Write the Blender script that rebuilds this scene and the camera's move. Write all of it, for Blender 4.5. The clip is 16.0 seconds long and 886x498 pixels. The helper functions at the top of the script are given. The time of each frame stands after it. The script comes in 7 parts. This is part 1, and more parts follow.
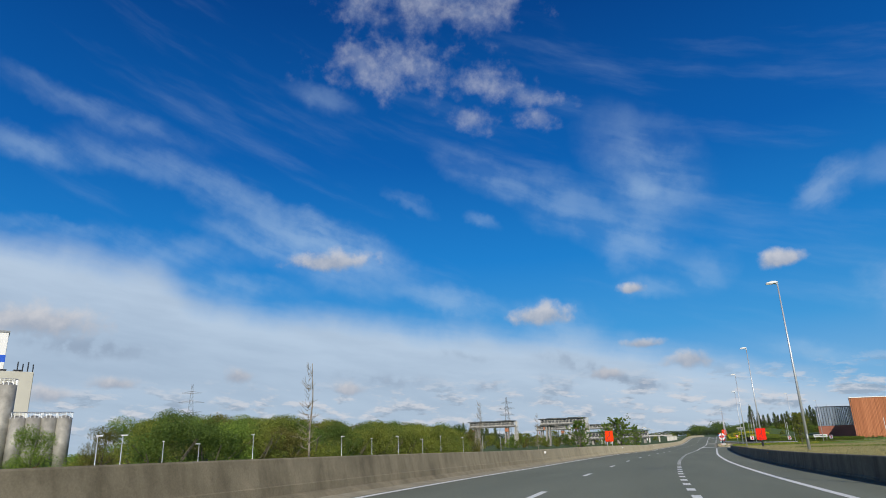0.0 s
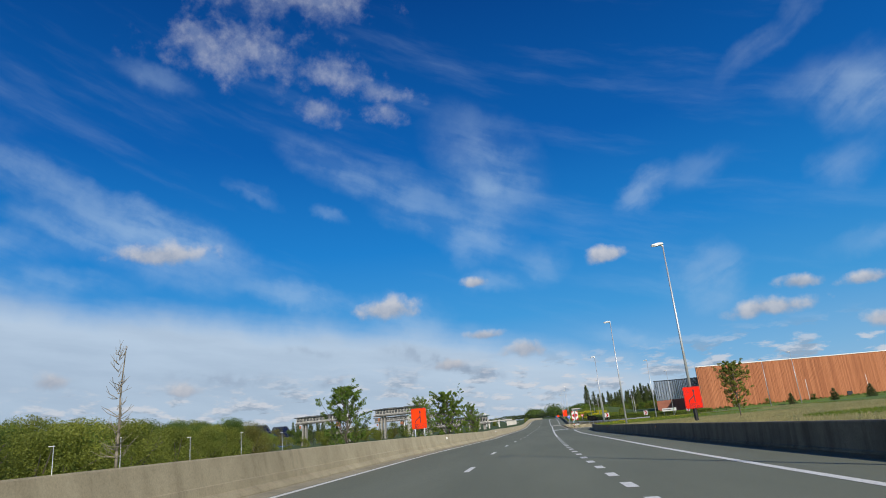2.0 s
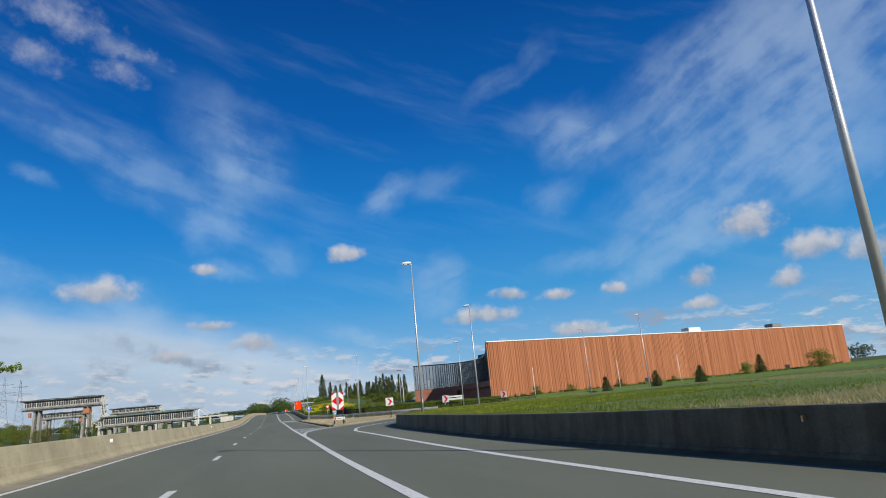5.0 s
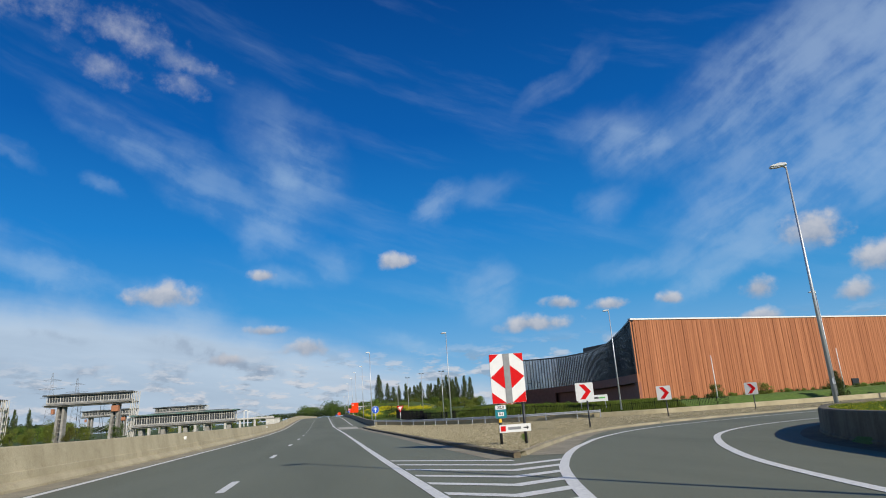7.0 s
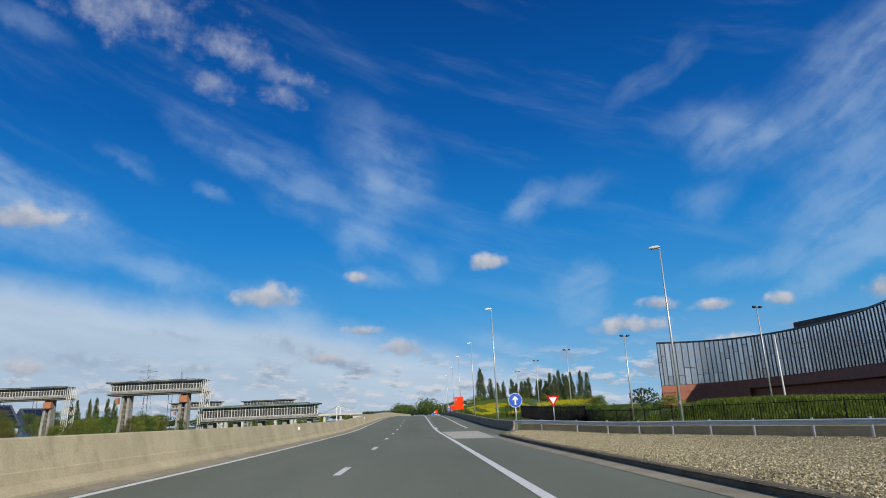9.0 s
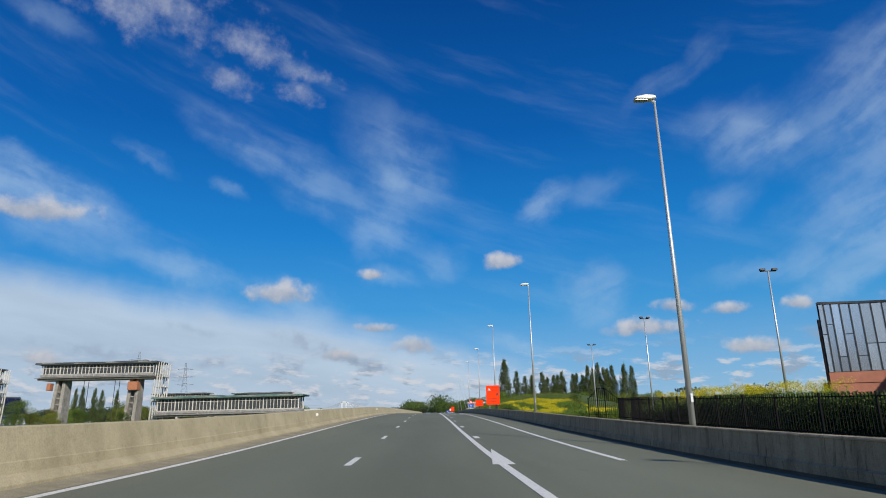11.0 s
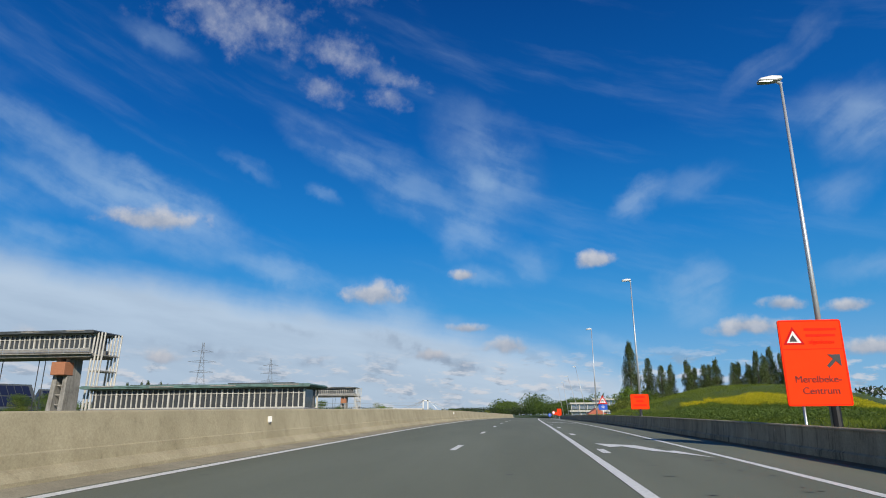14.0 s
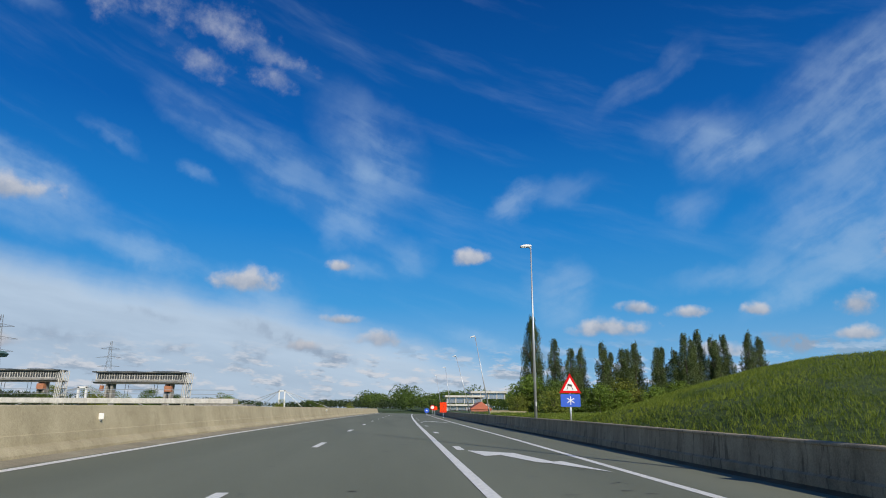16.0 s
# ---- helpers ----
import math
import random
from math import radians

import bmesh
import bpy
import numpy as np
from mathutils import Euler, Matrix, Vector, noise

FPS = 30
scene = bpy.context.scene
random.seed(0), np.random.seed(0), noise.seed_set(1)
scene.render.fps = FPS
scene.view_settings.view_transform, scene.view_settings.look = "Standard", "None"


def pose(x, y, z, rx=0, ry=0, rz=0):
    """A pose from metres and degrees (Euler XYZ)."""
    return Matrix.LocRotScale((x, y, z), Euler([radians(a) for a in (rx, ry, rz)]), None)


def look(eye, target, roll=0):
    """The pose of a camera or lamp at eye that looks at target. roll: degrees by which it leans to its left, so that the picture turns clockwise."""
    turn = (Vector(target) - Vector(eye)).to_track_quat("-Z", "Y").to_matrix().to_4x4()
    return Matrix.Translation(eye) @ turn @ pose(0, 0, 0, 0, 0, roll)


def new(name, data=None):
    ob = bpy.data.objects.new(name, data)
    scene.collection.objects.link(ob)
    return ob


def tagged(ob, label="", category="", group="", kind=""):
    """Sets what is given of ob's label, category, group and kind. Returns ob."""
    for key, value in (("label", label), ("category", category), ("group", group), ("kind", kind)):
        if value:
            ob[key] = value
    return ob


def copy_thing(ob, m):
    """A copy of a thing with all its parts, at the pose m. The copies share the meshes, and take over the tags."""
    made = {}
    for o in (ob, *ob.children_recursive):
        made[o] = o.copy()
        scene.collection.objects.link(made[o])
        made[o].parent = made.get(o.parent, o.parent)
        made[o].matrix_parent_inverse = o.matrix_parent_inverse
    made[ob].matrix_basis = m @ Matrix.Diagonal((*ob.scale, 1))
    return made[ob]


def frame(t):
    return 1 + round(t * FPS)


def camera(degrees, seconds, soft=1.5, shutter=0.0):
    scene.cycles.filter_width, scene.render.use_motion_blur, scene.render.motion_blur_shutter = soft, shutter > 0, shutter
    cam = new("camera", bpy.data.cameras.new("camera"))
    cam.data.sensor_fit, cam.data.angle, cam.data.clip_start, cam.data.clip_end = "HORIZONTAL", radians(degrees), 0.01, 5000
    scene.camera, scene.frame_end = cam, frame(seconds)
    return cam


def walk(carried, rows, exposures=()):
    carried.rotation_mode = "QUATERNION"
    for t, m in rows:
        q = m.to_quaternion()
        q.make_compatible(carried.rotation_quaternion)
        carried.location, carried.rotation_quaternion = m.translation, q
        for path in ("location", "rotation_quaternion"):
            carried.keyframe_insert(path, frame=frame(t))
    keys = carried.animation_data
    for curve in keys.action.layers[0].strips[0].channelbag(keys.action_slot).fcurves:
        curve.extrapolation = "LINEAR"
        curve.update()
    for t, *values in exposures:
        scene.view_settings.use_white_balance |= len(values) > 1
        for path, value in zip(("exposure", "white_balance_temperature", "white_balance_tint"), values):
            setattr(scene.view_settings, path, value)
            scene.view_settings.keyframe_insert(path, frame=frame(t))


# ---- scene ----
cam = camera(70.3, 16.0, 1.0)

# seconds, x, y, z, yaw to the left, pitch up, lean to the left
PATH = [
    (0.0, -0.000, 0.001, 1.200, 21.27, 17.12, -1.99), (0.5, -1.178, 10.569, 1.100, 20.61, 17.23, -3.06),
    (1.0, -2.190, 21.188, 0.963, 18.35, 17.03, -3.98), (1.5, -3.024, 31.851, 0.795, 13.52, 16.46, -4.62),
    (2.0, -3.586, 42.577, 0.643, 6.93, 15.71, -5.47), (2.5, -3.889, 53.366, 0.526, -1.16, 14.74, -6.18),
    (3.0, -3.992, 64.243, 0.405, -9.67, 13.56, -6.02), (3.5, -4.034, 75.285, 0.291, -14.97, 13.00, -5.41),
    (3.7, -4.046, 79.713, 0.243, -16.15, 12.80, -6.16), (5.8, -3.628, 127.334, -0.420, -16.79, 13.46, -4.91),
    (6.0, -3.553, 131.796, -0.438, -16.31, 13.56, -4.87), (6.5, -3.346, 142.921, -0.472, -14.48, 13.85, -4.42),
    (7.0, -3.178, 154.122, -0.546, -12.23, 14.23, -3.99), (7.5, -3.015, 165.386, -0.660, -9.65, 14.45, -3.37),
    (8.0, -2.843, 176.664, -0.740, -7.05, 14.69, -3.16), (8.5, -2.684, 188.033, -0.796, -4.98, 14.64, -2.85),
    (9.0, -2.528, 199.529, -0.860, -3.66, 14.78, -2.56), (9.2, -2.470, 204.136, -0.889, -3.38, 14.85, -2.41),
    (11.3, -1.935, 252.497, -0.930, -2.24, 14.68, -1.30), (11.5, -1.909, 257.023, -0.877, -2.20, 14.70, -1.12),
    (12.0, -1.842, 268.323, -0.739, 0.44, 14.71, -1.00), (12.5, -1.737, 279.635, -0.585, 4.07, 14.59, -0.50),
    (13.0, -1.548, 291.017, -0.415, 6.35, 14.88, -0.54), (13.5, -1.323, 302.423, -0.215, 6.33, 14.99, -0.43),
    (14.0, -1.055, 313.767, -0.039, 6.13, 14.82, -0.41), (14.5, -0.764, 325.093, 0.113, 2.31, 14.74, -0.41),
    (15.0, -0.493, 336.541, 0.234, -2.21, 14.54, -0.29), (15.5, -0.233, 348.159, 0.322, -4.63, 14.24, -0.12),
    (16.0, 0.000, 359.857, 0.389, -5.18, 14.17, 0.24)]


def stance(x, y, z, yaw, pitch, lean):
    a, b = radians(yaw), radians(pitch)
    ahead = Vector((-math.sin(a) * math.cos(b), math.cos(a) * math.cos(b), math.sin(b)))
    eye = Vector((x, y, z))
    return look(eye, eye + ahead, lean)


walk(cam, [(row[0], stance(*row[1:])) for row in PATH])

# ---- light ----
SUN_AZ, SUN_EL = 152.5, 27.0        # clockwise from +y, degrees
sun_way = Vector((math.sin(radians(SUN_AZ)) * math.cos(radians(SUN_EL)),
                  math.cos(radians(SUN_AZ)) * math.cos(radians(SUN_EL)), math.sin(radians(SUN_EL))))
sun = new("sun", bpy.data.lights.new("sun", "SUN"))
sun.data.energy, sun.data.angle, sun.data.color = 5.0, radians(0.6), (1.0, 0.93, 0.82)
sun.matrix_world = look(sun_way * 100, (0, 0, 0))
world = bpy.data.worlds.new("sky")
scene.world = world
world.use_nodes = True


class Nodes:
    """Shorthand for wiring the sky."""

    def __init__(self, tree):
        self.t = tree

    def add(self, kind, **sets):
        n = self.t.nodes.new(kind)
        for key, value in sets.items():
            setattr(n, key, value)
        return n

    def plug(self, socket, value):
        if isinstance(value, (int, float)):
            socket.default_value = value
        elif isinstance(value, tuple):
            socket.default_value = value if len(value) == len(socket.default_value) else (*value, 1)
        else:
            self.t.links.new(value, socket)

    def math(self, how, a, b=0.0, clamp=False):
        n = self.add("ShaderNodeMath", operation=how, use_clamp=clamp)
        self.plug(n.inputs[0], a)
        self.plug(n.inputs[1], b)
        return n.outputs[0]

    def vec(self, how, a, b=None):
        n = self.add("ShaderNodeVectorMath", operation=how)
        self.plug(n.inputs[0], a)
        if b is not None:
            self.plug(n.inputs[1], b)
        return n.outputs["Value"] if how in ("LENGTH", "DOT_PRODUCT") else n.outputs[0]

    def noise(self, v, scale, detail=6.0, rough=0.55):
        n = self.add("ShaderNodeTexNoise")
        self.plug(n.inputs["Vector"], v)
        n.inputs["Scale"].default_value, n.inputs["Detail"].default_value, n.inputs["Roughness"].default_value = scale, detail, rough
        return n.outputs["Fac"]

    def ease(self, v, a, b, lo=0.0, hi=1.0):
        n = self.add("ShaderNodeMapRange", interpolation_type="SMOOTHSTEP")
        self.plug(n.inputs["Value"], v)
        n.inputs["From Min"].default_value, n.inputs["From Max"].default_value = a, b
        n.inputs["To Min"].default_value, n.inputs["To Max"].default_value = lo, hi
        return n.outputs["Result"]

    def mix(self, a, b, fac):
        n = self.add("ShaderNodeMix", data_type="RGBA")
        self.plug(n.inputs[6], a)
        self.plug(n.inputs[7], b)
        self.plug(n.inputs[0], fac)
        return n.outputs[2]

    def ramp(self, fac, stops):
        n = self.add("ShaderNodeValToRGB")
        while len(n.color_ramp.elements) < len(stops):
            n.color_ramp.elements.new(0.5)
        for e, (at, c) in zip(n.color_ramp.elements, stops):
            e.position, e.color = at, (*c, 1)
        self.plug(n.inputs[0], fac)
        return n.outputs[0]

    def fma(self, a, b, c):
        n = self.add("ShaderNodeMath", operation="MULTIPLY_ADD")
        for socket, value in zip(n.inputs, (a, b, c)):
            self.plug(socket, value)
        return n.outputs[0]

    def oval(self, xy, a, e, long, wide, turn):
        """How far out in a turned oval: 0 in its middle, 1 on its rim."""
        x, y = xy
        c, s = math.cos(radians(turn)), math.sin(radians(turn))
        u = self.fma(x, c / long, self.fma(y, s / long, -(a * c + e * s) / long))
        v = self.fma(x, -s / wide, self.fma(y, c / wide, (a * s - e * c) / wide))
        return self.math("SQRT", self.fma(u, u, self.math("MULTIPLY", v, v)))


# Clouds: bearing and height in degrees, half length, half width, turn, thickness
TORN = [(-26.2, 33.5, 7.6, 3.2, 1), (-23.1, 38.2, 10.0, 3.2, 7), (-15.8, 37.4, 6.0, 2.6, 7), (-16.4, 31.6, 5.2, 1.9, -12), (-12.0, 30.0, 4.0, 1.0, -12),
        (-17.4, 28.7, 2.2, 1.6, -4), (-12.0, 28.3, 2.8, 1.0, -12)]
STREAKS = [(-52.8, 26.7, 11.0, 1.0, -9, 0.30), (-57.0, 23.1, 6.0, 1.2, -5, 0.55), (-49.0, 23.4, 7.0, 1.5, -11, 0.36), (-42.2, 21.4, 6.0, 1.6, -20, 0.46),
           (-32.7, 18.2, 9.5, 1.7, -21, 0.85), (-36.3, 17.4, 8.5, 1.2, -12, 0.80), (-31.5, 16.3, 8.0, 3.0, -20, 0.70), (-54.6, 17.1, 4.5, 0.7, 0, 0.35),
           (-20.2, 12.2, 6.0, 1.2, -12, 0.75), (-46.3, 16.5, 8.5, 1.5, -3, 0.45), (-39.7, 13.7, 6.0, 1.2, -5, 0.40), (-11.2, 10.1, 5.4, 2.0, -11, 0.55)]
FEATHERS = [(-33.2, 30.3, 4.2, 1.0, -18, 0.30), (-16.2, 23.3, 7.0, 1.8, -26, 0.50), (-9.4, 20.2, 6.0, 2.7, -28, 0.50), (-3.7, 16.8, 5.2, 2.8, -21, 0.42),
            (-1.8, 23.5, 6.6, 3.4, -36, 0.44), (-1.2, 20.2, 4.8, 2.9, -45, 0.45), (-2.4, 20.9, 1.9, 0.8, -46, 0.60), (-3.3, 16.0, 3.8, 2.0, 28, 0.40),
            (-17.6, 19.3, 1.8, 0.7, -21, 0.35), (-24.1, 21.1, 2.8, 0.8, -26, 0.30), (-2.8, 12.1, 3.4, 1.0, -8, 0.40), (1.8, 13.1, 3.2, 1.9, 9, 0.42), (8.9, 6.1, 4.8, 0.8, -15, 0.50)]
WISPS = [(11.9, 18.2, 3.1, 1.3, 33, 0.85), (16.4, 19.0, 4.2, 1.4, 9, 0.24), (25.0, 28.0, 6.0, 1.1, 26, 0.24), (30.5, 20.9, 4.4, 2.6, -15, 0.45),
         (27.8, 16.7, 2.8, 1.7, 10, 0.35), (16.0, 10.0, 3.4, 2.9, 22, 0.62), (29.4, 22.7, 6.0, 2.2, -10, 0.26), (34.7, 9.0, 5.0, 0.95, 21, 0.62),
         (40.7, 11.0, 4.5, 1.3, 18, 0.55), (30.9, 10.6, 6.5, 1.2, 3, 0.40), (32.2, 21.2, 2.6, 1.3, -18, 0.75)]
BANKS = [(42.2, 24.6, 9.5, 3.4, 16, 0.85), (51.5, 25.0, 10.0, 5.5, 10, 1.0), (44.7, 18.2, 10.0, 5.0, 12, 0.62), (37.7, 14.6, 7.0, 3.3, 13, 0.50),
         (40.5, 13.2, 10.0, 2.6, 20, 0.55), (50.5, 16.2, 8.0, 4.5, 11, 0.70), (38.8, 20.0, 6.5, 2.8, 8, 0.42), (58.0, 32.0, 12.0, 7.0, 15, 0.9), (51.0, 21.0, 5.0, 2.2, 8, 0.5)]
SMUDGES = [(-11.7, 4.6, 1.9, 1.0, -23, 0.55), (-8.2, 5.4, 2.9, 0.7, -18, 0.60), (-4.9, 4.4, 3.4, 0.75, -13, 0.60), (-17.2, 4.6, 2.5, 0.6, -2, 0.45), (-27.0, 5.6, 7.5, 1.0, -4, 0.32),
           (-11.2, 6.8, 3.6, 0.9, -11, 0.32), (-51.0, 8.0, 7.0, 1.1, -5, 0.45), (-20.0, 7.4, 5.0, 0.6, -8, 0.25), (35.2, 4.9, 3.0, 0.9, -2, 0.6), (33.8, 5.6, 2.6, 0.7, -5, 0.45)]
# bearing, height, half width, half height of the heaped clouds
HEAPS = [(-12.4, 10.6, 3.2, 1.35), (-0.4, 6.0, 2.5, 1.0), (7.8, 13.3, 1.9, 1.0), (-4.3, 12.3, 1.3, 0.6), (-4.0, 7.7, 1.8, 0.6), (-39.6, 6.0, 1.4, 0.95),
         (-49.0, 5.3, 2.0, 0.7), (-53.2, 4.4, 1.6, 0.85), (-54.5, 9.9, 5.4, 1.7), (-30.2, 4.7, 1.6, 0.75), (-7.2, 5.1, 2.0, 0.7), (-31.9, 16.0, 4.4, 1.3)]
HEAPS_RIGHT = [(43.4, 11.6, 2.6, 2.0), (38.9, 7.8, 1.6, 1.25), (47.4, 8.9, 2.6, 1.4), (45.4, 6.6, 1.5, 1.2), (20.0, 6.8, 3.8, 1.0), (22.4, 8.5, 1.8, 0.75), (26.6, 7.9, 1.8, 0.65),
               (31.8, 7.8, 1.4, 0.7), (38.6, 5.6, 2.0, 0.7), (28.2, 4.7, 2.9, 0.9), (51.5, 8.0, 2.6, 1.6)]
# rim of the pale sheet: bearing and height
RIM = [(-60, 15.4), (-52, 15.0), (-46.5, 14.0), (-44, 12.4), (-37, 11.2), (-26, 9.9), (-11, 8.1), (0.8, 5.6), (10, 2.6), (20, -1.0)]


def clouded_sky(strength):
    w = Nodes(world.node_tree)
    way = w.add("ShaderNodeTexCoord").outputs["Generated"]
    way = w.vec("NORMALIZE", way)
    split = w.add("ShaderNodeSeparateXYZ")
    w.plug(split.inputs[0], way)
    x, y, z = split.outputs
    deg = 180 / math.pi
    az = w.math("MULTIPLY", w.math("ARCTAN2", x, y), deg)
    el = w.math("MULTIPLY", w.math("ARCSINE", z), deg)
    shake = w.add("ShaderNodeTexNoise")
    w.plug(shake.inputs["Vector"], way)
    shake.inputs["Scale"].default_value, shake.inputs["Detail"].default_value, shake.inputs["Roughness"].default_value = 13.0, 7.0, 0.58
    tones = w.add("ShaderNodeSeparateColor")
    w.plug(tones.inputs[0], shake.outputs["Color"])

    def swayed(across, up):
        return (w.fma(tones.outputs[0], across, w.math("SUBTRACT", az, across / 2)),
                w.fma(tones.outputs[1], up, w.math("SUBTRACT", el, up / 2)))

    def plane(xy, turn, long, wide, shift=0.0):
        """Bearings turned and stretched, for combed noise."""
        c, s = math.cos(radians(turn)), math.sin(radians(turn))
        n = w.add("ShaderNodeCombineXYZ")
        w.plug(n.inputs[0], w.fma(xy[0], c / long, w.fma(xy[1], s / long, shift)))
        w.plug(n.inputs[1], w.fma(xy[0], -s / wide, w.math("MULTIPLY", xy[1], c / wide)))
        return n.outputs[0]

    calm, loose, ragged = swayed(1.4, 1.0), swayed(5.0, 3.2), swayed(2.2, 1.5)
    lumps = w.noise(way, 42.0, 6.0, 0.54)
    broad = w.noise(way, 9.0, 5.0, 0.55)
    puffs = w.noise(way, 19.0, 7.0, 0.56)

    # clear sky
    sky = w.add("ShaderNodeTexSky", sky_type="NISHITA", sun_disc=False)
    sky.sun_elevation, sky.sun_rotation = radians(SUN_EL), radians(SUN_AZ)
    sky.dust_density, sky.ozone_density = 0.3, 4.0
    air = w.add("ShaderNodeVectorMath", operation="MULTIPLY")
    w.plug(air.inputs[0], sky.outputs[0])
    air.inputs[1].default_value = (0.012, 0.055, 0.115)
    colour = w.mix(w.ramp(w.math("DIVIDE", el, 75.0, True), [
        (0.0, (0.36, 0.53, 0.70)), (0.05, (0.215, 0.45, 0.69)), (0.12, (0.060, 0.325, 0.655)), (0.21, (0.014, 0.218, 0.590)),
        (0.33, (0.003, 0.112, 0.415)), (0.5, (0.001, 0.053, 0.245)), (1.0, (0.001, 0.033, 0.165))]), air.outputs[0], 0.15)

    # ice cloud: soft feathers combed along two ways
    def patches(v, strokes):
        total = None
        for a, e, long, wide, turn, thick in strokes:
            one = w.ease(w.oval(v, a, e, long * 1.2, wide * 1.35, turn), 1.0, 0.0, 0.0, thick)
            total = one if total is None else w.math("ADD", total, one)
        return total

    for strokes, turn, tint in ((STREAKS + FEATHERS, -21, (0.45, 0.61, 0.78)), (WISPS + BANKS, 27, (0.46, 0.60, 0.76))):
        threads = w.noise(plane(ragged, turn, 10.0, 2.0), 1.0, 6.0, 0.54)
        grain = w.ease(w.math("ADD", w.math("MULTIPLY", threads, 0.55), w.math("MULTIPLY", puffs, 0.45)), 0.37, 0.64, 0.18, 1.12)
        body = w.math("MULTIPLY", patches(loose, strokes), grain)
        colour = w.mix(colour, tint, w.math("DIVIDE", w.math("MULTIPLY", body, 0.78), w.math("ADD", body, 0.85)))
    trace = w.ease(w.noise(plane(calm, -18, 26.0, 4.0, 3.3), 1.0, 6.0, 0.58), 0.50, 0.90)
    colour = w.mix(colour, (0.46, 0.62, 0.80), w.math("MULTIPLY", trace, 0.20))

    # the pale sheet low down
    height = w.add("ShaderNodeSeparateColor")
    w.plug(height.inputs[0], w.ramp(w.math("DIVIDE", w.math("ADD", az, 60.0), 80.0, True), [((a + 60) / 80, (h, h, h)) for a, h in RIM]))
    rim = height.outputs[0]
    threads = w.noise(plane(calm, -8, 11.0, 1.8, 7.7), 1.0, 6.0, 0.58)
    depth = w.math("ADD", w.math("SUBTRACT", rim, el), w.math("MULTIPLY", w.math("SUBTRACT", broad, 0.5), 2.6))
    depth = w.math("ADD", depth, w.math("MULTIPLY", w.math("SUBTRACT", threads, 0.5), 1.6))
    sheet = w.ease(depth, -2.0, 1.5)
    inside = w.ease(depth, 0.0, 6.5)
    mottle = w.ease(threads, 0.32, 0.74)
    pale = w.mix((0.53, 0.635, 0.755), (0.40, 0.49, 0.605), w.math("ADD", w.math("MULTIPLY", inside, 0.55), w.math("MULTIPLY", mottle, 0.42), True))
    colour = w.mix(colour, pale, w.math("MULTIPLY", sheet, 0.88))
    grey = w.math("MULTIPLY", patches(ragged, SMUDGES), w.ease(lumps, 0.36, 0.62, 0.35, 1.3))
    colour = w.mix(colour, (0.28, 0.36, 0.48), w.ease(grey, 0.0, 0.75, 0.0, 0.9))

    # low rows of small heaps: pale tops over grey feet
    def rows(v):
        return w.ease(w.noise(plane(v, -3, 3.3, 1.05, 5.1), 1.0, 6.0, 0.60), 0.48, 0.60)

    small = swayed(1.6, 0.8)
    band = w.math("MULTIPLY", w.ease(el, 0.0, 1.0), w.ease(el, 6.4, 3.0))
    many = w.math("MULTIPLY", rows(small), band)
    above = rows((small[0], w.math("ADD", small[1], 0.45)))
    colour = w.mix(colour, w.mix((0.63, 0.645, 0.69), (0.28, 0.36, 0.47), w.math("MULTIPLY", above, 0.95)), w.math("MULTIPLY", many, 0.78))

    # heaped clouds: lit tops, flat grey feet
    best, lift = None, None
    plump = swayed(1.5, 1.0)
    for a, e, wide, high in HEAPS + HEAPS_RIGHT:
        u, v = w.fma(plump[0], 1 / wide, -a / wide), w.fma(plump[1], 1 / high, -e / high)
        v2 = w.math("MAXIMUM", v, w.math("MULTIPLY", v, -1.45))
        d = w.math("SQRT", w.fma(u, u, w.math("MULTIPLY", v2, v2)))
        if best is None:
            best, lift = d, v
        else:
            swap = w.add("ShaderNodeMix", data_type="FLOAT")
            w.plug(swap.inputs[0], w.math("LESS_THAN", d, best))
            w.plug(swap.inputs[2], lift)
            w.plug(swap.inputs[3], v)
            lift, best = swap.outputs[0], w.math("MINIMUM", d, best)
    swell = w.math("SUBTRACT", lumps, 0.5)
    thick = w.ease(w.math("ADD", w.math("SUBTRACT", 1.08, best), w.math("MULTIPLY", swell, 1.5)), -0.04, 0.80)
    lit = w.math("ADD", w.math("ADD", w.math("MULTIPLY", lift, 0.62), 0.52), w.math("MULTIPLY", swell, 1.5), True)
    colour = w.mix(colour, w.mix((0.255, 0.315, 0.42), (0.60, 0.60, 0.63), lit), w.math("MULTIPLY", thick, 0.86))
    # a torn cloud high up
    tear = w.math("ADD", w.math("MULTIPLY", w.math("SUBTRACT", w.noise(way, 30.0, 8.0, 0.62), 0.5), 2.6), w.math("MULTIPLY", w.math("SUBTRACT", broad, 0.5), 1.4))
    shreds, near = swayed(3.4, 2.4), None
    for shred in TORN:
        d = w.oval(shreds, *shred)
        near = d if near is None else w.math("MINIMUM", near, d)
    torn = w.ease(w.math("ADD", w.math("SUBTRACT", 1.0, near), tear), -0.1, 1.25)
    colour = w.mix(colour, w.mix((0.28, 0.34, 0.50), (0.50, 0.53, 0.62), w.ease(swell, -0.12, 0.12)), w.math("MULTIPLY", torn, 0.56))
    # below the horizon
    colour = w.mix(colour, (0.10, 0.11, 0.09), w.ease(el, -0.5, -3.0))
    back = world.node_tree.nodes["Background"]
    w.plug(back.inputs[0], colour)
    back.inputs[1].default_value = strength


clouded_sky(1.0)


# ---- materials ----


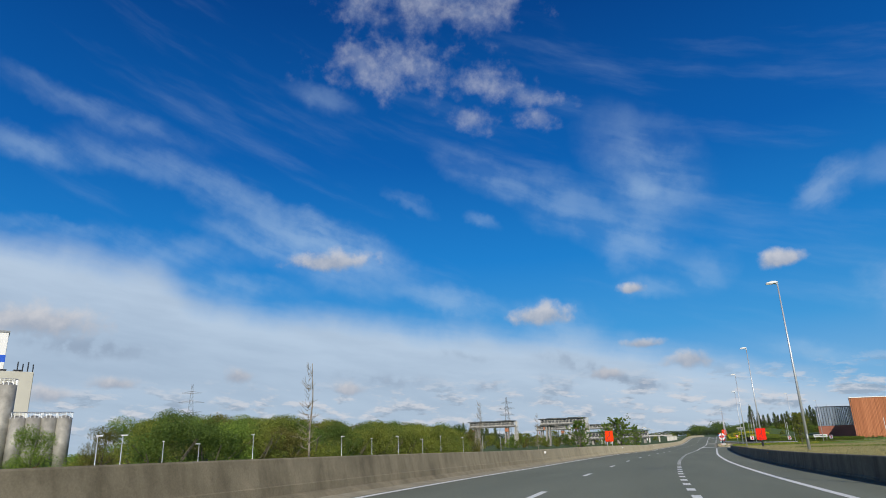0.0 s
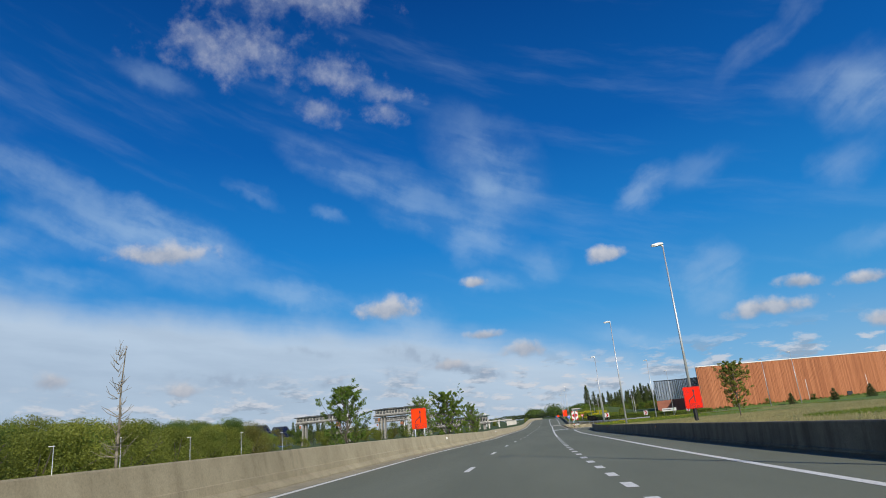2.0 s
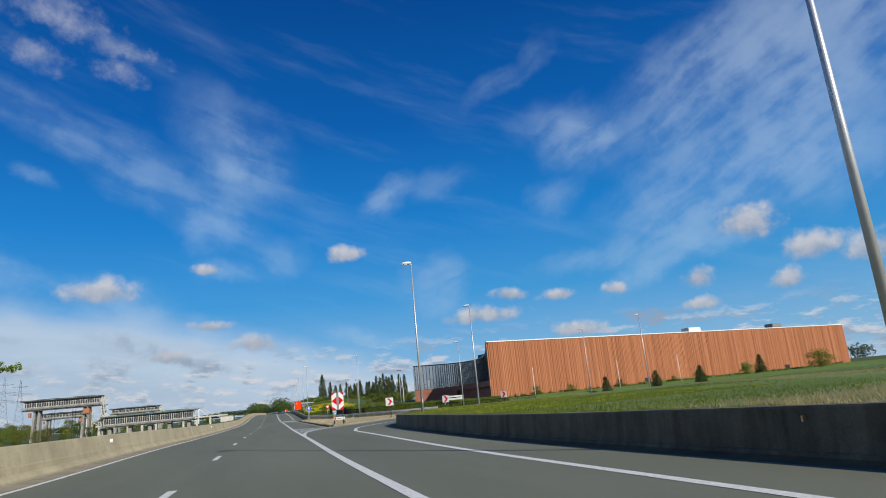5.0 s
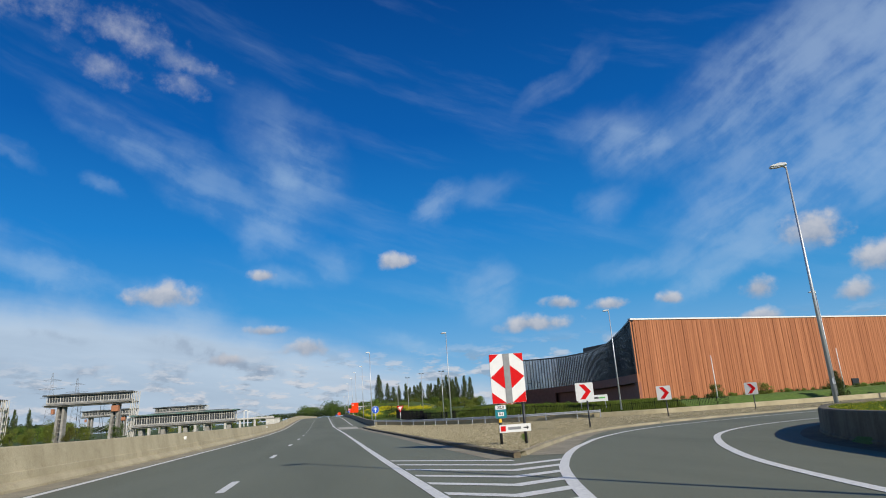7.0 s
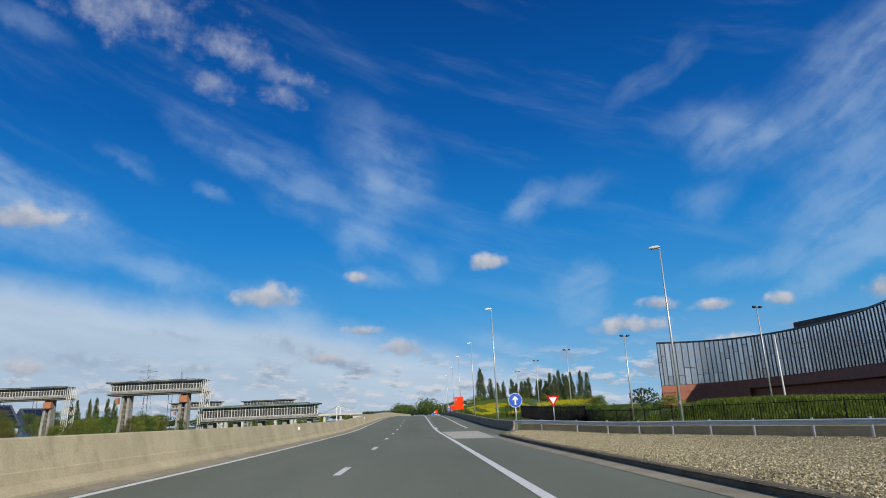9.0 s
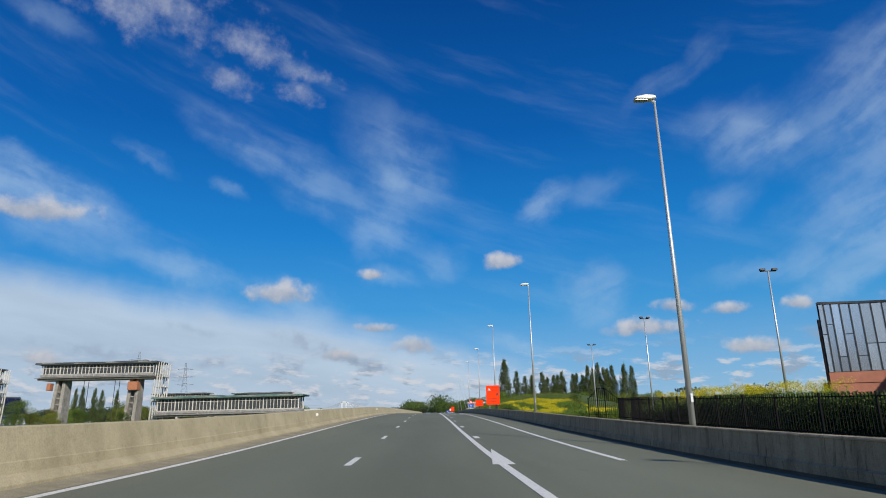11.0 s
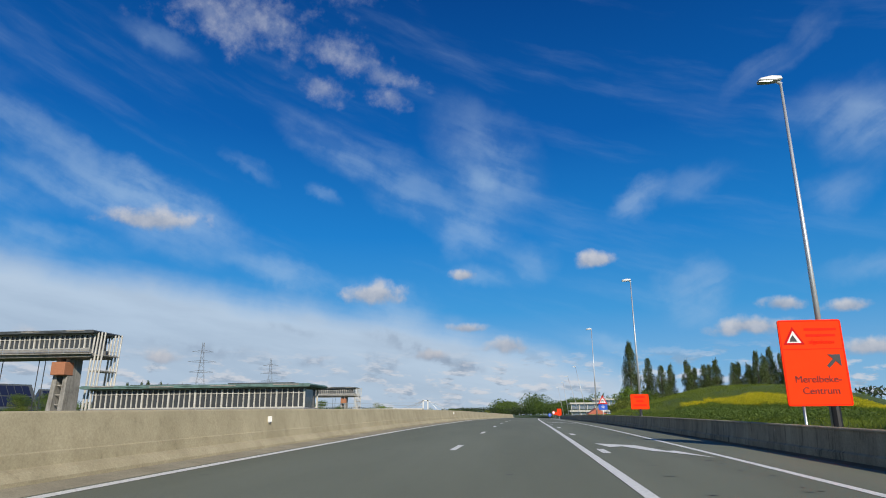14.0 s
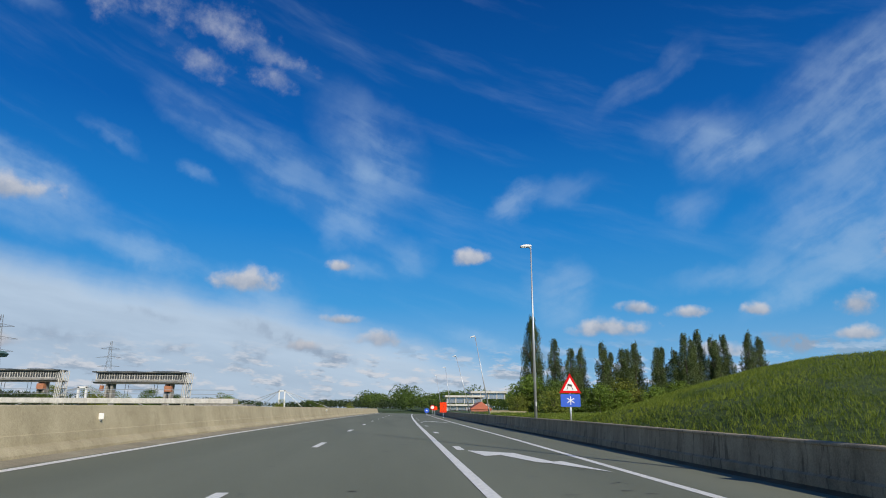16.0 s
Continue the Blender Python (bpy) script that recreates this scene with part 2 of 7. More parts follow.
class Mat:
    """A small builder of node materials."""

    def __init__(self, name, rough=0.7, metal=0.0):
        self.m = bpy.data.materials.new(name)
        self.m.use_nodes = True
        self.t = self.m.node_tree
        self.bsdf = self.t.nodes["Principled BSDF"]
        self.bsdf.inputs["Roughness"].default_value = rough
        self.bsdf.inputs["Metallic"].default_value = metal
        self.geo = self.t.nodes.new("ShaderNodeNewGeometry")
        self.obj = self.t.nodes.new("ShaderNodeObjectInfo")

    def node(self, kind, **sets):
        n = self.t.nodes.new(kind)
        for key, value in sets.items():
            setattr(n, key, value)
        return n

    def link(self, a, b):
        self.t.links.new(a, b)

    def where(self, scale=(1, 1, 1)):
        n = self.node("ShaderNodeMapping")
        n.inputs["Scale"].default_value = scale
        self.link(self.geo.outputs["Position"], n.inputs["Vector"])
        return n.outputs["Vector"]

    def noise(self, scale, detail=4.0, rough=0.55, stretch=(1, 1, 1)):
        n = self.node("ShaderNodeTexNoise")
        n.inputs["Scale"].default_value = scale
        n.inputs["Detail"].default_value = detail
        n.inputs["Roughness"].default_value = rough
        self.link(self.where(stretch), n.inputs["Vector"])
        return n.outputs["Fac"]

    def ramp(self, fac, stops):
        n = self.node("ShaderNodeValToRGB")
        while len(n.color_ramp.elements) < len(stops):
            n.color_ramp.elements.new(0.5)
        for e, (at, c) in zip(n.color_ramp.elements, stops):
            e.position, e.color = at, (*c, 1)
        self.link(fac, n.inputs["Fac"])
        return n.outputs["Color"]

    def mix(self, a, b, fac, how="MIX"):
        n = self.node("ShaderNodeMix", data_type="RGBA", blend_type=how)
        for socket, value in ((n.inputs[6], a), (n.inputs[7], b), (n.inputs[0], fac)):
            if isinstance(value, (int, float)):
                socket.default_value = value
            elif isinstance(value, tuple):
                socket.default_value = (*value, 1)
            else:
                self.link(value, socket)
        return n.outputs[2]

    def math(self, how, a, b=0.0):
        n = self.node("ShaderNodeMath", operation=how)
        for socket, value in zip(n.inputs, (a, b)):
            if isinstance(value, (int, float)):
                socket.default_value = value
            else:
                self.link(value, socket)
        return n.outputs[0]

    def paint(self, colour):
        if isinstance(colour, tuple):
            self.bsdf.inputs["Base Color"].default_value = (*colour, 1)
        else:
            self.link(colour, self.bsdf.inputs["Base Color"])
        return self

    def bump(self, height, strength=0.3, far=0.01):
        n = self.node("ShaderNodeBump")
        n.inputs["Strength"].default_value, n.inputs["Distance"].default_value = strength, far
        self.link(height, n.inputs["Height"])
        self.link(n.outputs["Normal"], self.bsdf.inputs["Normal"])
        return self


def simple(name, colour, rough=0.6, metal=0.0, spread=0.12, scale=6.0):
    m = Mat(name, rough, metal)
    dark = tuple(c * (1 - spread) for c in colour)
    light = tuple(min(1, c * (1 + spread)) for c in colour)
    m.paint(m.ramp(m.noise(scale), [(0.3, dark), (0.7, light)]))
    return m.m


def asphalt_material():
    m = Mat("asphalt", 0.82)
    base = m.ramp(m.noise(0.22, 5, 0.6, (1.6, 0.18, 1)), [(0.3, (0.138, 0.148, 0.094)), (0.7, (0.188, 0.199, 0.132))])
    grain = m.noise(90, 3, 0.7)
    col = m.mix(base, m.ramp(grain, [(0.35, (0.55, 0.55, 0.55)), (0.7, (1.35, 1.35, 1.35))]), 0.7, "MULTIPLY")
    spots = m.ramp(m.noise(1.3, 3, 0.6), [(0.70, (1, 1, 1)), (0.76, (0.6, 0.6, 0.6))])
    m.paint(m.mix(col, spots, 0.6, "MULTIPLY"))
    return m.bump(grain, 0.25, 0.006).m


def concrete_material(name, low, high, streak=0.5, drips=0.0):
    m = Mat(name, 0.88)
    base = m.ramp(m.noise(0.8, 6, 0.62), [(0.3, low), (0.7, high)])
    runs = m.ramp(m.noise(1.0, 5, 0.6, (2.2, 2.2, 0.16)), [(0.45, (1, 1, 1)), (0.72, (0.42, 0.40, 0.36))])
    col = m.mix(base, runs, streak, "MULTIPLY")
    if drips:
        thin = m.ramp(m.noise(1.0, 4, 0.65, (7.0, 7.0, 0.7)), [(0.56, (1, 1, 1)), (0.68, (0.30, 0.28, 0.25))])
        col = m.mix(col, thin, drips, "MULTIPLY")
    fine = m.noise(30, 5, 0.75)
    col = m.mix(col, m.ramp(fine, [(0.32, (0.58, 0.57, 0.55)), (0.68, (1.25, 1.25, 1.25))]), 0.65, "MULTIPLY")
    blots = m.ramp(m.noise(4.5, 6, 0.7), [(0.36, (0.55, 0.53, 0.48)), (0.50, (1, 1, 1)), (0.72, (1.14, 1.12, 1.08))])
    col = m.mix(col, blots, 0.28, "MULTIPLY")
    m.paint(col)
    return m.bump(fine, 0.4, 0.006).m


def aged_concrete():
    """The long barrier: blackened and rough where it is old, pale where it was cast anew farther on."""
    m = Mat("pale_concrete", 0.88)
    axes = m.node("ShaderNodeSeparateXYZ")
    m.link(m.geo.outputs["Position"], axes.inputs[0])
    rough_line = m.math("ADD", axes.outputs[1], m.math("MULTIPLY", m.noise(0.12, 4, 0.6), 40.0))
    newer = m.node("ShaderNodeMapRange")
    newer.inputs["From Min"].default_value, newer.inputs["From Max"].default_value = 40.0, 105.0
    m.link(rough_line, newer.inputs["Value"])
    old = m.ramp(m.noise(0.8, 6, 0.65), [(0.3, (0.145, 0.122, 0.074)), (0.7, (0.265, 0.226, 0.145))])
    pale = m.ramp(m.noise(0.6, 6, 0.62), [(0.3, (0.35, 0.302, 0.185)), (0.7, (0.50, 0.435, 0.28))])
    col = m.mix(old, pale, newer.outputs["Result"])
    runs = m.ramp(m.noise(1.0, 5, 0.6, (1.9, 1.9, 0.22)), [(0.47, (1, 1, 1)), (0.70, (0.42, 0.40, 0.34))])
    col = m.mix(col, runs, m.math("SUBTRACT", 0.60, m.math("MULTIPLY", newer.outputs["Result"], 0.42)), "MULTIPLY")
    fine = m.noise(26, 6, 0.78)
    col = m.mix(col, m.ramp(fine, [(0.32, (0.62, 0.61, 0.58)), (0.68, (1.22, 1.22, 1.22))]), 0.6, "MULTIPLY")
    blots = m.ramp(m.noise(3.0, 7, 0.72), [(0.34, (0.5, 0.48, 0.43)), (0.46, (1, 1, 1))])
    col = m.mix(col, blots, 0.3, "MULTIPLY")
    m.paint(col)
    return m.bump(fine, 0.5, 0.01).m


def leaf_material(name, dark, light, rough=0.6):
    m = Mat(name, rough)
    fac = m.math("ADD", m.math("MULTIPLY", m.geo.outputs["Random Per Island"], 0.7), m.math("MULTIPLY", m.obj.outputs["Random"], 0.3))
    col = m.ramp(fac, [(0.0, dark), (1.0, light)])
    m.paint(m.mix(col, m.ramp(m.noise(0.35, 3), [(0.3, (0.72, 0.78, 0.7)), (0.7, (1.2, 1.12, 1.0))]), 0.8, "MULTIPLY"))
    m.bsdf.inputs["Transmission Weight"].default_value = 0.0
    soft = m.node("ShaderNodeBsdfTranslucent")
    m.link(m.bsdf.inputs["Base Color"].links[0].from_socket, soft.inputs["Color"])
    both = m.node("ShaderNodeMixShader")
    both.inputs[0].default_value = 0.42
    out = m.t.nodes["Material Output"]
    m.link(m.bsdf.outputs[0], both.inputs[1])
    m.link(soft.outputs[0], both.inputs[2])
    m.link(both.outputs[0], out.inputs["Surface"])
    return m.m


def ground_material():
    m = Mat("meadow", 0.95)
    green = m.ramp(m.noise(2.2, 6, 0.65), [(0.3, (0.062, 0.115, 0.014)), (0.55, (0.110, 0.185, 0.024)), (0.8, (0.175, 0.225, 0.045))])
    shade_green = m.ramp(m.noise(3.0, 6, 0.7), [(0.3, (0.024, 0.048, 0.006)), (0.55, (0.055, 0.092, 0.012)), (0.8, (0.105, 0.135, 0.024))])
    straw = m.ramp(m.noise(9.0, 5, 0.7), [(0.3, (0.22, 0.185, 0.085)), (0.7, (0.38, 0.33, 0.17))])
    patch = m.ramp(m.noise(0.09, 5, 0.62, (0.7, 1.5, 1)), [(0.42, (0, 0, 0)), (0.62, (1, 1, 1))])
    # the hay meadow ends where the exit road begins
    axes = m.node("ShaderNodeSeparateXYZ")
    m.link(m.geo.outputs["Position"], axes.inputs[0])
    field = m.node("ShaderNodeMapRange")
    field.inputs["From Min"].default_value, field.inputs["From Max"].default_value = 150.0, 118.0
    m.link(axes.outputs[1], field.inputs["Value"])
    # darker green on the mound farther on: shade of its slope put into colour
    rank = m.node("ShaderNodeMapRange")
    rank.inputs["From Min"].default_value, rank.inputs["From Max"].default_value = 255.0, 300.0
    m.link(axes.outputs[1], rank.inputs["Value"])
    green = m.mix(green, shade_green, rank.outputs["Result"])
    m.paint(m.mix(green, straw, m.math("MULTIPLY", patch, field.outputs["Result"])))
    return m.bump(m.noise(14, 5, 0.7), 0.9, 0.08).m


ASPHALT = asphalt_material()
CONCRETE = aged_concrete()
CONCRETE_GREY = concrete_material("grey_concrete", (0.27, 0.222, 0.138), (0.42, 0.352, 0.226), 0.7, 0.85)
KERB_DARK = concrete_material("dirty_kerb", (0.110, 0.086, 0.048), (0.215, 0.172, 0.104), 0.5)
TAR = concrete_material("tarred_gutter", (0.120, 0.072, 0.028), (0.205, 0.130, 0.056), 0.4)
# darker tone than the other right barrier, with runs down its face
CONCRETE_DARK = concrete_material("dark_concrete", (0.110, 0.094, 0.058), (0.205, 0.176, 0.112), 0.85)
GUTTER = concrete_material("gutter_concrete", (0.25, 0.22, 0.145), (0.38, 0.34, 0.235), 0.2)
LOCK_CONCRETE = concrete_material("lock_concrete", (0.23, 0.22, 0.195), (0.38, 0.365, 0.33), 0.7)
PAINT = simple("road_paint", (0.74, 0.73, 0.66), 0.6, 0, 0.18, 14)
MEADOW = ground_material()
STEEL = simple("galvanised_steel", (0.52, 0.54, 0.55), 0.42, 0.85, 0.1, 9)
LAMP_GREY = simple("lamp_grey", (0.50, 0.52, 0.53), 0.45, 0.55, 0.06, 3)
DARK_STEEL = simple("dark_steel", (0.035, 0.037, 0.04), 0.5, 0.4)
BLACK = simple("black_paint", (0.012, 0.012, 0.013), 0.5)
FENCE_BLACK = simple("fence_paint", (0.008, 0.008, 0.009), 0.85)
for nd in FENCE_BLACK.node_tree.nodes:
    if nd.type == "BSDF_PRINCIPLED":
        nd.inputs["Specular IOR Level"].default_value = 0.12
WHITE = simple("white_sheet", (0.68, 0.68, 0.65), 0.45, 0, 0.03)
BLUE = simple("sign_blue", (0.012, 0.085, 0.50), 0.4, 0, 0.06)
TEAL = simple("sign_teal", (0.0, 0.17, 0.20), 0.4, 0, 0.06)


def sign_sheet(name, colour):
    """Matt fluorescent sheeting, a little faded in patches."""
    m = Mat(name, 0.75)
    m.bsdf.inputs["Specular IOR Level"].default_value = 0.12
    m.paint(m.ramp(m.noise(2.5, 4), [(0.3, tuple(c * 0.93 for c in colour)), (0.7, colour)]))
    return m.m


ORANGE = sign_sheet("sign_orange", (1.0, 0.050, 0.004))
ORANGE_RED = sign_sheet("sign_orange_red", (0.95, 0.020, 0.006))
RED = sign_sheet("sign_red", (0.60, 0.008, 0.010))
DARK_RED = simple("dark_red_print", (0.10, 0.008, 0.005), 0.7)
SIGN_GREY = simple("sign_grey", (0.22, 0.23, 0.23), 0.5, 0.3)
YELLOW = simple("yellow_plate", (0.75, 0.45, 0.03), 0.5)
AMBER = simple("amber_reflector", (0.65, 0.22, 0.03), 0.35)
BARK = simple("bark", (0.10, 0.085, 0.065), 0.9, 0, 0.3, 11)
DEAD_BARK = simple("dead_bark", (0.20, 0.175, 0.13), 0.9, 0, 0.3, 9)
LEAF_DARK = leaf_material("leaf_dark", (0.042, 0.085, 0.012), (0.14, 0.21, 0.03))
LEAF_OLIVE = leaf_material("leaf_olive", (0.100, 0.135, 0.016), (0.275, 0.310, 0.048))
LEAF_FRESH = leaf_material("leaf_fresh", (0.075, 0.14, 0.016), (0.25, 0.36, 0.05))
LEAF_POPLAR = leaf_material("leaf_poplar", (0.045, 0.078, 0.022), (0.15, 0.2, 0.065))
LEAF_FAR = leaf_material("leaf_far", (0.030, 0.055, 0.020), (0.070, 0.100, 0.040))
LEAF_RUST = leaf_material("leaf_rust", (0.095, 0.1, 0.018), (0.215, 0.195, 0.04))
RAPE = leaf_material("rape_flower", (0.50, 0.46, 0.010), (0.84, 0.71, 0.02))
GRASS = leaf_material("grass_blade", (0.095, 0.150, 0.012), (0.235, 0.300, 0.030))
STRAW = leaf_material("straw_blade", (0.3, 0.26, 0.11), (0.56, 0.5, 0.27))
STONE = Mat("gravel_stone", 0.9)
STONE.paint(STONE.ramp(STONE.geo.outputs["Random Per Island"], [(0.0, (0.10, 0.082, 0.042)), (0.45, (0.255, 0.218, 0.122)), (0.8, (0.40, 0.350, 0.212)), (1.0, (0.62, 0.55, 0.39))]))
STONE = STONE.m


def gravel_material():
    m = Mat("gravel_bed", 0.95)
    cells = m.node("ShaderNodeTexVoronoi")
    cells.inputs["Scale"].default_value = 15.0
    m.link(m.where(), cells.inputs["Vector"])
    tone = m.node("ShaderNodeSeparateColor")
    m.link(cells.outputs["Color"], tone.inputs[0])
    stones = m.ramp(tone.outputs[0], [(0.0, (0.10, 0.085, 0.040)), (0.5, (0.31, 0.272, 0.145)), (1.0, (0.74, 0.66, 0.40))])
    # shade between the stones, painted by distance from each cell's middle
    gap_shade = m.ramp(cells.outputs["Distance"], [(0.25, (1, 1, 1)), (0.75, (0.35, 0.33, 0.30))])
    col = m.mix(stones, gap_shade, 0.9, "MULTIPLY")
    m.paint(m.mix(col, m.ramp(m.noise(0.5, 5, 0.6), [(0.3, (0.78, 0.80, 0.72)), (0.7, (1.15, 1.12, 1.08))]), 0.8, "MULTIPLY"))
    return m.bump(m.math("SUBTRACT", 1.0, cells.outputs["Distance"]), 0.8, 0.03).m


GRAVEL_BED = gravel_material()

# ---- geometry helpers ----
SC = 1.406        # things drawn at a smaller measure are brought to true size


def part(name, bm, material, parent=None, label="", smooth=False):
    me = bpy.data.meshes.new(name)
    bm.to_mesh(me)
    bm.free()
    me.materials.append(material)
    if smooth:
        me.shade_smooth()
    ob = new(name, me)
    if parent is not None:
        ob.parent = parent
    return tagged(ob, label)


def thing(name, at, label, category, group="", kind="", turn=0.0, size=1.0):
    ob = new(name)
    ob.matrix_basis = Matrix.Translation(at) @ Matrix.Rotation(radians(turn), 4, "Z") @ Matrix.Diagonal((size, size, size, 1))
    return tagged(ob, label, category, group, kind)


def box(bm, c, s, turn=0.0, bevel=0.0):
    made = bmesh.ops.create_cube(bm, size=1.0)["verts"]
    bmesh.ops.scale(bm, vec=s, verts=made)
    if bevel:
        edges = list({e for v in made for e in v.link_edges})
        made = list({v for f in bmesh.ops.bevel(bm, geom=edges, offset=bevel, segments=1, affect="EDGES")["faces"] for v in f.verts} | {v for v in made if v.is_valid})
    if turn:
        bmesh.ops.rotate(bm, cent=(0, 0, 0), matrix=Matrix.Rotation(radians(turn), 3, "Z"), verts=made)
    bmesh.ops.translate(bm, vec=c, verts=made)
    return made


def rod(bm, a, b, r0, r1=None, seg=8, caps=True):
    a, b = Vector(a), Vector(b)
    r1 = r0 if r1 is None else r1
    way = (b - a).to_track_quat("Z", "Y").to_matrix()
    rings = []
    for c, r in ((a, r0), (b, r1)):
        rings.append([bm.verts.new(c + way @ Vector((r * math.cos(2 * math.pi * k / seg), r * math.sin(2 * math.pi * k / seg), 0))) for k in range(seg)])
    for k in range(seg):
        bm.faces.new((rings[0][k], rings[0][(k + 1) % seg], rings[1][(k + 1) % seg], rings[1][k]))
    if caps:
        bm.faces.new(rings[1])
        bm.faces.new(rings[0][::-1])


def prism(bm, outline, depth, at=(0, 0, 0)):
    """A flat outline in x and z, depth thick in y, its front at y = at.y."""
    front = [bm.verts.new((x + at[0], at[1], z + at[2])) for x, z in outline]
    back = [bm.verts.new((x + at[0], at[1] + depth, z + at[2])) for x, z in outline]
    bm.faces.new(front)
    bm.faces.new(back[::-1])
    n = len(front)
    for k in range(n):
        bm.faces.new((front[k], back[k], back[(k + 1) % n], front[(k + 1) % n]))


def fresh(make, *args, **kw):
    bm = bmesh.new()
    make(bm, *args, **kw)
    return bm


def lay(name, rows, material, label, category, kind="", closed=False, smooth=False, parent=None):
    """A skin over rows of equally many places."""
    bm = bmesh.new()
    grid = [[bm.verts.new(p) for p in row] for row in rows]
    for a, b in zip(grid, grid[1:]):
        n = len(a)
        for k in range(n if closed else n - 1):
            bm.faces.new((a[k], a[(k + 1) % n], b[(k + 1) % n], b[k]))
    if closed:
        bm.faces.new(grid[0][::-1])
        bm.faces.new(grid[-1])
    bmesh.ops.recalc_face_normals(bm, faces=bm.faces)
    ob = part(name, bm, material, parent, "", smooth)
    return tagged(ob, label, category, "", kind)


# ---- the road's line ----
LINE_Y = [-80, -50, -25, 0, 25, 50, 75, 100, 125, 150, 175, 200, 225, 250, 275, 300, 325, 350, 375, 400, 425, 450, 475, 700]
LINE_X = [12.0, 5.2, 1.7, -0.92, -2.78, -3.82, -4.12, -3.89, -3.59, -3.29, -2.9, -2.43, -2.07, -1.9, -1.63, -1.27, -0.92, -0.51, -0.04, 0.6, 1.38, 2.29, 3.33, 14.0]
RISE_Y = [-80, 0, 10.6, 21, 32, 43, 53, 64, 75, 80, 127, 143, 154, 165, 177, 188, 200, 225, 252, 262, 268, 275, 282, 291, 302, 314, 325, 337, 348, 360, 385, 405, 450, 520, 700]
RISE_Z = [0.6, 0.05, -0.05, -0.19, -0.36, -0.51, -0.62, -0.75, -0.86, -0.91, -1.57, -1.62, -1.70, -1.81, -1.89, -1.95, -2.01, -2.11, -2.12, -2.07, -1.98, -1.86, -1.74, -1.56, -1.37,
          -1.19, -1.04, -0.92, -0.83, -0.76, -0.70, -0.73, -0.82, -1.0, -1.6]
ROAD_XS = np.arange(-80, 701, 1.0)


def smoothed(ys, vs, wide):
    v = np.interp(ROAD_XS, ys, vs)
    k = np.hanning(wide)
    padded = np.pad(v, wide // 2, mode="reflect", reflect_type="odd")
    return np.convolve(padded, k / k.sum(), "valid")[: len(ROAD_XS)]


XR, ZR = smoothed(LINE_Y, LINE_X, 31), smoothed(RISE_Y, RISE_Z, 21)
FALL = 0.0213


def xr(y):
    return float(np.interp(y, ROAD_XS, XR))


def zr(y):
    return float(np.interp(y, ROAD_XS, ZR))


def ramp01(v):
    v = min(1.0, max(0.0, v))
    return v * v * (3 - 2 * v)


def on_road(y, u, up=0.0):
    dip = 0.24 * ramp01((u - 4.5) / 8) * ramp01((y - 192) / 14) * ramp01((249 - y) / 12)
    return Vector((xr(y) + u, y, zr(y) - FALL * max(-7.0, min(u, 9.0)) - dip + up))


def steps(a, b, gap):
    n = max(1, round((b - a) / gap))
    return [a + (b - a) * k / n for k in range(n + 1)]

# ---- ground ----
# a mound beside the road, in plan: centre, radii, height, turn
def flat_mound(x, y, cx, cy, rx, ry, h, turn):
    c, s = math.cos(turn), math.sin(turn)
    d = (((x - cx) * c + (y - cy) * s) / rx) ** 2 + (((y - cy) * c - (x - cx) * s) / ry) ** 2
    return h * min(1.0, (1 - d) * 1.126) ** 1.38 if d < 1 else 0.0


BEND_Y = [132, 140, 147, 153, 156.7, 159.2, 162.3, 165.4, 168, 170.5, 173, 175.1, 176.3, 177.0, 177.6]
BEND_X = [3.85, 4.05, 4.4, 5.0, 5.6, 6.35, 7.5, 8.65, 9.75, 11.2, 13.3, 16.0, 20.0, 28.0, 64.0]


def ground_z(x, y):
    u = x - xr(y)
    base = zr(y) - FALL * max(-7.0, min(u, 9.0))
    if -7.15 < u < 7.75 or (132 < y < 249 and -7.15 < u < 64 and x < float(np.interp(y, BEND_Y, BEND_X)) + 0.3 and not beyond_rail(x, y)):
        return base - 0.6
    if u <= -7.15:
        return base - 0.55 - 1.8 * min(1.0, max(0.0, (-u - 9) / 25))
    if y < 175:
        z = base + 0.60 + 0.004 * min(60, u - 6)
    elif y < 249:
        z = -2.36 - 0.05 * min(10.0, max(0.0, x - 24))
    else:
        z = base - 0.3 * min(1.0, max(0.0, (330 - y) / 12)) + 0.1
    far = min(1.0, max(0.0, (u - 7.4) / 3)) * min(1.0, max(0.0, (y - 314) / 14))
    if y > 249:
        z = z + far * 0.65
    if 175 < y < 275 and x > 16.8:
        past = y - float(np.interp(x, FENCE_X, FENCE_Y))
        z += 1.3 * ramp01((past - 0.5) / 4.5) * ramp01((x - 16.5) / 4) * ramp01((270 - y) / 14)
    z += flat_mound(x, y, 27.7, 391.9, 16.36, 28.8, 2.93, -0.535)
    return z


RAIL_X, RAIL_Y = [5.2, 8.3, 10.6, 12.5, 14.4, 17.6, 24.0, 36.0, 85.0], [247.0, 241.5, 236.5, 231.6, 226.2, 218.9, 213.0, 208.5, 204.0]
FENCE_X, FENCE_Y = [16.8, 17.3, 20.0, 24.2, 32.0, 48.0, 90.0], [251.0, 246.0, 241.5, 237.5, 232.5, 227.0, 222.0]


def beyond_rail(x, y):
    return x > 5.2 and y > float(np.interp(x, RAIL_X, RAIL_Y)) + 0.6


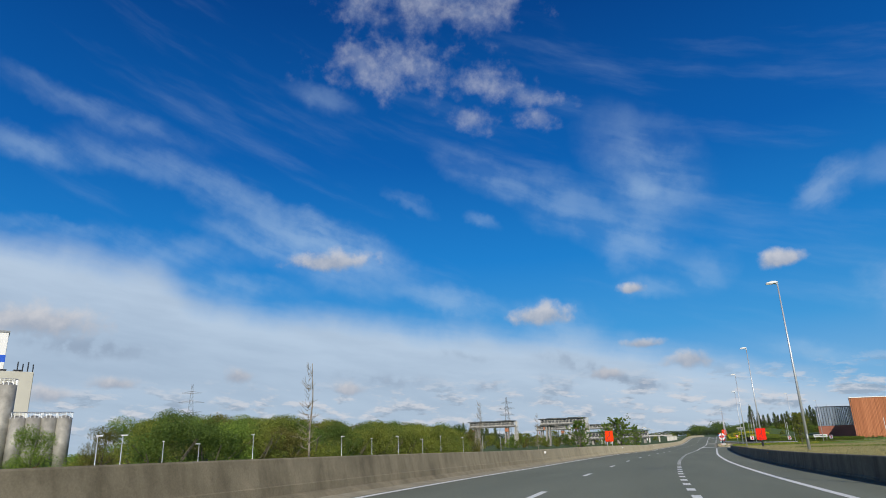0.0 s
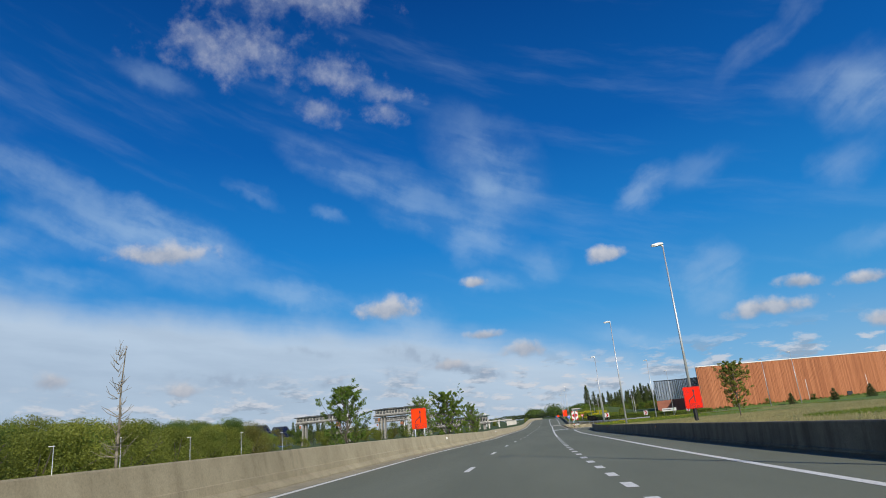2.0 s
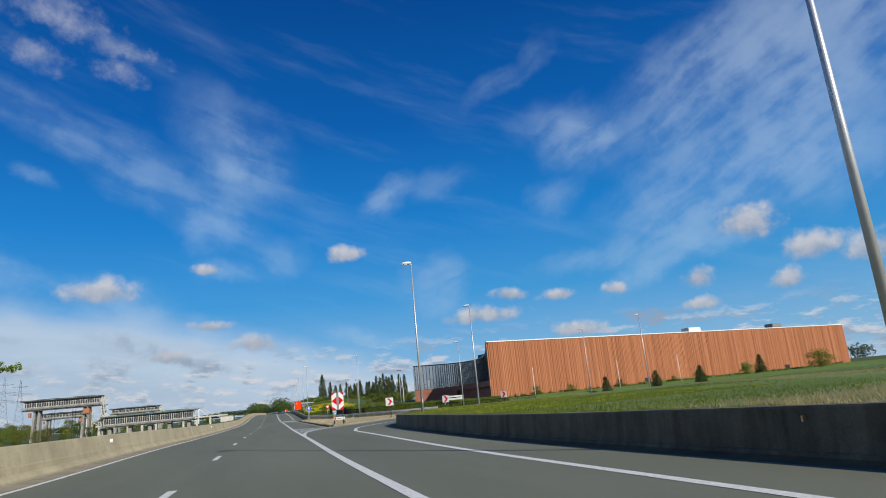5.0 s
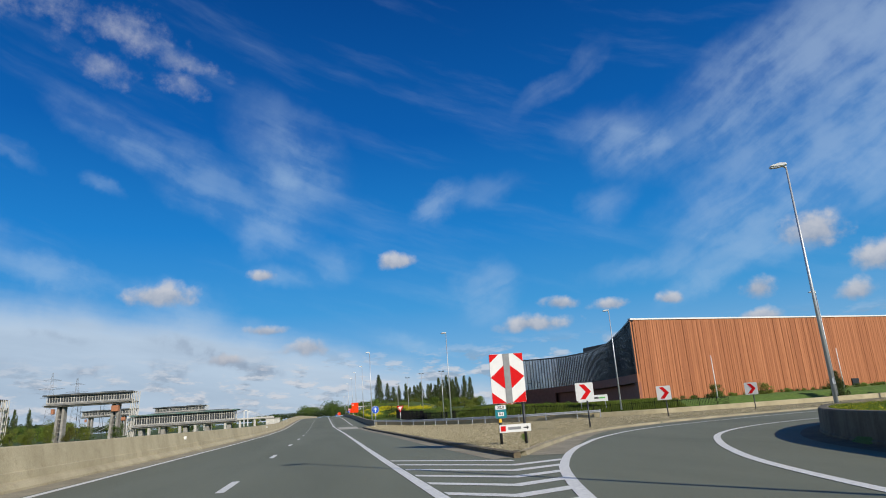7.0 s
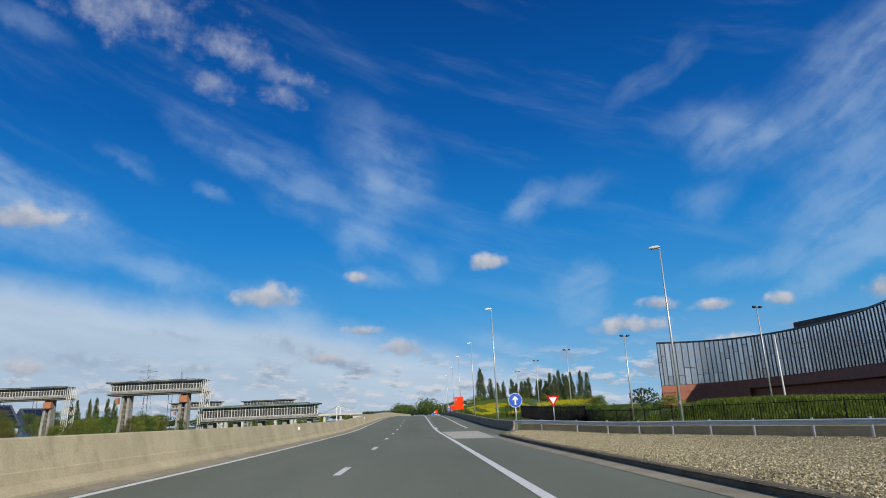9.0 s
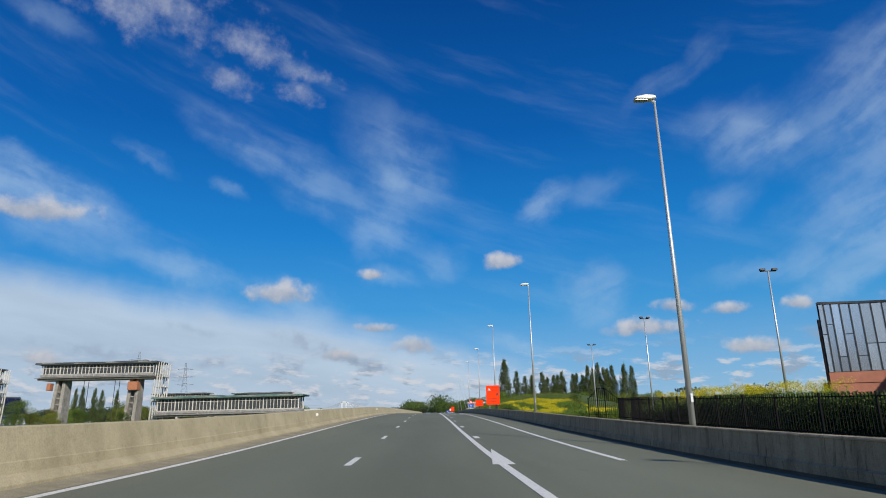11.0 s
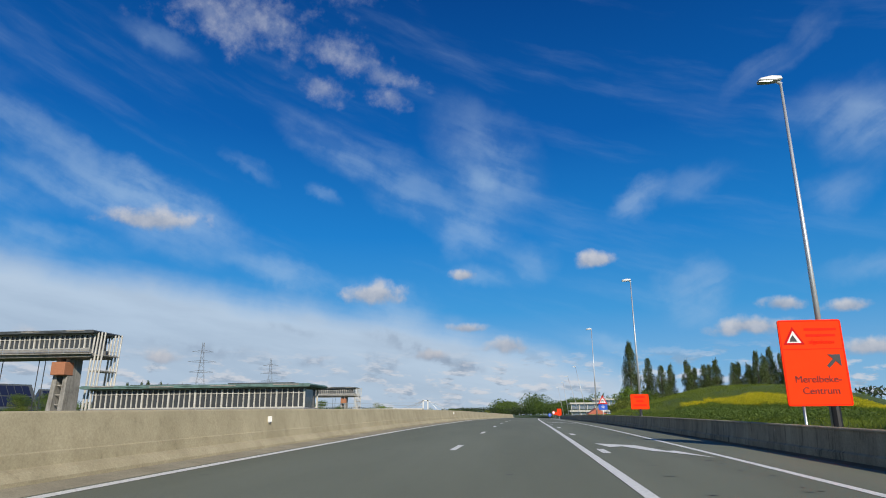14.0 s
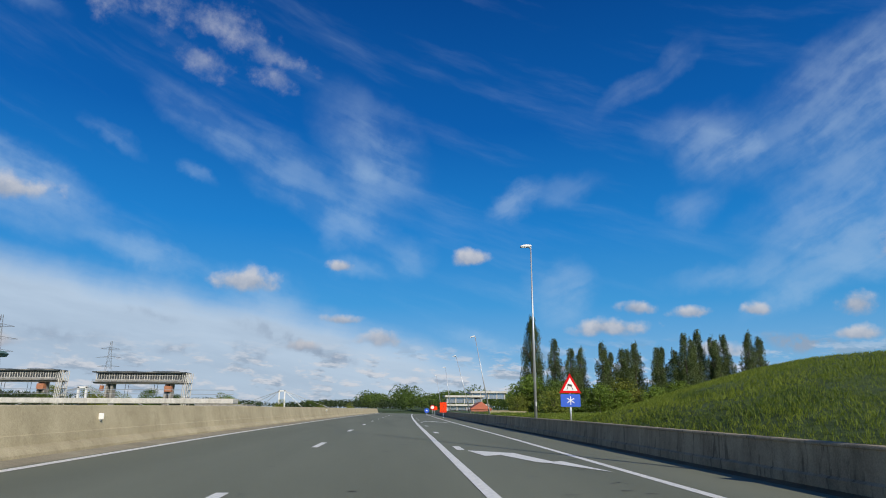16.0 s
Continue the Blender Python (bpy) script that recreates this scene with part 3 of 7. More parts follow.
us = [-4500, -1500, -600, -300, -160, -100, -70, -50, -36, -26, -20, -15, -12, -10, -8.5, -7.3, -7.0, 0, 6.1, 7.6, 7.85]
us += [8.2 + 0.9 * k for k in range(62)] + [66, 72, 80, 90, 105, 125, 160, 220, 330, 600, 1500, 4500]
ys = [-4500, -1500, -500, -200, -100, -79] + [-70 + 10 * k for k in range(14)] + [71 + 2.0 * k for k in range(190)] + [460, 480, 510, 560, 690, 1000, 1800, 4500]
ground = lay("ground", [[(xr(y) + u, y, ground_z(xr(y) + u, y) + ((0.05 if y < 320 else 0.16) * noise.noise((u * 0.33, y * 0.3, 0)) if u > 8.2 else 0)) for u in us] for y in ys],
             MEADOW, "green and straw-coloured meadow grass beside the road", "ground", "structure", smooth=True)

# ---- carriageway ----


def right_edge(y):
    if 132 < y < 249:
        return 7.5 + max(0.0, float(np.interp(y, BEND_Y, BEND_X)) + 0.25 - xr(y) - 7.5) * min(1.0, (249 - y) / 6)
    return 7.5


rows = []
for y in steps(-75, 130, 2.5) + steps(131, 180, 0.7) + steps(182.5, 520, 2.5):
    e = right_edge(y)
    rows.append([on_road(y, u) for u in [-6.05, -4, -2, 0, 2, 4, 5.2, 6.4, 7.5, min(9.0, max(7.51, e))] + [max(7.52 + 0.01 * k, 9.0 + (e - 9.0) * k / 4) for k in range(1, 5)]])
road = lay("road", rows, ASPHALT, "worn grey asphalt carriageway with two lanes", "road", "structure", smooth=True)


def stripe(name, ya, yb, ua, wide, label, gap=2.5, lift=0.006, ub=None):
    ub = ua if ub is None else ub
    rows = []
    for y in steps(ya, yb, gap):
        u = ua + (ub - ua) * (y - ya) / (yb - ya)
        rows.append([on_road(y, u - wide / 2, lift), on_road(y, u + wide / 2, lift)])
    return tagged(lay(name, rows, PAINT, label, "road marking", "structure"))


stripe("edge_line", -75, 520, -5.85, 0.2, "solid white edge line beside the pale barrier")
stripe("edge_line", 107.2, 240, 1.76, 0.21, "solid white line beside the exit lane", 2.5, 0.007)
stripe("edge_line", 240, 264, 1.76, 0.2, "solid white line beside the exit lane", 2.5, 0.007, 1.69)
stripe("edge_line", 264, 300, 1.69, 0.2, "solid white line beside the exit lane", 2.5, 0.007, 1.66)
stripe("edge_line", 300, 520, 1.66, 0.2, "solid white line beside the exit lane", 2.5, 0.007)
stripe("edge_line", -75, 139, 4.98, 0.22, "solid white edge line beside the grey barrier")
stripe("edge_line", 262, 274, 4.83, 0.2, "solid white edge line beside the grey barrier", ub=4.83)
stripe("edge_line", 274, 310, 4.83, 0.2, "solid white edge line beside the grey barrier", ub=4.97)
stripe("edge_line", 310, 520, 4.97, 0.2, "solid white edge line beside the grey barrier")


def dash(y, u, long, wide, label, group):
    ob = lay("lane_dash", [[on_road(v, u - wide / 2, 0.006), on_road(v, u + wide / 2, 0.006)] for v in (y, y + long / 2, y + long)],
             PAINT, label, "lane dash")
    return tagged(ob, group=group)


for k in range(-6, 40):
    dash(16.0 + 11.72 * k - 1.2, -1.9, 2.4, 0.17, "short white lane dash on grey asphalt", "dashes between the lanes")
for k in range(49):
    dash(-20.3 + 2.585 * k, 1.75, 1.0, 0.22, "square white dash marking the exit lane", "dashes along the exit lane")
for k in range(18):
    dash(272.8 + 11.72 * k, 2.02 if k < 3 else 2.15, 1.7, 0.22, "short white dash beside the solid line", "dashes along the merging lane")


def painted(name, outline, label):
    """A flat patch of paint; the outline is given in metres along and across the road."""
    bm = bmesh.new()
    bm.faces.new([bm.verts.new(on_road(y, u, 0.010)) for y, u in outline])
    bmesh.ops.recalc_face_normals(bm, faces=bm.faces)
    return tagged(part(name, bm, PAINT), label, "road arrow", "arrows of the merging lane")


painted("road_arrow", [(261, 1.45), (266.5, 1.95), (261, 2.0)], "small white wedge where the lanes join")
for y in (330.5, 372.5, 414.5):
    painted("road_arrow", [(y, 4.62), (y + 2.5, 4.2), (y + 2.3, 3.95), (y + 4.9, 3.5), (y + 5.6, 2.3), (y + 3.6, 2.55), (y + 4.1, 3.0), (y + 2.0, 3.55), (y + 1.9, 3.75)], "white slanting arrow pointing out of the ending lane")

# short cracks filled with bitumen
BITUMEN = simple("bitumen", (0.028, 0.026, 0.023), 0.7, 0, 0.2, 20)
seam = random.Random(31)
bm = bmesh.new()
for k in range(230):
    y, u = 296 + 110 * seam.random(), seam.choice((seam.uniform(2.4, 4.6), seam.uniform(2.4, 4.6), seam.uniform(-4.5, 1.8)))
    wide, turn = seam.uniform(0.07, 0.30), seam.uniform(-0.12, 0.12)
    near, far = [], []
    for j in range(5):
        f = j / 4
        half = seam.uniform(0.012, 0.032) * (0.35 + 2.6 * f * (1 - f))
        mid = y + turn * wide * (f - 0.5) * 2 + seam.uniform(-0.012, 0.012)
        near.append(bm.verts.new(on_road(mid - half, u + wide * (f - 0.5), 0.006)))
        far.append(bm.verts.new(on_road(mid + half, u + wide * (f - 0.5), 0.006)))
    for j in range(4):
        bm.faces.new((near[j], near[j + 1], far[j + 1], far[j]))
tagged(part("road_cracks", bm, BITUMEN), "short dark filled cracks across the asphalt", "cracks", "", "stuff")

# ---- barriers ----


def barrier(name, line, profile, material, label):
    """A wall swept along a line of (place, sideways way)."""
    return lay(name, [[p + side * s + Vector((0, 0, h)) for s, h in profile] for p, side in line], material, label, "barrier", "structure", closed=True)


LEFT_FACE = [(0, -0.5), (0, 0.09), (-0.10, 0.20), (-0.20, 0.24), (-0.22, 0.42), (-0.25, 0.44), (-0.36, 0.97), (-0.39, 1.0), (-0.62, 1.0), (-0.66, 0.96), (-0.75, -0.5)]
line = [(on_road(y, -6.62, -0.07 * ramp01((70 - y) / 30)), Vector((1, 0, 0))) for y in steps(-75, 520, 2.5)]
barrier("barrier_left", line, LEFT_FACE, CONCRETE, "pale weathered concrete barrier with a stepped foot")
lay("gutter_left", [[on_road(y, -6.66, 0.0), on_road(y, -6.62, 0.035), on_road(y, -6.2, 0.012), on_road(y, -6.05, 0.004), on_road(y, -6.05, -0.1)] for y in steps(-75, 520, 2.5)],
    GUTTER, "dusty concrete gutter strip along the barrier", "gutter", "structure")

RIGHT_FACE = [(0, -0.4), (0, 0.10), (0.04, 0.12), (0.07, 0.73), (0.10, 0.76), (0.32, 0.76), (0.35, 0.73), (0.38, -0.4)]

LOW_FACE = [(-0.03, -0.4), (-0.03, 0.20), (0.03, 0.24), (0.07, 0.70), (0.045, 0.71), (0.045, 0.74), (0.07, 0.76), (0.34, 0.76), (0.36, 0.73), (0.38, -0.4)]


def along(points, gap):
    """Even places on a smooth line through points in plan, with the way to their right."""
    pts = [Vector(p) for p in points]
    dense = []
    for k in range(len(pts) - 1):
        p0, p1, p2, p3 = pts[max(0, k - 1)], pts[k], pts[k + 1], pts[min(len(pts) - 1, k + 2)]
        n = max(2, int((p2 - p1).length / gap))
        for j in range(n):
            t = j / n
            dense.append(0.5 * (2 * p1 + (p2 - p0) * t + (2 * p0 - 5 * p1 + 4 * p2 - p3) * t * t + (3 * p1 - p0 - 3 * p2 + p3) * t ** 3))
    dense.append(pts[-1])
    out = []
    for k, p in enumerate(dense):
        d = (dense[min(k + 1, len(dense) - 1)] - dense[max(k - 1, 0)]).normalized()
        out.append((p, Vector((d.y, -d.x))))
    return out


def road_z(x, y):
    return on_road(y, x - xr(y)).z


first = [(xr(y) + 7.4, y) for y in steps(-75, 120, 15)] + list(zip(BEND_X, BEND_Y))
wall_line = [(Vector((p.x, p.y, road_z(p.x, p.y))), Vector((s.x, s.y, 0))) for p, s in along(first, 1.6)]
barrier("barrier_right", wall_line, RIGHT_FACE, CONCRETE_DARK, "dark streaked concrete barrier, bending into the exit")
second = [(xr(y) + 7.35, y) for y in steps(249.5, 520, 12)]
wall_line2 = [(Vector((p.x, p.y, road_z(p.x, p.y))), Vector((s.x, s.y, 0))) for p, s in along(second, 2.5)]
barrier("barrier_right", wall_line2, LOW_FACE, CONCRETE_GREY, "grey streaked concrete barrier along the merging lane")

def foot_strip(line, wide, label):
    rows = [[p - s * wide + Vector((0, 0, 0.006)), p - s * wide * 0.6 + Vector((0, 0, 0.012)), p - s * 0.12 + Vector((0, 0, 0.004)), p + s * 0.02 + Vector((0, 0, 0.05))] for p, s in line]
    return lay("gutter_right", rows, TAR, label, "gutter", "structure", smooth=True)


foot_strip(wall_line, 0.55, "dark tarred strip at the foot of the barrier")
foot_strip(wall_line2, 0.34, "dark tarred strip at the foot of the barrier")

# the meadow behind the bend of the barrier
rows = []
for p, s in wall_line:
    if p.y > 112:
        rows.append([p + s * d + Vector((0, 0, 0.64 + 0.003 * d)) for d in (0.36, 1.5, 4, 8, 14, 24)] + [p + s * 24 + Vector((0, 0, -1))])
lay("verge", rows, MEADOW, "grassy verge held up by the curved barrier", "verge", "structure", smooth=True)

# ---- gravel island ----
kerb_line = [(2.1, 171.3), (2.1, 176), (2.15, 183), (2.4, 196), (2.55, 214), (2.75, 232), (3.1, 240), (4.8, 246.4)]
outer = [(2.7, 172.0), (5.2, 176.6), (8.6, 182.0), (12.0, 185.3), (18, 188.2), (26, 189.8), (42, 190.4), (62, 190.2)]
bm = bmesh.new()
edge_a = [p for p, s in along(kerb_line, 1.5)]
edge_b = [p for p, s in along(outer, 1.0)]
back = [Vector((x, y + 2.0)) for x, y in zip(RAIL_X, RAIL_Y)]
inner = edge_a + back + edge_b[::-1]


def island_z(x, y):
    return road_z(x, y) + 0.13


bm = bmesh.new()
bm.faces.new([bm.verts.new((p.x, p.y, island_z(p.x, p.y))) for p in inner])
bmesh.ops.triangulate(bm, faces=bm.faces)
bmesh.ops.subdivide_edges(bm, edges=bm.edges, cuts=11, use_grid_fill=True)
for vert in bm.verts:
    vert.co.z = island_z(vert.co.x, vert.co.y)
tagged(part("gravel_island", bm, GRAVEL_BED), "island of loose beige gravel inside the exit curve", "gravel", "", "structure")


def kerb(name, pts, side, label, stone=KERB_DARK):
    prof = [(0, -0.2), (0, 0.10), (0.04, 0.135), (0.17, 0.145), (0.2, 0.12), (0.2, -0.2)]
    line = [(Vector((p.x, p.y, road_z(p.x, p.y))), Vector((s.x, s.y, 0)) * side) for p, s in along(pts, 1.5)]
    return lay(name, [[p + s * a + Vector((0, 0, h)) for a, h in prof] for p, s in line], stone, label, "kerb", "structure", closed=True)


kerb("kerb", kerb_line, 1, "low dark dirty concrete kerb along the gravel island")
kerb("kerb", outer, -1, "low concrete kerb along the outside of the exit curve", GUTTER)
rows = []
for p, s in along(outer, 1.0):
    wide = 1.15 - 0.6 * min(1.0, (p.x - 2.7) / 9)
    rows.append([(q.x, q.y, road_z(q.x, q.y) + 0.007) for q in (p + s * 0.03, p + s * wide)])
lay("gutter_exit", rows, GUTTER, "pale concrete apron beside the kerb of the exit", "gutter", "structure")
rows = [[on_road(y, u, 0.005) for u in (1.95, 3.2, 4.4 + 0.03 * (y - 236))] for y in steps(236, 252, 2)]
lay("concrete_slab", rows, concrete_material("pale_slab", (0.44, 0.42, 0.34), (0.60, 0.57, 0.47), 0.15), "pale concrete slab across the start of the merging lane", "pavement", "structure")
lay("gutter_island", [[on_road(p.y, p.x - xr(p.y) - 0.6, 0.006), on_road(p.y, p.x - xr(p.y) + 0.05, 0.02)] for p, s in along(kerb_line[:-1], 2)],
    GUTTER, "stained concrete channel beside the kerb", "gutter", "structure")


def curve_line(name, pts, wide, label):
    rows = []
    for p, s in along(pts, 0.9):
        rows.append([(q.x, q.y, road_z(q.x, q.y) + 0.008) for q in (p - s * wide / 2, p + s * wide / 2)])
    return lay(name, rows, PAINT, label, "road marking", "structure")


curve_line("exit_line", [(xr(139) + 4.98, 139), (1.75, 150), (2.1, 152.7), (2.45, 155.5), (3.15, 158.8), (3.95, 161.5), (5.25, 165.0), (6.65, 168.1), (8.5, 171.5), (10.7, 174.8), (13.0, 177.1), (15.6, 178.7), (18.6, 179.6), (26, 180.6), (40, 181), (60, 181)], 0.22, "white line along the inside of the exit curve")
curve_line("exit_line", [(xr(149) + 1.85, 149), (-1.3, 152.2), (-1.1, 154.7), (-0.8, 157.3), (-0.3, 159.9), (0.7, 163.5), (1.7, 166.6), (2.6, 168.9), (4.15, 172.3), (5.9, 175.5), (8.4, 179.2), (12.0, 182.8), (16.5, 185), (25, 186.8), (42, 187.4), (60, 187.2)], 0.22, "white line along the outside of the exit curve")
OUT_Y, OUT_X = [152.2, 154.7, 157.3, 159.9, 163.5, 166.6, 168.9, 172.3], [-1.3, -1.1, -0.8, -0.3, 0.7, 1.7, 2.6, 4.15]
for k in range(10):
    y0 = 173.2 - 1.75 * k
    a = on_road(y0, 1.9)
    vx = max(a.x + 0.05, (1.38 - 0.3 * (169 - y0) + 0.3 * a.x) / 1.3)
    v = Vector((vx, y0 - (vx - a.x), 0))
    ends = [a, a.lerp(v, 0.5), v]
    if k > 0:
        ex = vx
        for _ in range(8):
            ex = float(np.interp(v.y + 0.5 * (ex - vx), OUT_Y, OUT_X)) - 0.08
        ends.append(Vector((max(ex, vx + 0.05), v.y + 0.5 * (max(ex, vx + 0.05) - vx), 0)))
    rows = []
    for p in ends:
        rows.append([(p.x, p.y - 0.19, road_z(p.x, p.y) + 0.009), (p.x, p.y + 0.19, road_z(p.x, p.y) + 0.009)])
    tagged(lay("hatch_bar", rows, PAINT, "bent white hatching bar before the island's nose", "hatching"), group="hatching of the gore")

# ---- lettering ----


def lettering(name, words, high, material, parent, at, thick=0.004):
    """Words of the built-in font, facing -y, centred on at."""
    curve = bpy.data.curves.new(name, "FONT")
    curve.body, curve.size, curve.align_x, curve.align_y, curve.extrude = words, high, "CENTER", "CENTER", thick
    temp = bpy.data.objects.new(name, curve)
    me = bpy.data.meshes.new_from_object(temp)
    bpy.data.objects.remove(temp)
    me.transform(Matrix.Translation(at) @ Matrix.Rotation(radians(90), 4, "X"))
    me.materials.clear()
    me.materials.append(material)
    ob = new(name, me)
    ob.parent = parent
    return ob


def rounded(w, h, r, n=4):
    out = []
    for cx, cz, a0 in ((w / 2 - r, h / 2 - r, 0), (-w / 2 + r, h / 2 - r, 90), (-w / 2 + r, -h / 2 + r, 180), (w / 2 - r, -h / 2 + r, 270)):
        for k in range(n + 1):
            a = radians(a0 + 90 * k / n)
            out.append((cx + r * math.cos(a), cz + r * math.sin(a)))
    return out


def bar(bm, a, b, wide, y, deep=0.004):
    """A flat stroke from a to b in x and z."""
    a, b = Vector(a), Vector(b)
    d = (b - a).normalized()
    n = Vector((-d.y, d.x)) * wide / 2
    prism(bm, [tuple(a + n), tuple(b + n), tuple(b - n), tuple(a - n)], deep, (0, y, 0))


def rim(bm, w, h, t, y):
    for a, b in (((-w / 2, h / 2), (w / 2, h / 2)), ((-w / 2, -h / 2), (w / 2, -h / 2))):
        bar(bm, a, b, t, y)
    for a, b in (((-w / 2, -h / 2 + t / 2), (-w / 2, h / 2 - t / 2)), ((w / 2, -h / 2 + t / 2), (w / 2, h / 2 - t / 2))):
        bar(bm, a, b, t, y)


# ---- street lamps ----


def street_lamp(at, high, label, group="lamps along the road"):
    lamp = thing("street_lamp", at, label, "street lamp", group, size=SC)
    bm = bmesh.new()
    rod(bm, (0, 0, 0), (0, 0, high - 0.05), 0.072, 0.030, 12)
    part("pole", bm, LAMP_GREY, lamp, "tapered galvanised pole", True)
    bm = bmesh.new()
    rod(bm, (0.02, 0, high - 0.10), (-0.16, 0, high + 0.02), 0.04, 0.035, 8)
    part("arm", bm, LAMP_GREY, lamp)
    bm = bmesh.new()
    prism(bm, [(0.06, 0.0), (-0.1, -0.03), (-0.45, -0.02), (-0.52, 0.0), (-0.45, 0.05), (-0.2, 0.10), (0.02, 0.08)], 0.22, (-0.02, -0.11, high))
    bmesh.ops.bevel(bm, geom=list(bm.edges), offset=0.02, segments=1, affect="EDGES")
    head = part("lamp_head", bm, WHITE, lamp, "pale flat lamp head")
    bm = fresh(box, (-0.36, 0, high - 0.04), (0.3, 0.16, 0.02))
    part("lens", bm, LAMP_GREY, head)
    bm = fresh(box, (0, -0.118, 0.95), (0.06, 0.012, 0.2), 0, 0.004)
    part("hatch", bm, LAMP_GREY, lamp)
    return lamp


FIRST_LAMP = street_lamp((6.2, 49.4, zr(49.4) + 0.05), 8.42, "tall grey street lamp behind the barrier")
for x, y in ((8.6, 15.0), (5.95, 84.58), (5.9, 117.0), (6.6, 266.0), (8.36, 334.2), (9.35, 368.6), (9.8, 401.1), (19.9, 179.3), (15.2, 241.0), (32.5, 225.4), (54.7, 216.9), (55.2, 198.7)):
    copy_thing(FIRST_LAMP, pose(x, y, zr(y) + 0.05, 0, 0, 0 if x < 10 else -25))
for x, y in ((7.75, 300.4), (7.12, 154.2)):
    copy_thing(FIRST_LAMP, pose(x, y, zr(y) + 0.05) @ Matrix.Diagonal((1, 1, 0.962, 1)))
# slim lamps before the wood
small_lamp = thing("small_lamp", (-30.5, 26.0, -2.6), "slim grey lamp post before the wood", "street lamp", "slim lamps before the wood")
bm = bmesh.new()
rod(bm, (0, 0, 0), (0, 0, 4.75), 0.035, 0.025, 7)
part("pole", bm, LAMP_GREY, small_lamp, "", True)
part("lamp_head", fresh(box, (0.12, 0, 4.78), (0.42, 0.12, 0.07), 0, 0.02), WHITE, small_lamp)
for y, h in ((29.5, 1.02), (33.0, 0.94), (36.5, 0.9), (43.0, 1.03), (52.0, 0.93), (58.5, 1.0), (66.0, 0.95), (74.0, 1.0), (83.0, 0.92), (91.0, 1.0), (103.0, 0.95), (116.0, 1.0), (131.0, 0.95)):
    copy_thing(small_lamp, pose(-30.5 - 0.07 * y, y, -2.6, 0, 0, 37 * y) @ Matrix.Diagonal((1, 1, h, 1)))
# poles on the bridge ahead that lean
for x, y, a in ((12.1, 433, -10.4), (13.4, 459, -14.5), (13.6, 490, -7.5), (14.6, 522, -9)):
    tagged(copy_thing(FIRST_LAMP, pose(x, y, zr(y) + 0.2, 0, a, 0) @ Matrix.Diagonal((0.8, 0.8, 0.78, 1))), "leaning grey street lamp beyond the mound")


def floodlight(at, high):
    mast = thing("floodlight_mast", at, "slim grey mast with two floodlights on a crossbar", "floodlight", "floodlights round the works", size=SC)
    bm = bmesh.new()
    rod(bm, (0, 0, 0), (0, 0, high), 0.055, 0.03, 8)
    part("pole", bm, LAMP_GREY, mast, "", True)
    part("crossbar", fresh(box, (0, 0, high), (0.62, 0.04, 0.04)), DARK_STEEL, mast)
    for s in (-1, 1):
        bm = fresh(box, (s * 0.24, -0.05, high + 0.05), (0.22, 0.12, 0.09), 0, 0.015)
        part("flood_head", bm, DARK_STEEL, mast, "dark floodlight head")
    return mast


FLOOD = floodlight((18.0, 318.7, -0.9), 5.2)
for x, y, z in ((25.3, 247.7, -1.0), (17.1, 255.6, -2.0), (17.9, 280, -0.8), (53, 253, 1.2)):
    copy_thing(FLOOD, pose(x, y, z, 0, 0, random.uniform(-30, 30)))

copy_thing(FLOOD, pose(18.1, 301.0, ground_z(18.1, 301.0) - 0.1, 0, 0, 12) @ Matrix.Diagonal((1, 1, 1.2, 1)))

# ---- signs ----


def post(parent, x, low, high, r=0.035, material=DARK_STEEL, name="post"):
    bm = bmesh.new()
    rod(bm, (x, 0.05, low), (x, 0.05, high), r, r, 8)
    return part(name, bm, material, parent, "", True)


def merge_arrow(parent, w, h):
    """The black arrow of a lane that joins another."""
    bm = bmesh.new()
    bar(bm, (0.10 * w, -0.22 * h), (0.10 * w, 0.30 * h), 0.055 * w, -0.008)
    bar(bm, (-0.24 * w, -0.22 * h), (-0.24 * w, -0.12 * h), 0.055 * w, -0.0075)
    bar(bm, (-0.255 * w, -0.135 * h), (0.10 * w, 0.10 * h), 0.055 * w, -0.007)
    prism(bm, [(0.02 * w, 0.28 * h), (0.10 * w, 0.41 * h), (0.18 * w, 0.28 * h)], 0.004, (0, -0.009, 0))
    part("arrow", bm, BLACK, parent, "black merging arrow")


def roadworks_sign(at, w, h, orange, label, turn=0.0, arrow=True, hatched=False):
    sign = thing("roadworks_sign", at, label, "road sign", "orange roadworks signs", turn=turn, size=SC)
    bm = bmesh.new()
    prism(bm, rounded(w, h, 0.05), 0.03)
    board = part("board", bm, orange, sign, "bright orange board")
    part("rim", fresh(rim, w - 0.05, h - 0.05, 0.012, -0.006), BLACK, board)
    if arrow:
        merge_arrow(board, w, h)
        bm = bmesh.new()
        bar(bm, (-w / 2 + 0.03, -0.28 * h), (w / 2 - 0.03, -0.28 * h), 0.014, -0.006)
        part("rule", bm, BLACK, board)
        lettering("lettering", "850 m", 0.19 * h, BLACK, board, (0.02, -0.006, -0.385 * h))
    if hatched:
        bm = bmesh.new()
        for k in range(6):
            z = 0.12 * h + 0.045 * h * k
            bar(bm, (-0.40 * w, z), (-0.18 * w, z + 0.09 * h), 0.012 * w, -0.006)
        part("hatching", bm, BLACK, board)
    return sign


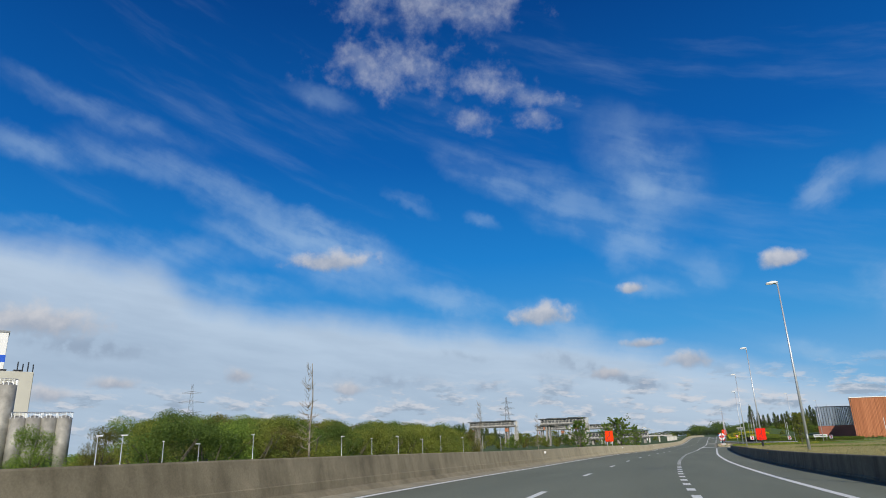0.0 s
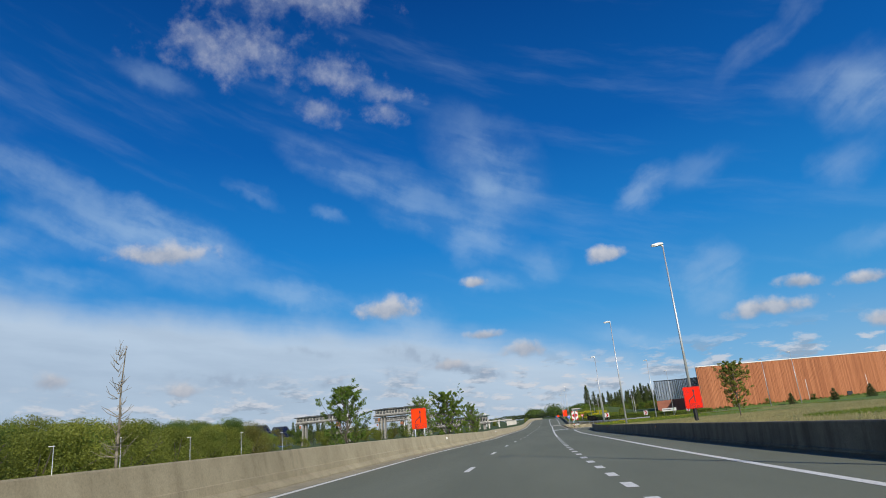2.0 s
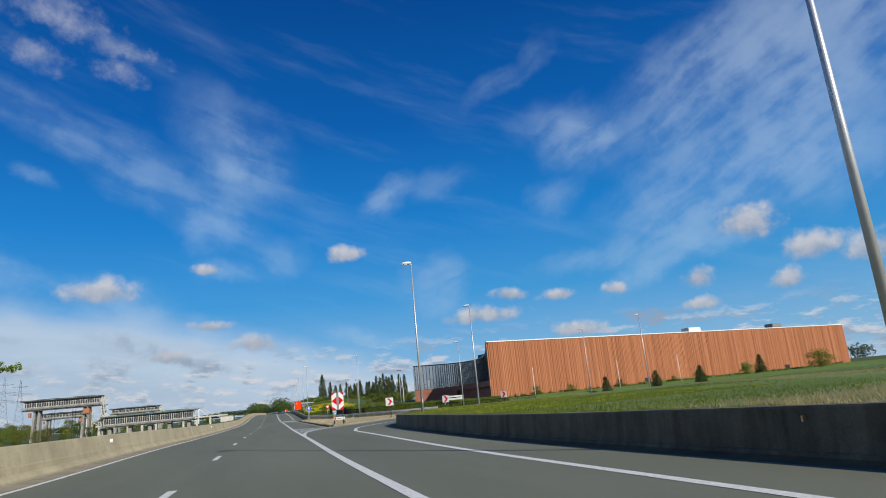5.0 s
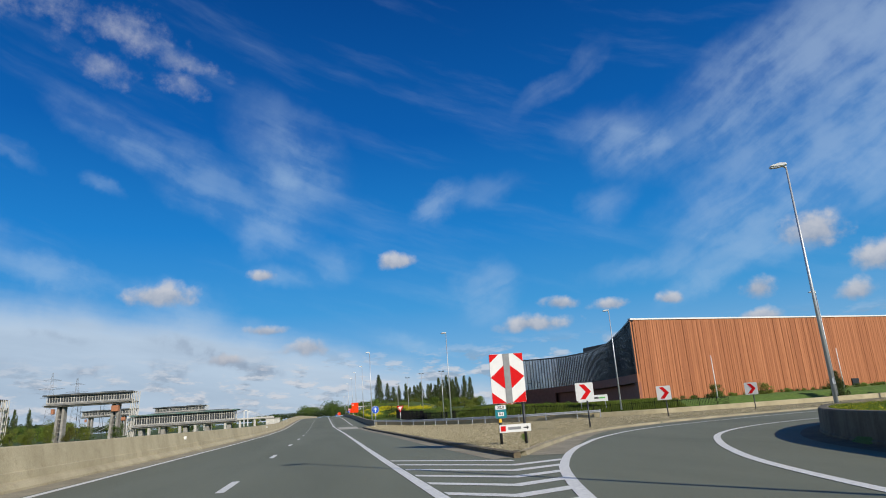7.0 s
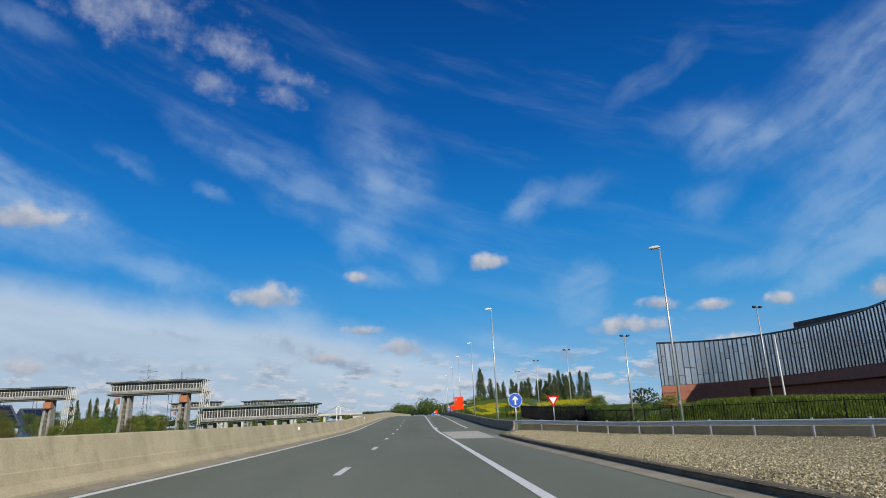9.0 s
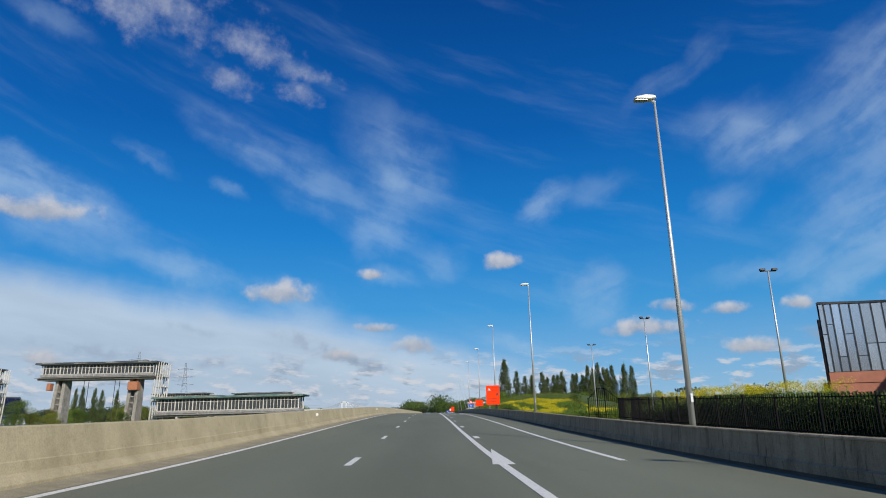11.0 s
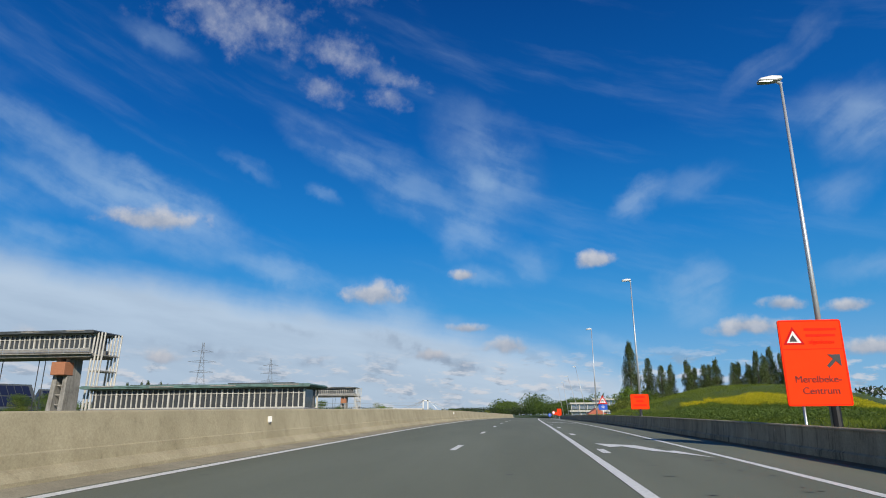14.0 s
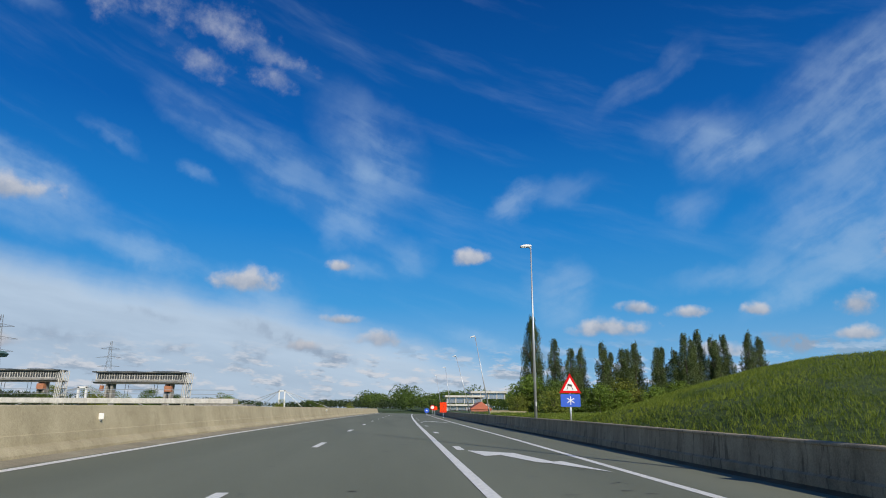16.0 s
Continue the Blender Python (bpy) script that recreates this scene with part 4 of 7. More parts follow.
# beside the lamp
s = roadworks_sign((5.92, 84.26, 0.96), 0.72, 0.92, ORANGE_RED, "red-orange roadworks sign strapped to a lamp post", -3, True, True)
bm = bmesh.new()
rod(bm, (0.02, 0.14, -1.35), (0.02, 0.14, -0.5), 0.085, 0.085, 10)
part("sleeve", bm, BLACK, s, "black sleeve round the post")
part("strap", fresh(box, (0, 0.06, 0.3), (0.24, 0.08, 0.04)), STEEL, s)
# on the pale barrier
s = roadworks_sign((-11.35, 84.6, 1.31), 0.70, 0.92, ORANGE, "orange roadworks sign on thin posts behind the pale barrier", 3)
for x in (-0.22, 0.22):
    post(s, x, -1.9, 0.4, 0.025, STEEL)

# towards the village
mer = thing("direction_sign", (7.97, 334.0, 1.43), "large orange diversion sign with a black arrow, on two posts", "road sign", "orange roadworks signs", size=SC)
bm = bmesh.new()
prism(bm, rounded(1.3, 1.82, 0.05), 0.035)
board = part("board", bm, ORANGE, mer, "bright orange board")
part("rim", fresh(rim, 1.25, 1.77, 0.014, -0.006), ORANGE_RED, board)
bm = bmesh.new()
bar(bm, (-0.6, 0.28), (0.6, 0.28), 0.014, -0.006)
part("rule", bm, ORANGE_RED, board)
bm = bmesh.new()
prism(bm, [(-0.58, 0.38), (-0.14, 0.38), (-0.36, 0.76)], 0.004, (0, -0.007, 0))
tri = part("warning_triangle", bm, RED, board, "small red warning triangle")
bm = bmesh.new()
prism(bm, [(-0.51, 0.415), (-0.21, 0.415), (-0.36, 0.675)], 0.004, (0, -0.011, 0))
part("triangle_field", bm, WHITE, tri)
bm = bmesh.new()
prism(bm, [(-0.45, 0.44), (-0.29, 0.44), (-0.33, 0.51), (-0.37, 0.58), (-0.42, 0.52)], 0.003, (0, -0.014, 0))
part("pictogram", bm, BLACK, tri)
for k, (z, x0, x1) in enumerate(((0.70, -0.12, 0.54), (0.57, -0.10, 0.50))):
    bm = bmesh.new()
    bar(bm, (x0, z), (x1, z), 0.05, -0.006)
    part("lettering_bar", bm, ORANGE_RED, board)
lettering("lettering", "afgesloten", 0.13, ORANGE_RED, board, (0.2, -0.006, 0.43))
bm = bmesh.new()
bar(bm, (0.26, -0.10), (0.46, 0.10), 0.07, -0.0075)
prism(bm, [(0.28, 0.16), (0.53, 0.16), (0.53, -0.09), (0.45, 0.0)], 0.004, (0, -0.009, 0))
part("arrow", bm, BLACK, board, "black slanting arrow")
lettering("lettering", "Merelbeke-", 0.205, DARK_RED, board, (0.02, -0.006, -0.36))
lettering("lettering", "Centrum", 0.205, DARK_RED, board, (0.05, -0.006, -0.60))
for x in (-0.33, 0.30):
    post(mer, x, -2.0, -0.85, 0.03, STEEL)
bm = bmesh.new()
rod(bm, (0.32, 0.1, -1.5), (0.32, 0.1, -0.9), 0.095, 0.095, 10)
part("sleeve", bm, BLACK, mer)

or3 = thing("notice_sign", (9.13, 367.7, 0.93), "wide orange notice with faint red lines of writing", "road sign", "orange roadworks signs", size=SC)
bm = bmesh.new()
prism(bm, rounded(1.02, 0.84, 0.04), 0.03)
board = part("board", bm, ORANGE, or3)
for z, x0, x1 in ((0.26, -0.3, 0.3), (0.03, -0.2, 0.2), (-0.2, -0.38, 0.38)):
    bm = bmesh.new()
    bar(bm, (x0, z), (x1, z), 0.10, -0.005)
    part("lettering_bar", bm, ORANGE_RED, board)
post(or3, 0.0, -1.5, -0.4, 0.06, DARK_STEEL)
s = roadworks_sign((8.0, 446.7, 0.45), 0.66, 0.95, ORANGE, "orange roadworks sign far along the road", 0)
post(s, 0, -1.6, -0.45, 0.03, STEEL)
s = roadworks_sign((9.4, 480.0, 0.3), 0.8, 0.5, ORANGE, "low orange board far along the road", 0, False)
post(s, 0, -1.5, -0.2, 0.03, STEEL)

# big chevrons on the nose of the island
nose = thing("gore_marker", (3.58, 176.0, 0.36), "tall red and white chevron board on two posts", "road sign", turn=-6, size=SC * 0.94)
bm = bmesh.new()
prism(bm, rounded(0.92, 1.30, 0.03), 0.04)
board = part("board", bm, WHITE, nose, "white reflective board")
part("middle_strip", fresh(box, (0, -0.006, 0), (0.17, 0.012, 1.3)), SIGN_GREY, board, "grey strip")
for s in (-1, 1):
    x0, x1 = s * 0.085, s * 0.455
    for tri_pts in ([(x0, 0.34), (x1, 0.03), (x0, -0.28)],):
        bm = bmesh.new()
        prism(bm, tri_pts if s > 0 else tri_pts[::-1], 0.005, (0, -0.006, 0))
        part("red_chevron", bm, RED, board)
    bm = bmesh.new()
    pts = [(x1, 0.645), (s * 0.2, 0.645), (x1, 0.42)]
    prism(bm, pts if s < 0 else pts[::-1], 0.005, (0, -0.006, 0))
    part("red_corner", bm, RED, board)
    bm = bmesh.new()
    pts = [(x0, -0.645), (x1, -0.645), (x1, -0.36)]
    prism(bm, pts if s < 0 else pts[::-1], 0.005, (0, -0.006, 0))
    part("red_corner", bm, RED, board)
for x in (-0.3, 0.36):
    post(nose, x, -1.85, -0.5, 0.04)
bm = bmesh.new()
prism(bm, rounded(0.3, 0.34, 0.03), 0.02, (-0.27, -0.02, -0.86))
plate = part("kilometre_plate", bm, TEAL, nose, "small white and teal kilometre plate")
bm = bmesh.new()
prism(bm, rounded(0.28, 0.11, 0.02), 0.006, (-0.27, -0.026, -0.75))
part("white_field", bm, WHITE, plate)
lettering("lettering", "30.8", 0.11, BLACK, plate, (-0.27, -0.028, -0.75))
bm = bmesh.new()
prism(bm, rounded(0.16, 0.1, 0.01), 0.006, (-0.27, -0.026, -0.92))
part("white_field", bm, WHITE, plate)
lettering("lettering", "R4", 0.10, BLACK, plate, (-0.27, -0.028, -0.92))
part("yellow_tag", fresh(box, (-0.30, 0.0, -1.09), (0.08, 0.03, 0.1), 0, 0.008), YELLOW, nose)
bm = bmesh.new()
prism(bm, rounded(0.84, 0.2, 0.015), 0.02, (0.08, -0.02, -1.30))
arm = part("pointer_plate", bm, WHITE, nose, "white pointer plate with a black arrow")
part("emblem", fresh(box, (-0.24, -0.024, -1.30), (0.13, 0.006, 0.13)), RED, arm)
part("lettering_bar", fresh(box, (0.06, -0.023, -1.30), (0.34, 0.005, 0.07)), SIGN_GREY, arm)
bm = bmesh.new()
bar(bm, (0.30, -1.30), (0.40, -1.30), 0.03, -0.026)
prism(bm, [(0.39, -1.25), (0.45, -1.30), (0.39, -1.35)], 0.004, (0, -0.027, 0))
part("arrow", bm, BLACK, arm)


def chevron(at, w, turn):
    c = thing("chevron_sign", at, "square white sign with a red chevron, on a slim post", "road sign", "chevrons round the exit curve", turn=turn, size=SC)
    bm = bmesh.new()
    prism(bm, rounded(w, w, 0.03), 0.025)
    board = part("board", bm, WHITE, c)
    bm = bmesh.new()
    a, t = w * 0.36, w * 0.30
    prism(bm, [(-a * 0.8, a * 1.15), (-a * 0.8 + t, a * 1.15), (a * 1.0, 0), (-a * 0.8 + t, -a * 1.15), (-a * 0.8, -a * 1.15), (a * 1.0 - t, 0)], 0.005, (0, -0.006, 0))
    part("red_chevron", bm, RED, board, "red chevron")
    post(c, 0.06, -1.55, -w / 2 + 0.05, 0.03)
    return c


c1 = chevron((10.9, 186.2, -0.17), 0.66, -20)
copy_thing(c1, pose(20.3, 194.5, -0.5, 0, 0, -35))
copy_thing(c1, pose(30.6, 199.2, -0.62, 0, 0, -45))

# blue arrow, give way, slippery road
b = thing("keep_ahead_sign", (5.6, 248.5, 0.0), "round blue sign with a white arrow pointing up", "road sign", turn=-2, size=SC)
bm = bmesh.new()
prism(bm, [(0.38 * math.cos(2 * math.pi * k / 28), 0.38 * math.sin(2 * math.pi * k / 28)) for k in range(28)], 0.03)
disc = part("disc", bm, WHITE, b)
bm = bmesh.new()
prism(bm, [(0.355 * math.cos(2 * math.pi * k / 28), 0.355 * math.sin(2 * math.pi * k / 28)) for k in range(28)], 0.004, (0, -0.005, 0))
part("blue_field", bm, BLUE, disc)
bm = bmesh.new()
prism(bm, [(-0.045, -0.24), (0.045, -0.24), (0.045, 0.04), (0.15, 0.0), (0.15, 0.07), (0, 0.24), (-0.15, 0.07), (-0.15, 0.0), (-0.045, 0.04)], 0.004, (0, -0.009, 0))
part("arrow", bm, WHITE, disc)
post(b, 0, -1.75, 0.2, 0.035, STEEL)
g = thing("give_way_sign", (10.2, 256, -0.1), "white triangle with a red rim, its point down", "road sign", turn=-4, size=SC)
bm = bmesh.new()
prism(bm, [(-0.40, 0.34), (0, -0.36), (0.40, 0.34)], 0.03)
field = part("triangle", bm, RED, g)
bm = bmesh.new()
prism(bm, [(-0.25, 0.25), (0, -0.18), (0.25, 0.25)], 0.004, (0, -0.005, 0))
part("white_field", bm, WHITE, field)
post(g, 0, -1.7, 0.1, 0.03, STEEL)
p = thing("slippery_road_sign", (9.4, 391.8, 1.62), "red-rimmed warning triangle over a blue plate with a snowflake", "road sign", size=SC)
bm = bmesh.new()
prism(bm, [(-0.40, -0.34), (0.40, -0.34), (0, 0.36)], 0.03)
field = part("triangle", bm, RED, p)
bm = bmesh.new()
prism(bm, [(-0.27, -0.26), (0.27, -0.26), (0, 0.20)], 0.004, (0, -0.005, 0))
part("white_field", bm, WHITE, field)
bm = bmesh.new()
bar(bm, (-0.09, -0.04), (0.07, -0.09), 0.075, -0.010)
bar(bm, (-0.08, -0.11), (-0.12, -0.22), 0.02, -0.011)
bar(bm, (0.05, -0.12), (0.10, -0.22), 0.02, -0.0115)
part("pictogram", bm, BLACK, field, "skidding car mark")
bm = bmesh.new()
prism(bm, rounded(0.72, 0.44, 0.03), 0.03, (0, 0, -0.60))
plate = part("plate", bm, BLUE, p, "blue plate")
bm = bmesh.new()
for k in range(3):
    a = radians(60 * k + 30)
    bar(bm, (0.15 * math.cos(a), -0.6 + 0.15 * math.sin(a)), (-0.15 * math.cos(a), -0.6 - 0.15 * math.sin(a)), 0.03, -0.006 - 0.001 * k)
part("snowflake", bm, WHITE, plate)
post(p, 0, -1.9, -0.3, 0.035, STEEL)

# ---- reflectors on the barriers ----


def reflector(at, label, material):
    r = thing("barrier_reflector", at, label, "reflector", "reflectors on the barriers", size=SC)
    part("bracket", fresh(box, (0, 0, 0.0), (0.04, 0.05, 0.12), 0, 0.008), STEEL, r)
    part("lens", fresh(box, (0.02, -0.03, 0.02), (0.09, 0.02, 0.11), 0, 0.01), material, r)
    return r


r0 = reflector(on_road(45.0, -6.90, 0.70), "white reflector on the pale barrier", WHITE)
for y in (93, 141, 189, 237.6, 286, 331, 376.5, 424, 472):
    p = on_road(y, -6.90, 0.70)
    copy_thing(r0, pose(p.x - 0.0, p.y, p.z))
r1 = reflector(on_road(84.2, 7.42, 0.58), "amber reflector on the grey barrier", AMBER)
r1.scale = (0.7, 0.7, 0.7)
for y in (49.4, 117.0, 300.4, 334.2, 368.6):
    copy_thing(r1, pose(*on_road(y, 7.42, 0.58)))
copy_thing(r1, pose(8.0, 163.6, road_z(8.0, 163.6) + 0.58, 0, 0, -20))

# ---- guard rail ----
rail = thing("guard_rail", (0, 0, 0), "galvanised steel guard rail on short posts beside the gravel", "guard rail")
railway = along(list(zip(RAIL_X[:7], RAIL_Y[:7])), 1.3)
for k, (p, s) in enumerate(railway):
    z = island_z(p.x, p.y)
    if k % 2 == 0:
        part("post", fresh(box, (p.x - s.x * 0.07, p.y - s.y * 0.07, z + 0.36), (0.08, 0.09, 0.86), math.degrees(math.atan2(s.y, s.x)), 0.008), STEEL, rail)
prof = [(0, 0.50), (0.06, 0.525), (0.06, 0.57), (0.0, 0.605), (0.0, 0.635), (0.06, 0.67), (0.06, 0.715), (0, 0.74), (-0.02, 0.74), (-0.02, 0.50)]
lay("beam", [[Vector((p.x, p.y, island_z(p.x, p.y) + h - 0.02)) - Vector((s.x, s.y, 0)) * -a for a, h in prof] for p, s in railway],
    simple("rail_zinc", (0.60, 0.61, 0.61), 0.45, 0.25, 0.1, 3), "", "", "", closed=True, parent=rail)
# low concrete wall behind it
wall = [(Vector((p.x - s.x * 0.5, p.y - s.y * 0.5, island_z(p.x, p.y))), Vector((-s.x, -s.y, 0))) for p, s in along(list(zip(RAIL_X, RAIL_Y)), 2)]
barrier("low_wall", wall, [(0, -0.6), (0, 0.42), (0.02, 0.44), (0.26, 0.44), (0.28, 0.42), (0.28, -0.6)], CONCRETE, "low pale concrete wall behind the guard rail")

# ---- picket fence ----


def fence(line, high, label, lift=0.0, gap=0.16, step=10):
    f = thing("picket_fence", (0, 0, 0), label, "fence", "black fences")
    pick = bmesh.new()
    box(pick, (0, 0, high / 2), (0.027, 0.027, high))
    me = bpy.data.meshes.new("picket")
    pick.to_mesh(me)
    pick.free()
    me.materials.append(FENCE_BLACK)
    places = along(line, gap)
    run = []
    for k, (p, s) in enumerate(places):
        z = ground_z(p.x, p.y) + lift
        run.append((p, s, z))
        if k % step == 0:
            part("post", fresh(box, (p.x, p.y, z + high / 2), (0.07, 0.07, high + 0.05)), FENCE_BLACK, f)
        else:
            ob = new("picket", me)
            ob.matrix_basis = Matrix.Translation((p.x, p.y, z))
            ob.parent = f
    for h in (0.18, high - 0.15):
        rows = [[Vector((p.x, p.y, z + h)) + Vector((s.x, s.y, 0)) * a + Vector((0, 0, b)) for a, b in ((-0.02, -0.02), (0.02, -0.02), (0.02, 0.02), (-0.02, 0.02))] for p, s, z in run[::4]]
        lay("fence_rail", rows, FENCE_BLACK, "", "", "", closed=True, parent=f)
    return f


fence([(15.3, 301.7), (14.7, 296.5), (14.2, 288), (14.3, 276), (15.2, 264)], 1.75, "black steel picket fence before a dark hedge", 0.1, 0.165, 16)
fence([(15.2, 264), (16.8, 251), (17.3, 246), (20, 241.5), (24.2, 237.5), (32, 232.5), (48, 227)], 1.5, "black steel picket fence before a green bank", 0.0, 0.2, 12)
# the raised gate
GATE_Z = ground_z(14.2, 302.5) - 0.05
gate = thing("fence_gate", (14.2, 302.5, GATE_Z), "black steel gate with a peaked top", "gate", turn=-37)
for k in range(17):
    x = -1.4 + 0.175 * k
    h = (0.12 if x < 0 else 0.05) + 0.95 * min(1.0, max(0.0, (1.4 - abs(x + 0.05)) / 1.0)) - GATE_Z
    wide = 0.075 if k in (0, 5, 9, 16) else 0.028
    part("gate_post" if k in (0, 5, 9, 16) else "gate_bar", fresh(box, (x, 0, h / 2), (wide, wide, h)), FENCE_BLACK, gate)
for x0, z0, x1, z1 in ((-1.4, 0.05, -0.5, 0.9), (-0.5, 0.93, 0.2, 0.93), (0.2, 0.9, 1.4, 0.0), (-1.4, -1.3, 1.4, -1.3), (-1.4, -0.1, 1.4, -0.1)):
    bm = bmesh.new()
    rod(bm, (x0, 0.03, z0 - GATE_Z), (x1, 0.03, z1 - GATE_Z), 0.022, 0.022, 6)
    part("gate_rail", bm, FENCE_BLACK, gate)

# ---- the works building ----


def cladding_material():
    m = Mat("red_cedar_cladding", 0.75)
    tone = m.ramp(m.obj.outputs["Random"], [(0.0, (0.290, 0.098, 0.034)), (0.5, (0.345, 0.122, 0.044)), (1.0, (0.405, 0.152, 0.060))])
    grain = m.noise(3.0, 5, 0.6, (3, 3, 0.12))
    m.paint(m.mix(tone, m.ramp(grain, [(0.3, (0.8, 0.78, 0.76)), (0.7, (1.15, 1.15, 1.15))]), 0.8, "MULTIPLY"))
    return m.m


CLADDING = cladding_material()
BROWN = simple("brown_render", (0.32, 0.118, 0.072), 0.7, 0, 0.12, 1.2)
# near-black, so the recess's shade is already in the colour
UNDERCROFT = simple("undercroft", (0.02, 0.018, 0.016), 0.8)
MULLION = simple("dark_mullion", (0.025, 0.028, 0.032), 0.4, 0.3)


def pane_material():
    m = Mat("tinted_pane", 0.22, 0.85)
    m.paint(m.ramp(m.obj.outputs["Random"], [(0.0, (0.46, 0.49, 0.52)), (0.6, (0.58, 0.61, 0.64)), (1.0, (0.70, 0.73, 0.76))]))
    m.bsdf.inputs["Specular IOR Level"].default_value = 0.9
    return m.m


PANE = pane_material()
BW, BN = Vector((31.6, 172.7, 0)), Vector((116.0, 183.5, 0))
along_b = (BN - BW).normalized()
out_b = Vector((along_b.y, -along_b.x, 0))
TOP, BASE, SLOPE = 8.15, -1.4, -0.008
works = thing("works_building", (0, 0, -0.7), "large hall clad in upright red-brown boards, with a curved glazed end", "building", size=SC)


def swept(name, pts, prof, material, label="", closed=True):
    return lay(name, [[p + s * a + Vector((0, 0, h)) for a, h in prof] for p, s in pts], material, label, "", "", closed=closed, parent=works)


# the curved glazed end: a line in plan that sweeps round to face the road
arc = [(Vector((p.x, p.y, 0)), Vector((-d.x, -d.y, 0))) for p, d in along([(31.6, 172.7), (35.2, 183.0), (38.8, 194.5), (40.9, 206.5), (40.5, 217.5), (37.4, 223.4), (31.8, 225.6)], 0.66)]
length = (BN - BW).length
body = bmesh.new()
corners = [BW - out_b * 0.15 + along_b * 0.4, BN - out_b * 0.15, BN - out_b * 52] + [arc[k][0] - arc[k][1] * 0.9 for k in range(len(arc) - 1, 6, -8)]
low = [body.verts.new((c.x, c.y, BASE)) for c in corners]
high = [body.verts.new((c.x, c.y, TOP - (0.35 if k < 3 else 1.3) + SLOPE * (c - BW).dot(along_b))) for k, c in enumerate(corners)]
for k in range(len(low)):
    body.faces.new((low[k], low[(k + 1) % len(low)], high[(k + 1) % len(low)], high[k]))
body.faces.new(high)
hall = part("hall", body, BROWN, works, "brown hall behind the boards")
pitch = 0.285
shared = []
for wide, deep in ((0.262, 0.10), (0.240, 0.14), (0.266, 0.07)):
    bm = bmesh.new()
    box(bm, (0, 0, 0.5), (wide, deep, 1.0))
    me = bpy.data.meshes.new("board")
    bm.to_mesh(me)
    bm.free()
    me.materials.append(CLADDING)
    shared.append(me)
turn_b = Matrix.Rotation(math.atan2(along_b.y, along_b.x), 4, "Z")
for k in range(int(length / pitch)):
    p = BW + along_b * (k + 0.5) * pitch
    h = TOP + SLOPE * (k + 0.5) * pitch - BASE
    ob = new("board", shared[random.choice((0, 0, 1, 2))])
    ob.matrix_basis = Matrix.Translation((p.x, p.y, BASE)) @ turn_b @ Matrix.Diagonal((1, 1, h, 1))
    ob.parent = hall
edge = [(BW + along_b * d + Vector((0, 0, TOP + SLOPE * d)), out_b) for d in (0, 20, 40, 60, length)]
swept("coping", edge, [(-0.3, -0.02), (0.16, -0.02), (0.16, 0.14), (-0.3, 0.14)], WHITE, "white metal coping")
GLASS_LOW, GLASS_TOP = 2.35, 7.95


def sag(k):
    return math.sin(math.pi * k / (len(arc) - 1)) ** 1.2


def glass_top(k):
    return GLASS_TOP - 0.7 * sag(k)


def glass_low(k):
    return GLASS_LOW + 0.25 * sag(k)


def band(name, deep0, deep1, low, high, material, label="", start=0, stop=999):
    rows = [[p + s * a + Vector((0, 0, h)) for a, h in ((deep0, low(k)), (deep1, low(k)), (deep1, high(k)), (deep0, high(k)))] for k, (p, s) in enumerate(arc) if start <= k <= stop]
    return lay(name, rows, material, label, "", "", closed=True, parent=works)


band("spandrel", -0.05, 0.02, lambda k: 1.5, glass_low, BROWN, "brown band under the glazing")
band("pier", -0.30, -0.06, lambda k: BASE - 0.3, lambda k: 1.5, BROWN, "brown pier beside the boards", 0, 5)
band("pier", -0.30, -0.06, lambda k: BASE - 0.3, lambda k: 1.5, BROWN, "brown wall under the far end", int(len(arc) * 0.80))
band("glazing_back", -0.3, -0.25, glass_low, glass_top, MULLION)
band("undercroft", -2.2, -2.1, lambda k: BASE, lambda k: 1.56, UNDERCROFT, "near-black recess wall under the glazed end, shade in its colour", 6)
band("undercroft_soffit", -2.2, -0.06, lambda k: 1.5, lambda k: 1.57, BROWN, "", 6)
band("roof_edge", -0.4, 0.1, glass_top, lambda k: glass_top(k) + 0.18, MULLION, "dark roof edge")
roof = bmesh.new()
roof.faces.new([roof.verts.new(p) for p in [q + Vector((0, 0, glass_top(k) + 0.05)) for k, (q, s) in enumerate(arc)] + [Vector((80, 226, 7.6)), Vector((80, 179, 7.8))]])
bmesh.ops.triangulate(roof, faces=roof.faces)
part("roof", roof, CONCRETE_GREY, works)
for k in range(len(arc) - 1):
    (a, sa), (b, sb) = arc[k], arc[k + 1]
    d, n = (b - a).normalized(), (sa + sb) / 2
    yaw = math.degrees(math.atan2(d.y, d.x))
    z0, z1 = glass_low(k) + 0.03, glass_top(k) - 0.03
    zm = z0 + (z1 - z0) * random.choice((0.22, 0.4, 0.55, 0.7, 0.85))
    mid = (a + b) / 2
    for lo, hi in ((z0, zm - 0.03), (zm + 0.03, z1)):
        part("pane", fresh(box, (mid.x, mid.y, (lo + hi) / 2), ((b - a).length - 0.10, 0.04, hi - lo), yaw), PANE, works)
    part("mullion", fresh(box, (a.x + n.x * 0.02, a.y + n.y * 0.02, (z0 + z1) / 2), (0.085, 0.12, z1 - z0), yaw), MULLION, works)
    part("transom", fresh(box, (mid.x, mid.y, zm), ((b - a).length, 0.08, 0.06), yaw), MULLION, works)
